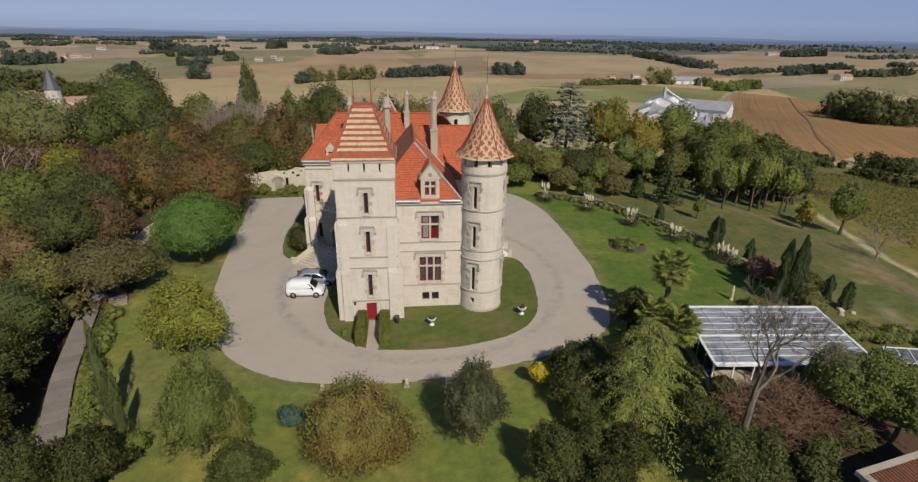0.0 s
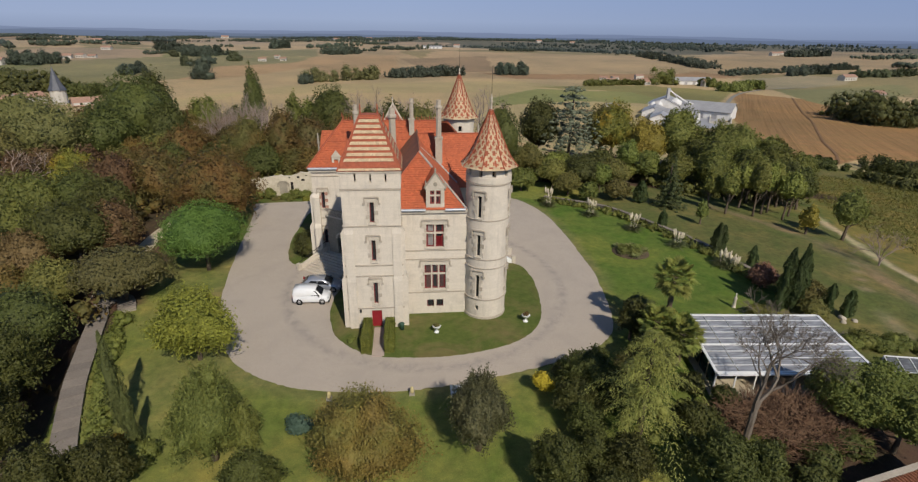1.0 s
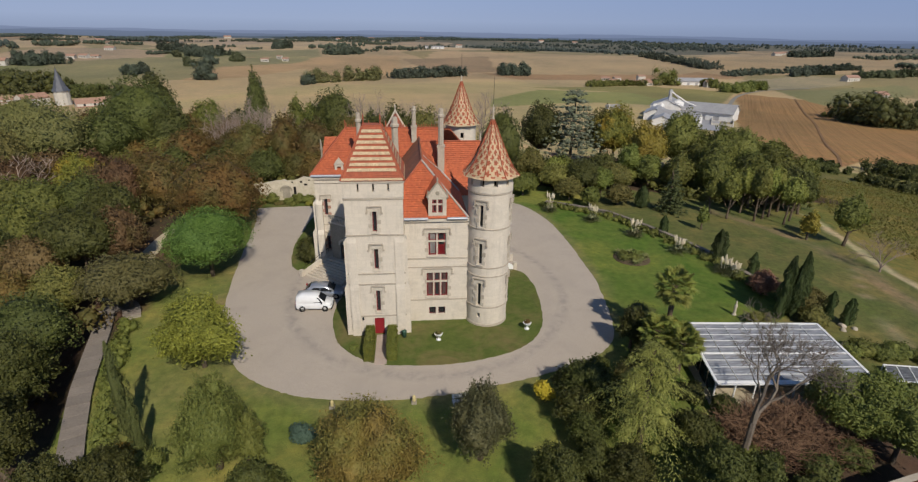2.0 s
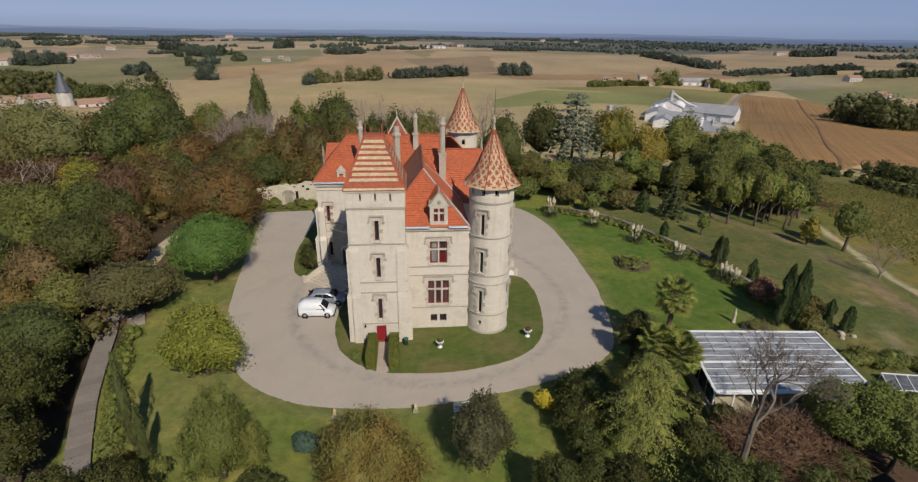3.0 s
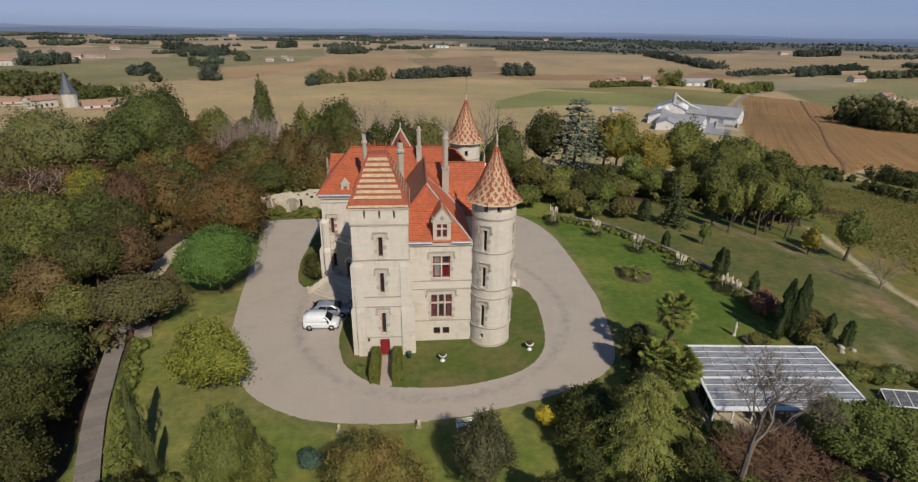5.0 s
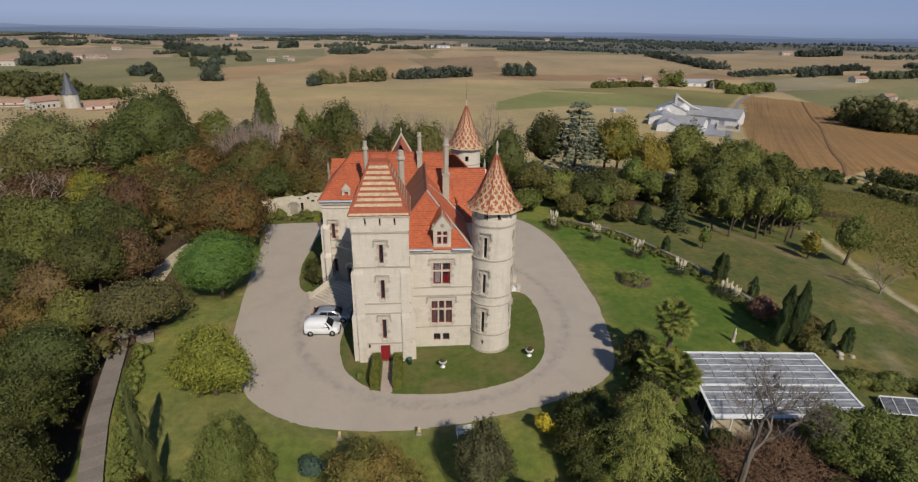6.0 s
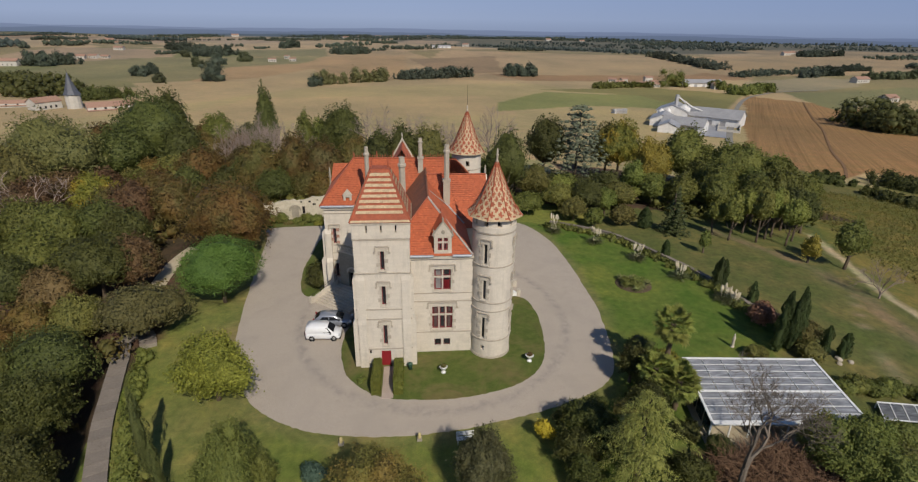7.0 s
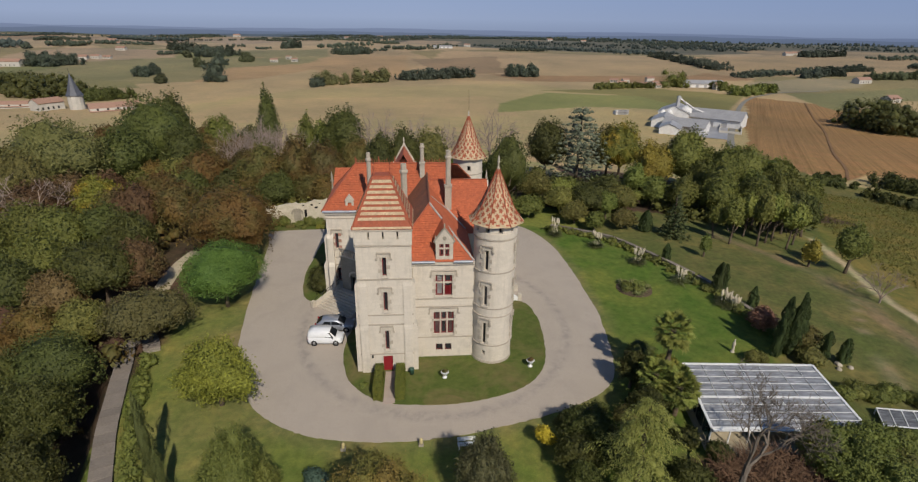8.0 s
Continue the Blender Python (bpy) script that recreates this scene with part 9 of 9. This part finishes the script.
# low planting at the foot of the wall
rng = np.random.RandomState(31)
c, q = [], []
for x, y in smooth_line([(22, 80), (25.3, 78.4), (30, 75.0), (33.2, 69.5), (35.8, 63.7), (37.8, 58.2), (38.6, 53), (39.5, 49.6)], 16):
    for k in range(2):
        if rng.rand() < 0.75:
            c.append((x + rng.normal() * 0.4, y + rng.normal() * 0.4, land(x, y) + 0.2 + 0.15 * rng.rand()))
            q.append(0.3 + 0.35 * rng.rand())
v, f, t = leafy(rng, c, q, 9000, 0.13, core=0.75)
tagged(new("border_planting", raw_mesh("border_planting", v, f, t, LEAF["green"])), "low green border plants at the wall foot", "plants", "", "stuff")

# creeper and low shrubs along the foot of the terrace wall
c, q = [], []
for x, y in smooth_line([(-19.0, 24.0), (-21.4, 28.4), (-23.1, 32.0), (-24.9, 36.2), (-26.2, 39.8), (-27.4, 43.4), (-28.0, 45.6)], 12):
    for k in range(2):
        c.append((x + abs(rng.normal()) * 0.35, y + rng.normal() * 0.3, 0.15 + 0.45 * rng.rand()))
        q.append(0.3 + 0.4 * rng.rand())
v, f, t = leafy(rng, c, q, 9000, 0.085, core=0.7)
tagged(new("creeper", raw_mesh("creeper", v, f, t, LEAF["green"])), "tangled creeper along the terrace wall", "creeper", "", "stuff")

TWIG_RED = grained("cut_branches", (0.125, 0.070, 0.040), (0.24, 0.150, 0.095), 6, 0.9, 0.6, 0.2)
# leafless tree over a heap of cut branches
ob = thing("bare_tree", pose(21.7, 24.8, -0.05, -4, 4, 0), "leafless grey-barked tree with forked limbs beside the shelter", "tree")
part_me = bare_mesh("bare_crown", 83, 9.6, 2.8, BARK_GREY, 6, 0.46, 2, 0.34, 0.95)
tw = new("bare_crown", part_me)
tw.parent = ob
rng = np.random.RandomState(14)
bm = bmesh.new()
for k in range(3400):
    a, s = rng.rand() * 6.28, math.sqrt(rng.rand())
    x, y = 26.2 + math.cos(a) * s * 5.8, 26.6 + math.sin(a) * s * 2.9
    z = 2.5 * (1 - s * s) * rng.rand() + 0.05
    d = Vector((rng.normal(), rng.normal(), 0.25 + 0.5 * rng.rand())).normalized()
    L = 0.6 + 1.3 * rng.rand()
    p = Vector((x, y, z))
    bar(bm, [p, p + d * L * 0.5 + Vector((0, 0, 0.12)), p + d * L], 0.018 + 0.012 * rng.rand(), 3, 0.4)
tagged(part("brushwood_heap", bm, TWIG_RED), "tangled heap of brown cut branches under the bare tree", "brushwood", "", "stuff")

# tiled outbuilding at the near corner of the garden
ob = thing("outbuilding", pose(29.1, 20.5, 0, 0, 0, 12), "low outbuilding with a cream-edged clay tile roof", "shed")
bm = bmesh.new()
box(bm, -2.9, 4.0, -4.0, 0.5, -1.0, 1.3)
part("wall", bm, STONE_GREY, ob)
bm = bmesh.new()
box(bm, -3.2, 4.3, 0.35, 0.75, 1.3, 1.62)
blunt(bm, 0.03)
part("parapet", bm, STONE_BAND, ob)
bm = bmesh.new()
box(bm, -3.2, -2.7, -4.2, 0.345, 1.3, 1.58)
part("parapet", bm, STONE_GREY, ob)
bm = bmesh.new()
slope(bm, (-2.65, -4.2, 0.95), (4.3, -4.2, 0.95), (4.3, 0.3, 1.55), (-2.65, 0.3, 1.55), 14)
for k in range(28):
    x = -2.6 + 0.25 * k
    bar(bm, [(x, -4.2, 1.02), (x, 0.3, 1.60)], 0.07, 5)
part("roof", bm, TILE_OLD, ob)

for x, y, h, r, k in ((24.6, 21.6, 1.8, 1.6, "dark"), (26.4, 23.6, 1.6, 1.5, "dark"), (22.4, 24.0, 1.7, 1.6, "green"), (29.5, 24.6, 1.8, 1.7, "dark"), (21.5, 31.5, 1.6, 1.3, "dark"), (21.0, 38.6, 2.2, 1.6, "green"), (22.6, 36.9, 2.0, 1.6, "dark"), (24.2, 41.2, 1.8, 1.4, "yellow"), (34.8, 30.0, 2.6, 1.9, "dark"), (23.4, 29.6, 1.6, 1.3, "dark"), (37.6, 28.4, 2.0, 1.6, "green"), (40.4, 30.6, 1.4, 1.6, "green"), (39.8, 41.4, 2.2, 1.5, "olive"), (-19.6, 27.8, 1.8, 1.1, "yellow"), (-17.6, 27.2, 2.0, 1.0, "lgreen"), (-19.2, 25.6, 2.0, 1.3, "brown")):
    shrub("evergreen_shrub", x, y, h, r, k, "dense green shrub near the pool shelter" if x > 0 else "bushy shrub among the slim cypresses", 0.10, 2500, "shrubs round the shelter" if x > 0 else "shrubs by the terrace")
for x, y, h, r, k in ((17.7, 33.4, 2.5, 1.7, "olive"), (22.3, 42.8, 2.5, 1.7, "dark"), (34.4, 41.9, 1.4, 1.2, "olive")):
    shrub("clipped_shrub", x, y, h, r, k, "rounded clipped shrub near the pool shelter", 0.07, 5200, "clipped shrubs")
for x, y, h, r in ((27.2, 58.1, 1.15, 1.3), (28.8, 58.8, 1.05, 1.3), (28.2, 57.6, 0.9, 1.1)):
    shrub("bedding_plants", x, y, h, r, "light", "dense green plants filling the round bed", 0.11, 1500, "plants of the round bed")
for x, y, h, r in ((39.2, 36.2, 1.5, 1.2), (40.9, 36.8, 1.7, 1.4), (42.6, 36.2, 1.5, 1.3), (44.4, 36.4, 1.7, 1.4), (46.4, 35.6, 1.3, 1.2)):
    shrub("evergreen_shrub", x, y, h, r, "green", "dense green shrub of the hedge behind the shelter", 0.09, 2400, "hedge behind the shelter")

# rocks by the small cypresses
for i, (x, y, s) in enumerate(((43.2, 41.4, 0.4), (44.2, 40.9, 0.3), (42.6, 40.6, 0.28))):
    bm = bmesh.new()
    bmesh.ops.create_icosphere(bm, subdivisions=2, radius=s)
    for v in bm.verts:
        v.co *= 1 + 0.25 * noise.noise(v.co * 3 + Vector((i, 0, 0)))
        v.co.z *= 0.8
    r = part("rock", bm, STONE_BAND)
    r.location = (x, y, land(x, y) + 0.2 * s)
    tagged(r, "pale rock among the small cypresses", "rock", "rocks by the cypresses")

# undergrowth of the wood
rng = np.random.RandomState(77)
for (x0, x1, y0, y1, n, hmax, kind) in ((-75, -30, 26, 84, 420, 3.2, "brown"), (-62, -14, 88, 118, 300, 3.4, "olive"), (2, 40, 90, 118, 200, 2.6, "dark"), (40, 84, 98, 118, 220, 3.0, "dark"), (46, 78, 87, 98, 70, 2.6, "green")):
    c, q = [], []
    for k in range(n):
        x, y = rng.uniform(x0, x1), rng.uniform(y0, y1)
        if abs(x + 34.6) < 3.6 and 42 < y < 84:
            continue
        r = 0.9 + 1.3 * rng.rand()
        c.append((x, y, land(x, y) + r * 0.5 + rng.rand() * (hmax - 2)))
        q.append(r)
    v, f, t = leafy(rng, c, q, n * 45, 0.28, core=0.55, flat=0.8, kite=False)
    tagged(new("undergrowth", raw_mesh("undergrowth", v, f, t, LEAF[kind])), "dense undergrowth beneath the trees of the wood", "undergrowth", "", "stuff")
